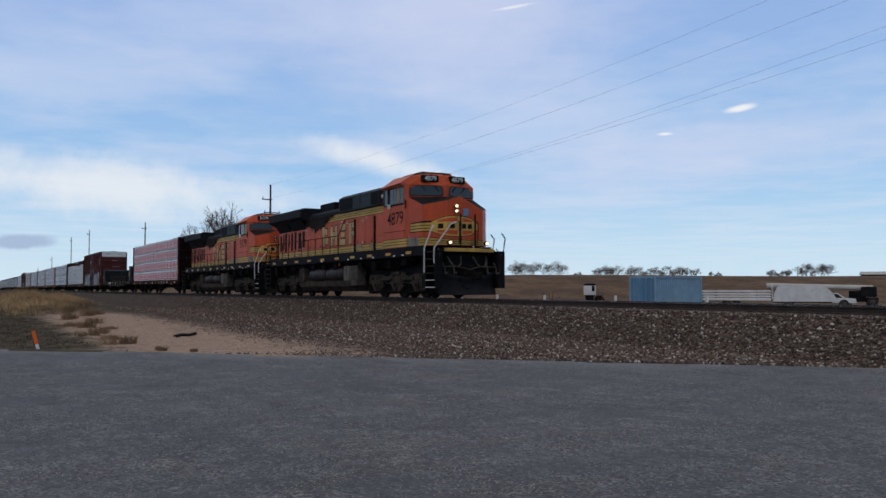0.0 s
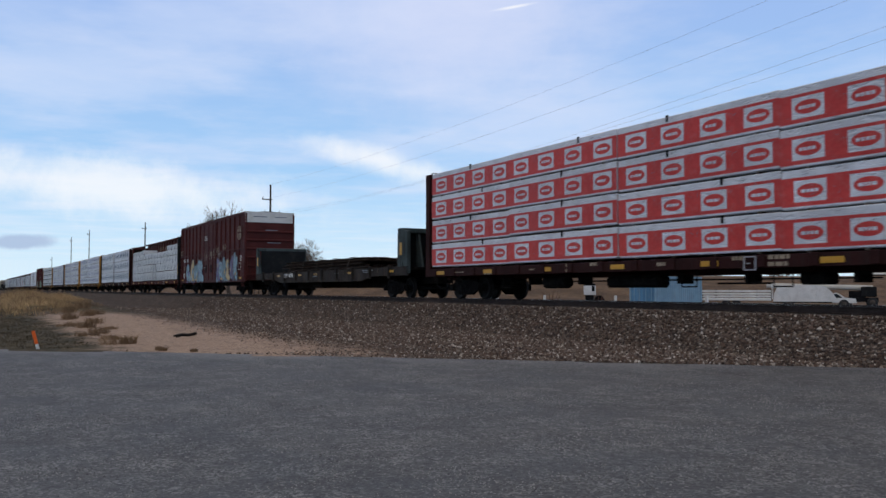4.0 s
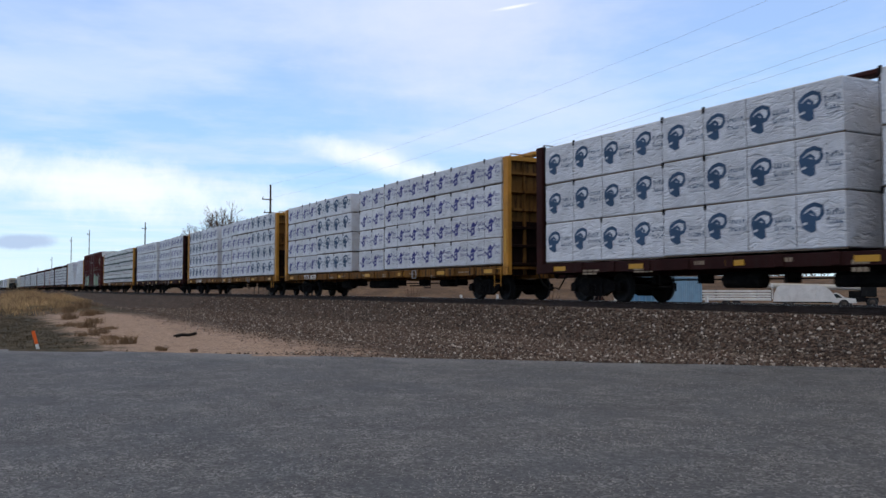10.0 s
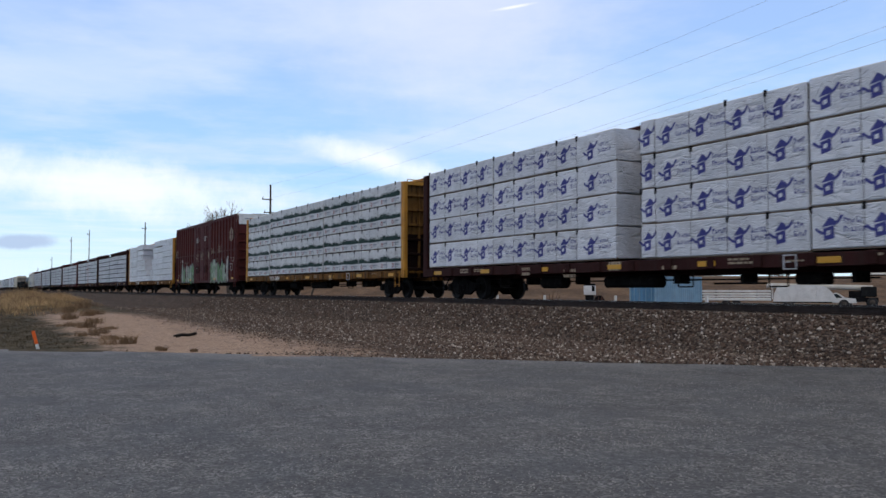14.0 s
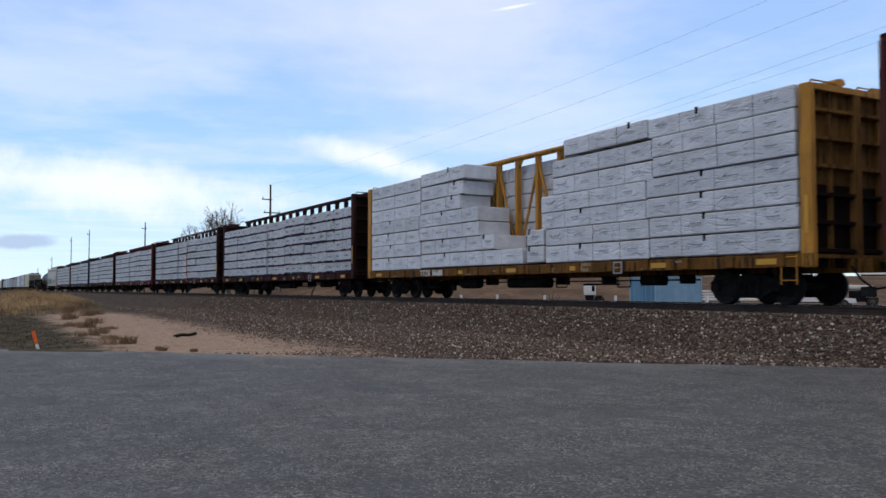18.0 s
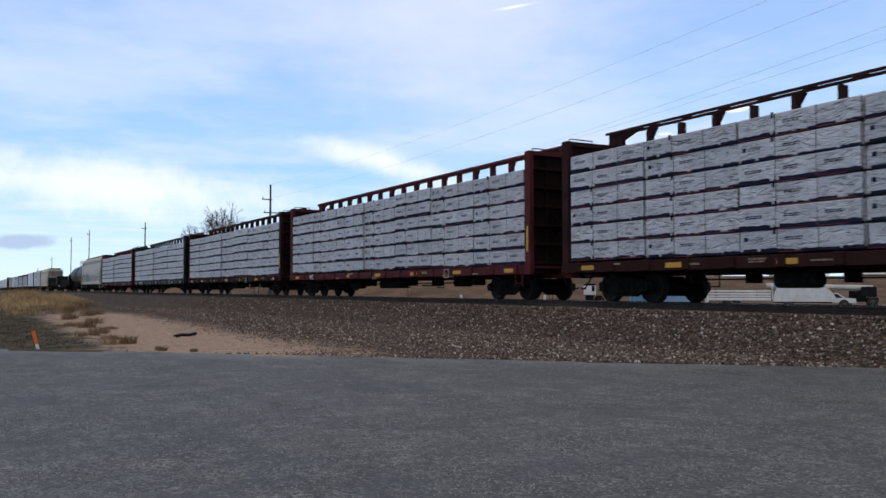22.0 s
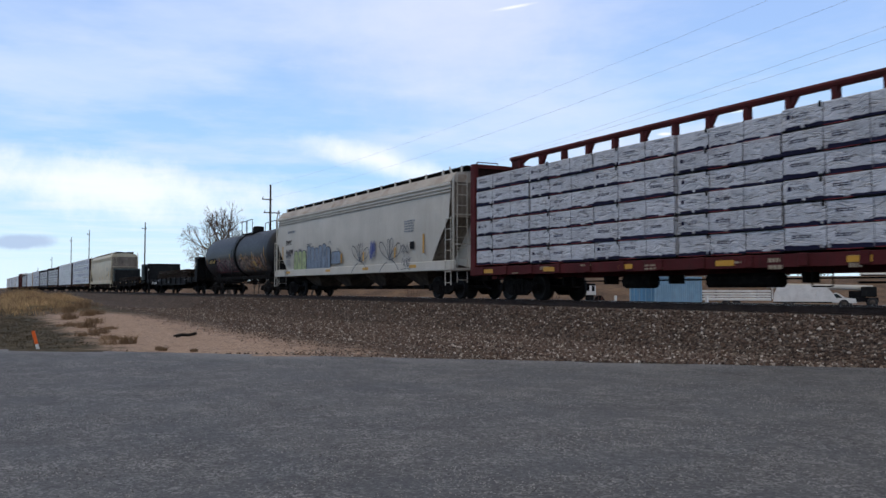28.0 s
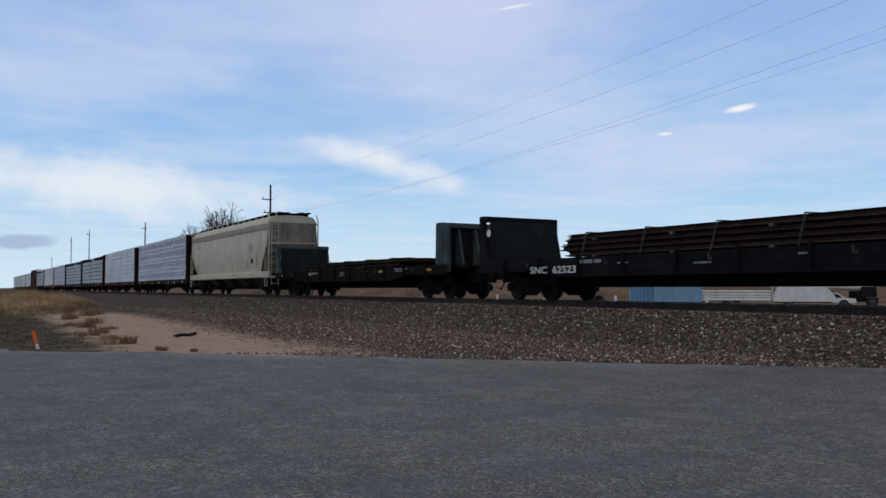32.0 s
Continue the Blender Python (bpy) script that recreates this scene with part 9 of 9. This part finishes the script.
def build_ballast():
    """Loose crushed stone on the bank, thick near the track and thin towards the sand and the road."""
    rng = np.random.default_rng(3)
    shapes = []
    for k in range(6):
        p = np.array([(0, 0, 1), (1, 0, 0.1), (0.2, 1, 0), (-1, 0.15, 0.05), (-0.1, -1, 0.1), (0, 0, -0.7), (0.65, 0.6, 0.5), (-0.6, -0.55, 0.45)], float)
        p += rng.uniform(-0.28, 0.28, p.shape)
        shapes.append(p)
    faces = np.array([(0, 1, 6), (0, 6, 2), (1, 2, 6), (0, 2, 3), (0, 3, 7), (0, 7, 4), (3, 4, 7), (0, 4, 1), (5, 2, 1), (5, 3, 2), (5, 4, 3), (5, 1, 4)])
    xs = np.concatenate([rng.uniform(-30, -5, 70000), rng.uniform(-62, -28, 36000)])
    ys = np.concatenate([rng.uniform(4.6, 15.9, 70000), rng.uniform(5.4, 15.9, 36000)])
    V, F, o = [], [], 0
    for i in range(len(xs)):
        x, y = xs[i], ys[i]
        if y < road_edge(x) - 0.02 or (x > -9.3 and y < 13.58):
            continue
        if y < 9.6 + 0.9 * noise.noise((x * 0.5, y * 0.5, 1)) and rng.random() > (((y - 6.0) / 3.2) ** 2 if y > 6.0 else 0.0) + max(0.0, min(1.0, (x + 18.0) / 3.5 + 0.5 * noise.noise((x * 0.6, y * 0.6, 9)))):
            continue
        s = rng.uniform(0.018, 0.043) * (1.3 if rng.random() < 0.06 else 1.0)
        if y < 9.0 and x < -13.5:
            s *= 0.62
        a = rng.uniform(0, 6.283)
        p = shapes[i % 6] * (s * rng.uniform(0.8, 1.2), s * rng.uniform(0.7, 1.1), s * rng.uniform(0.75, 1.1))
        c, q = math.cos(a), math.sin(a)
        z = land(x, y) + s * 0.25
        V.append(np.stack([x + p[:, 0] * c - p[:, 1] * q, y + p[:, 0] * q + p[:, 1] * c, z + p[:, 2]], 1))
        F.append(faces + o)
        o += 8
    me = bpy.data.meshes.new("ballast_stones")
    me.from_pydata(np.concatenate(V).tolist(), [], np.concatenate(F).tolist())
    me.materials.append(stone_material())
    tagged(new("ballast_stones", me), "loose grey-brown crushed stone ballast", "gravel", kind="stuff")


build_ballast()


def build_chips():
    """Worn stone chips that stand a little proud of the asphalt."""
    rng = np.random.default_rng(9)
    n = 90000
    d = 4.6 + 12.5 * rng.random(n) ** 0.8
    a = np.radians(61.04 + rng.uniform(-33, 33, n))
    xs, ys = -np.sin(a) * d, np.cos(a) * d
    base = np.array([(1, 0.1, 0), (0.2, 1, 0), (-1, 0.2, 0), (-0.1, -1, 0), (0.1, 0.15, 1.0)])
    faces = np.array([(0, 1, 4), (1, 2, 4), (2, 3, 4), (3, 0, 4)])
    V, F, o = [], [], 0
    for i in range(n):
        x, y = xs[i], ys[i]
        if y > road_edge(x) - 0.06 or y > 13.5:
            continue
        if noise.noise((x * 0.9, y * 0.9, 6)) + 0.6 * noise.noise((x * 2.7, y * 2.7, 2)) + rng.uniform(-0.3, 0.3) < 0.16 and rng.random() < 0.9:
            continue
        s = rng.uniform(0.004, 0.0105)
        t = rng.uniform(0, 6.283)
        p = (base + rng.uniform(-0.2, 0.2, base.shape)) * (s, s * rng.uniform(0.7, 1.0), s * rng.uniform(0.7, 1.1))
        c, q = math.cos(t), math.sin(t)
        V.append(np.stack([x + p[:, 0] * c - p[:, 1] * q, y + p[:, 0] * q + p[:, 1] * c, 0.011 + np.maximum(p[:, 2], 0)], 1))
        F.append(faces + o)
        o += 5
    me = bpy.data.meshes.new("road_chips")
    me.from_pydata(np.concatenate(V).tolist(), [], np.concatenate(F).tolist())
    m = bpy.data.materials.new("asphalt_chips")
    m.use_nodes = True
    nd = Nodes(m.node_tree)
    isl = nd.add("ShaderNodeNewGeometry").outputs["Random Per Island"]
    col = nd.mix(nd.ramp(isl, 0.0, 1.0), (0.06, 0.06, 0.062), (0.30, 0.29, 0.275))
    p = nd.add("ShaderNodeBsdfPrincipled", {"Base Color": col, "Roughness": 0.85, "Specular IOR Level": 0.3})
    nd.t.links.new(p.outputs[0], nd.add("ShaderNodeOutputMaterial").inputs[0])
    me.materials.append(m)
    tagged(new("road_chips", me), "pale worn stone chips in the asphalt", "road chips", kind="stuff")


build_chips()


for ob in bpy.data.objects:
    if ob.name.split(".")[0] in ("stencil", "faded_lettering"):
        tagged(ob, kind="stuff")


# ---------------------------------------------------------------- movement
def motions():
    """The train runs from the far end to the near; wheels turn while they pass the near stretch."""
    for ob, back in TRAIN:
        walk(ob, [(t, pose(run(t) - back, TRACK_Y, RAIL_Z)) for t in range(33)])
    for w, r, back, at in AXLES:
        rows, turn = [(0.0, pose(*at))], 0.0
        last = None
        for k in range(1, 961):
            t = k / FPS
            x = run(t) - back
            if -45 < x < 4:
                turn += (run(t) - run(t - 1 / FPS)) / r
                rows.append((t, pose(*at, 0, math.degrees(turn), 0)))
                last = t
        if rows[-1][0] < SECONDS:
            rows.append((SECONDS, pose(*at, 0, math.degrees(turn), 0)))
        walk(w, rows)


motions()
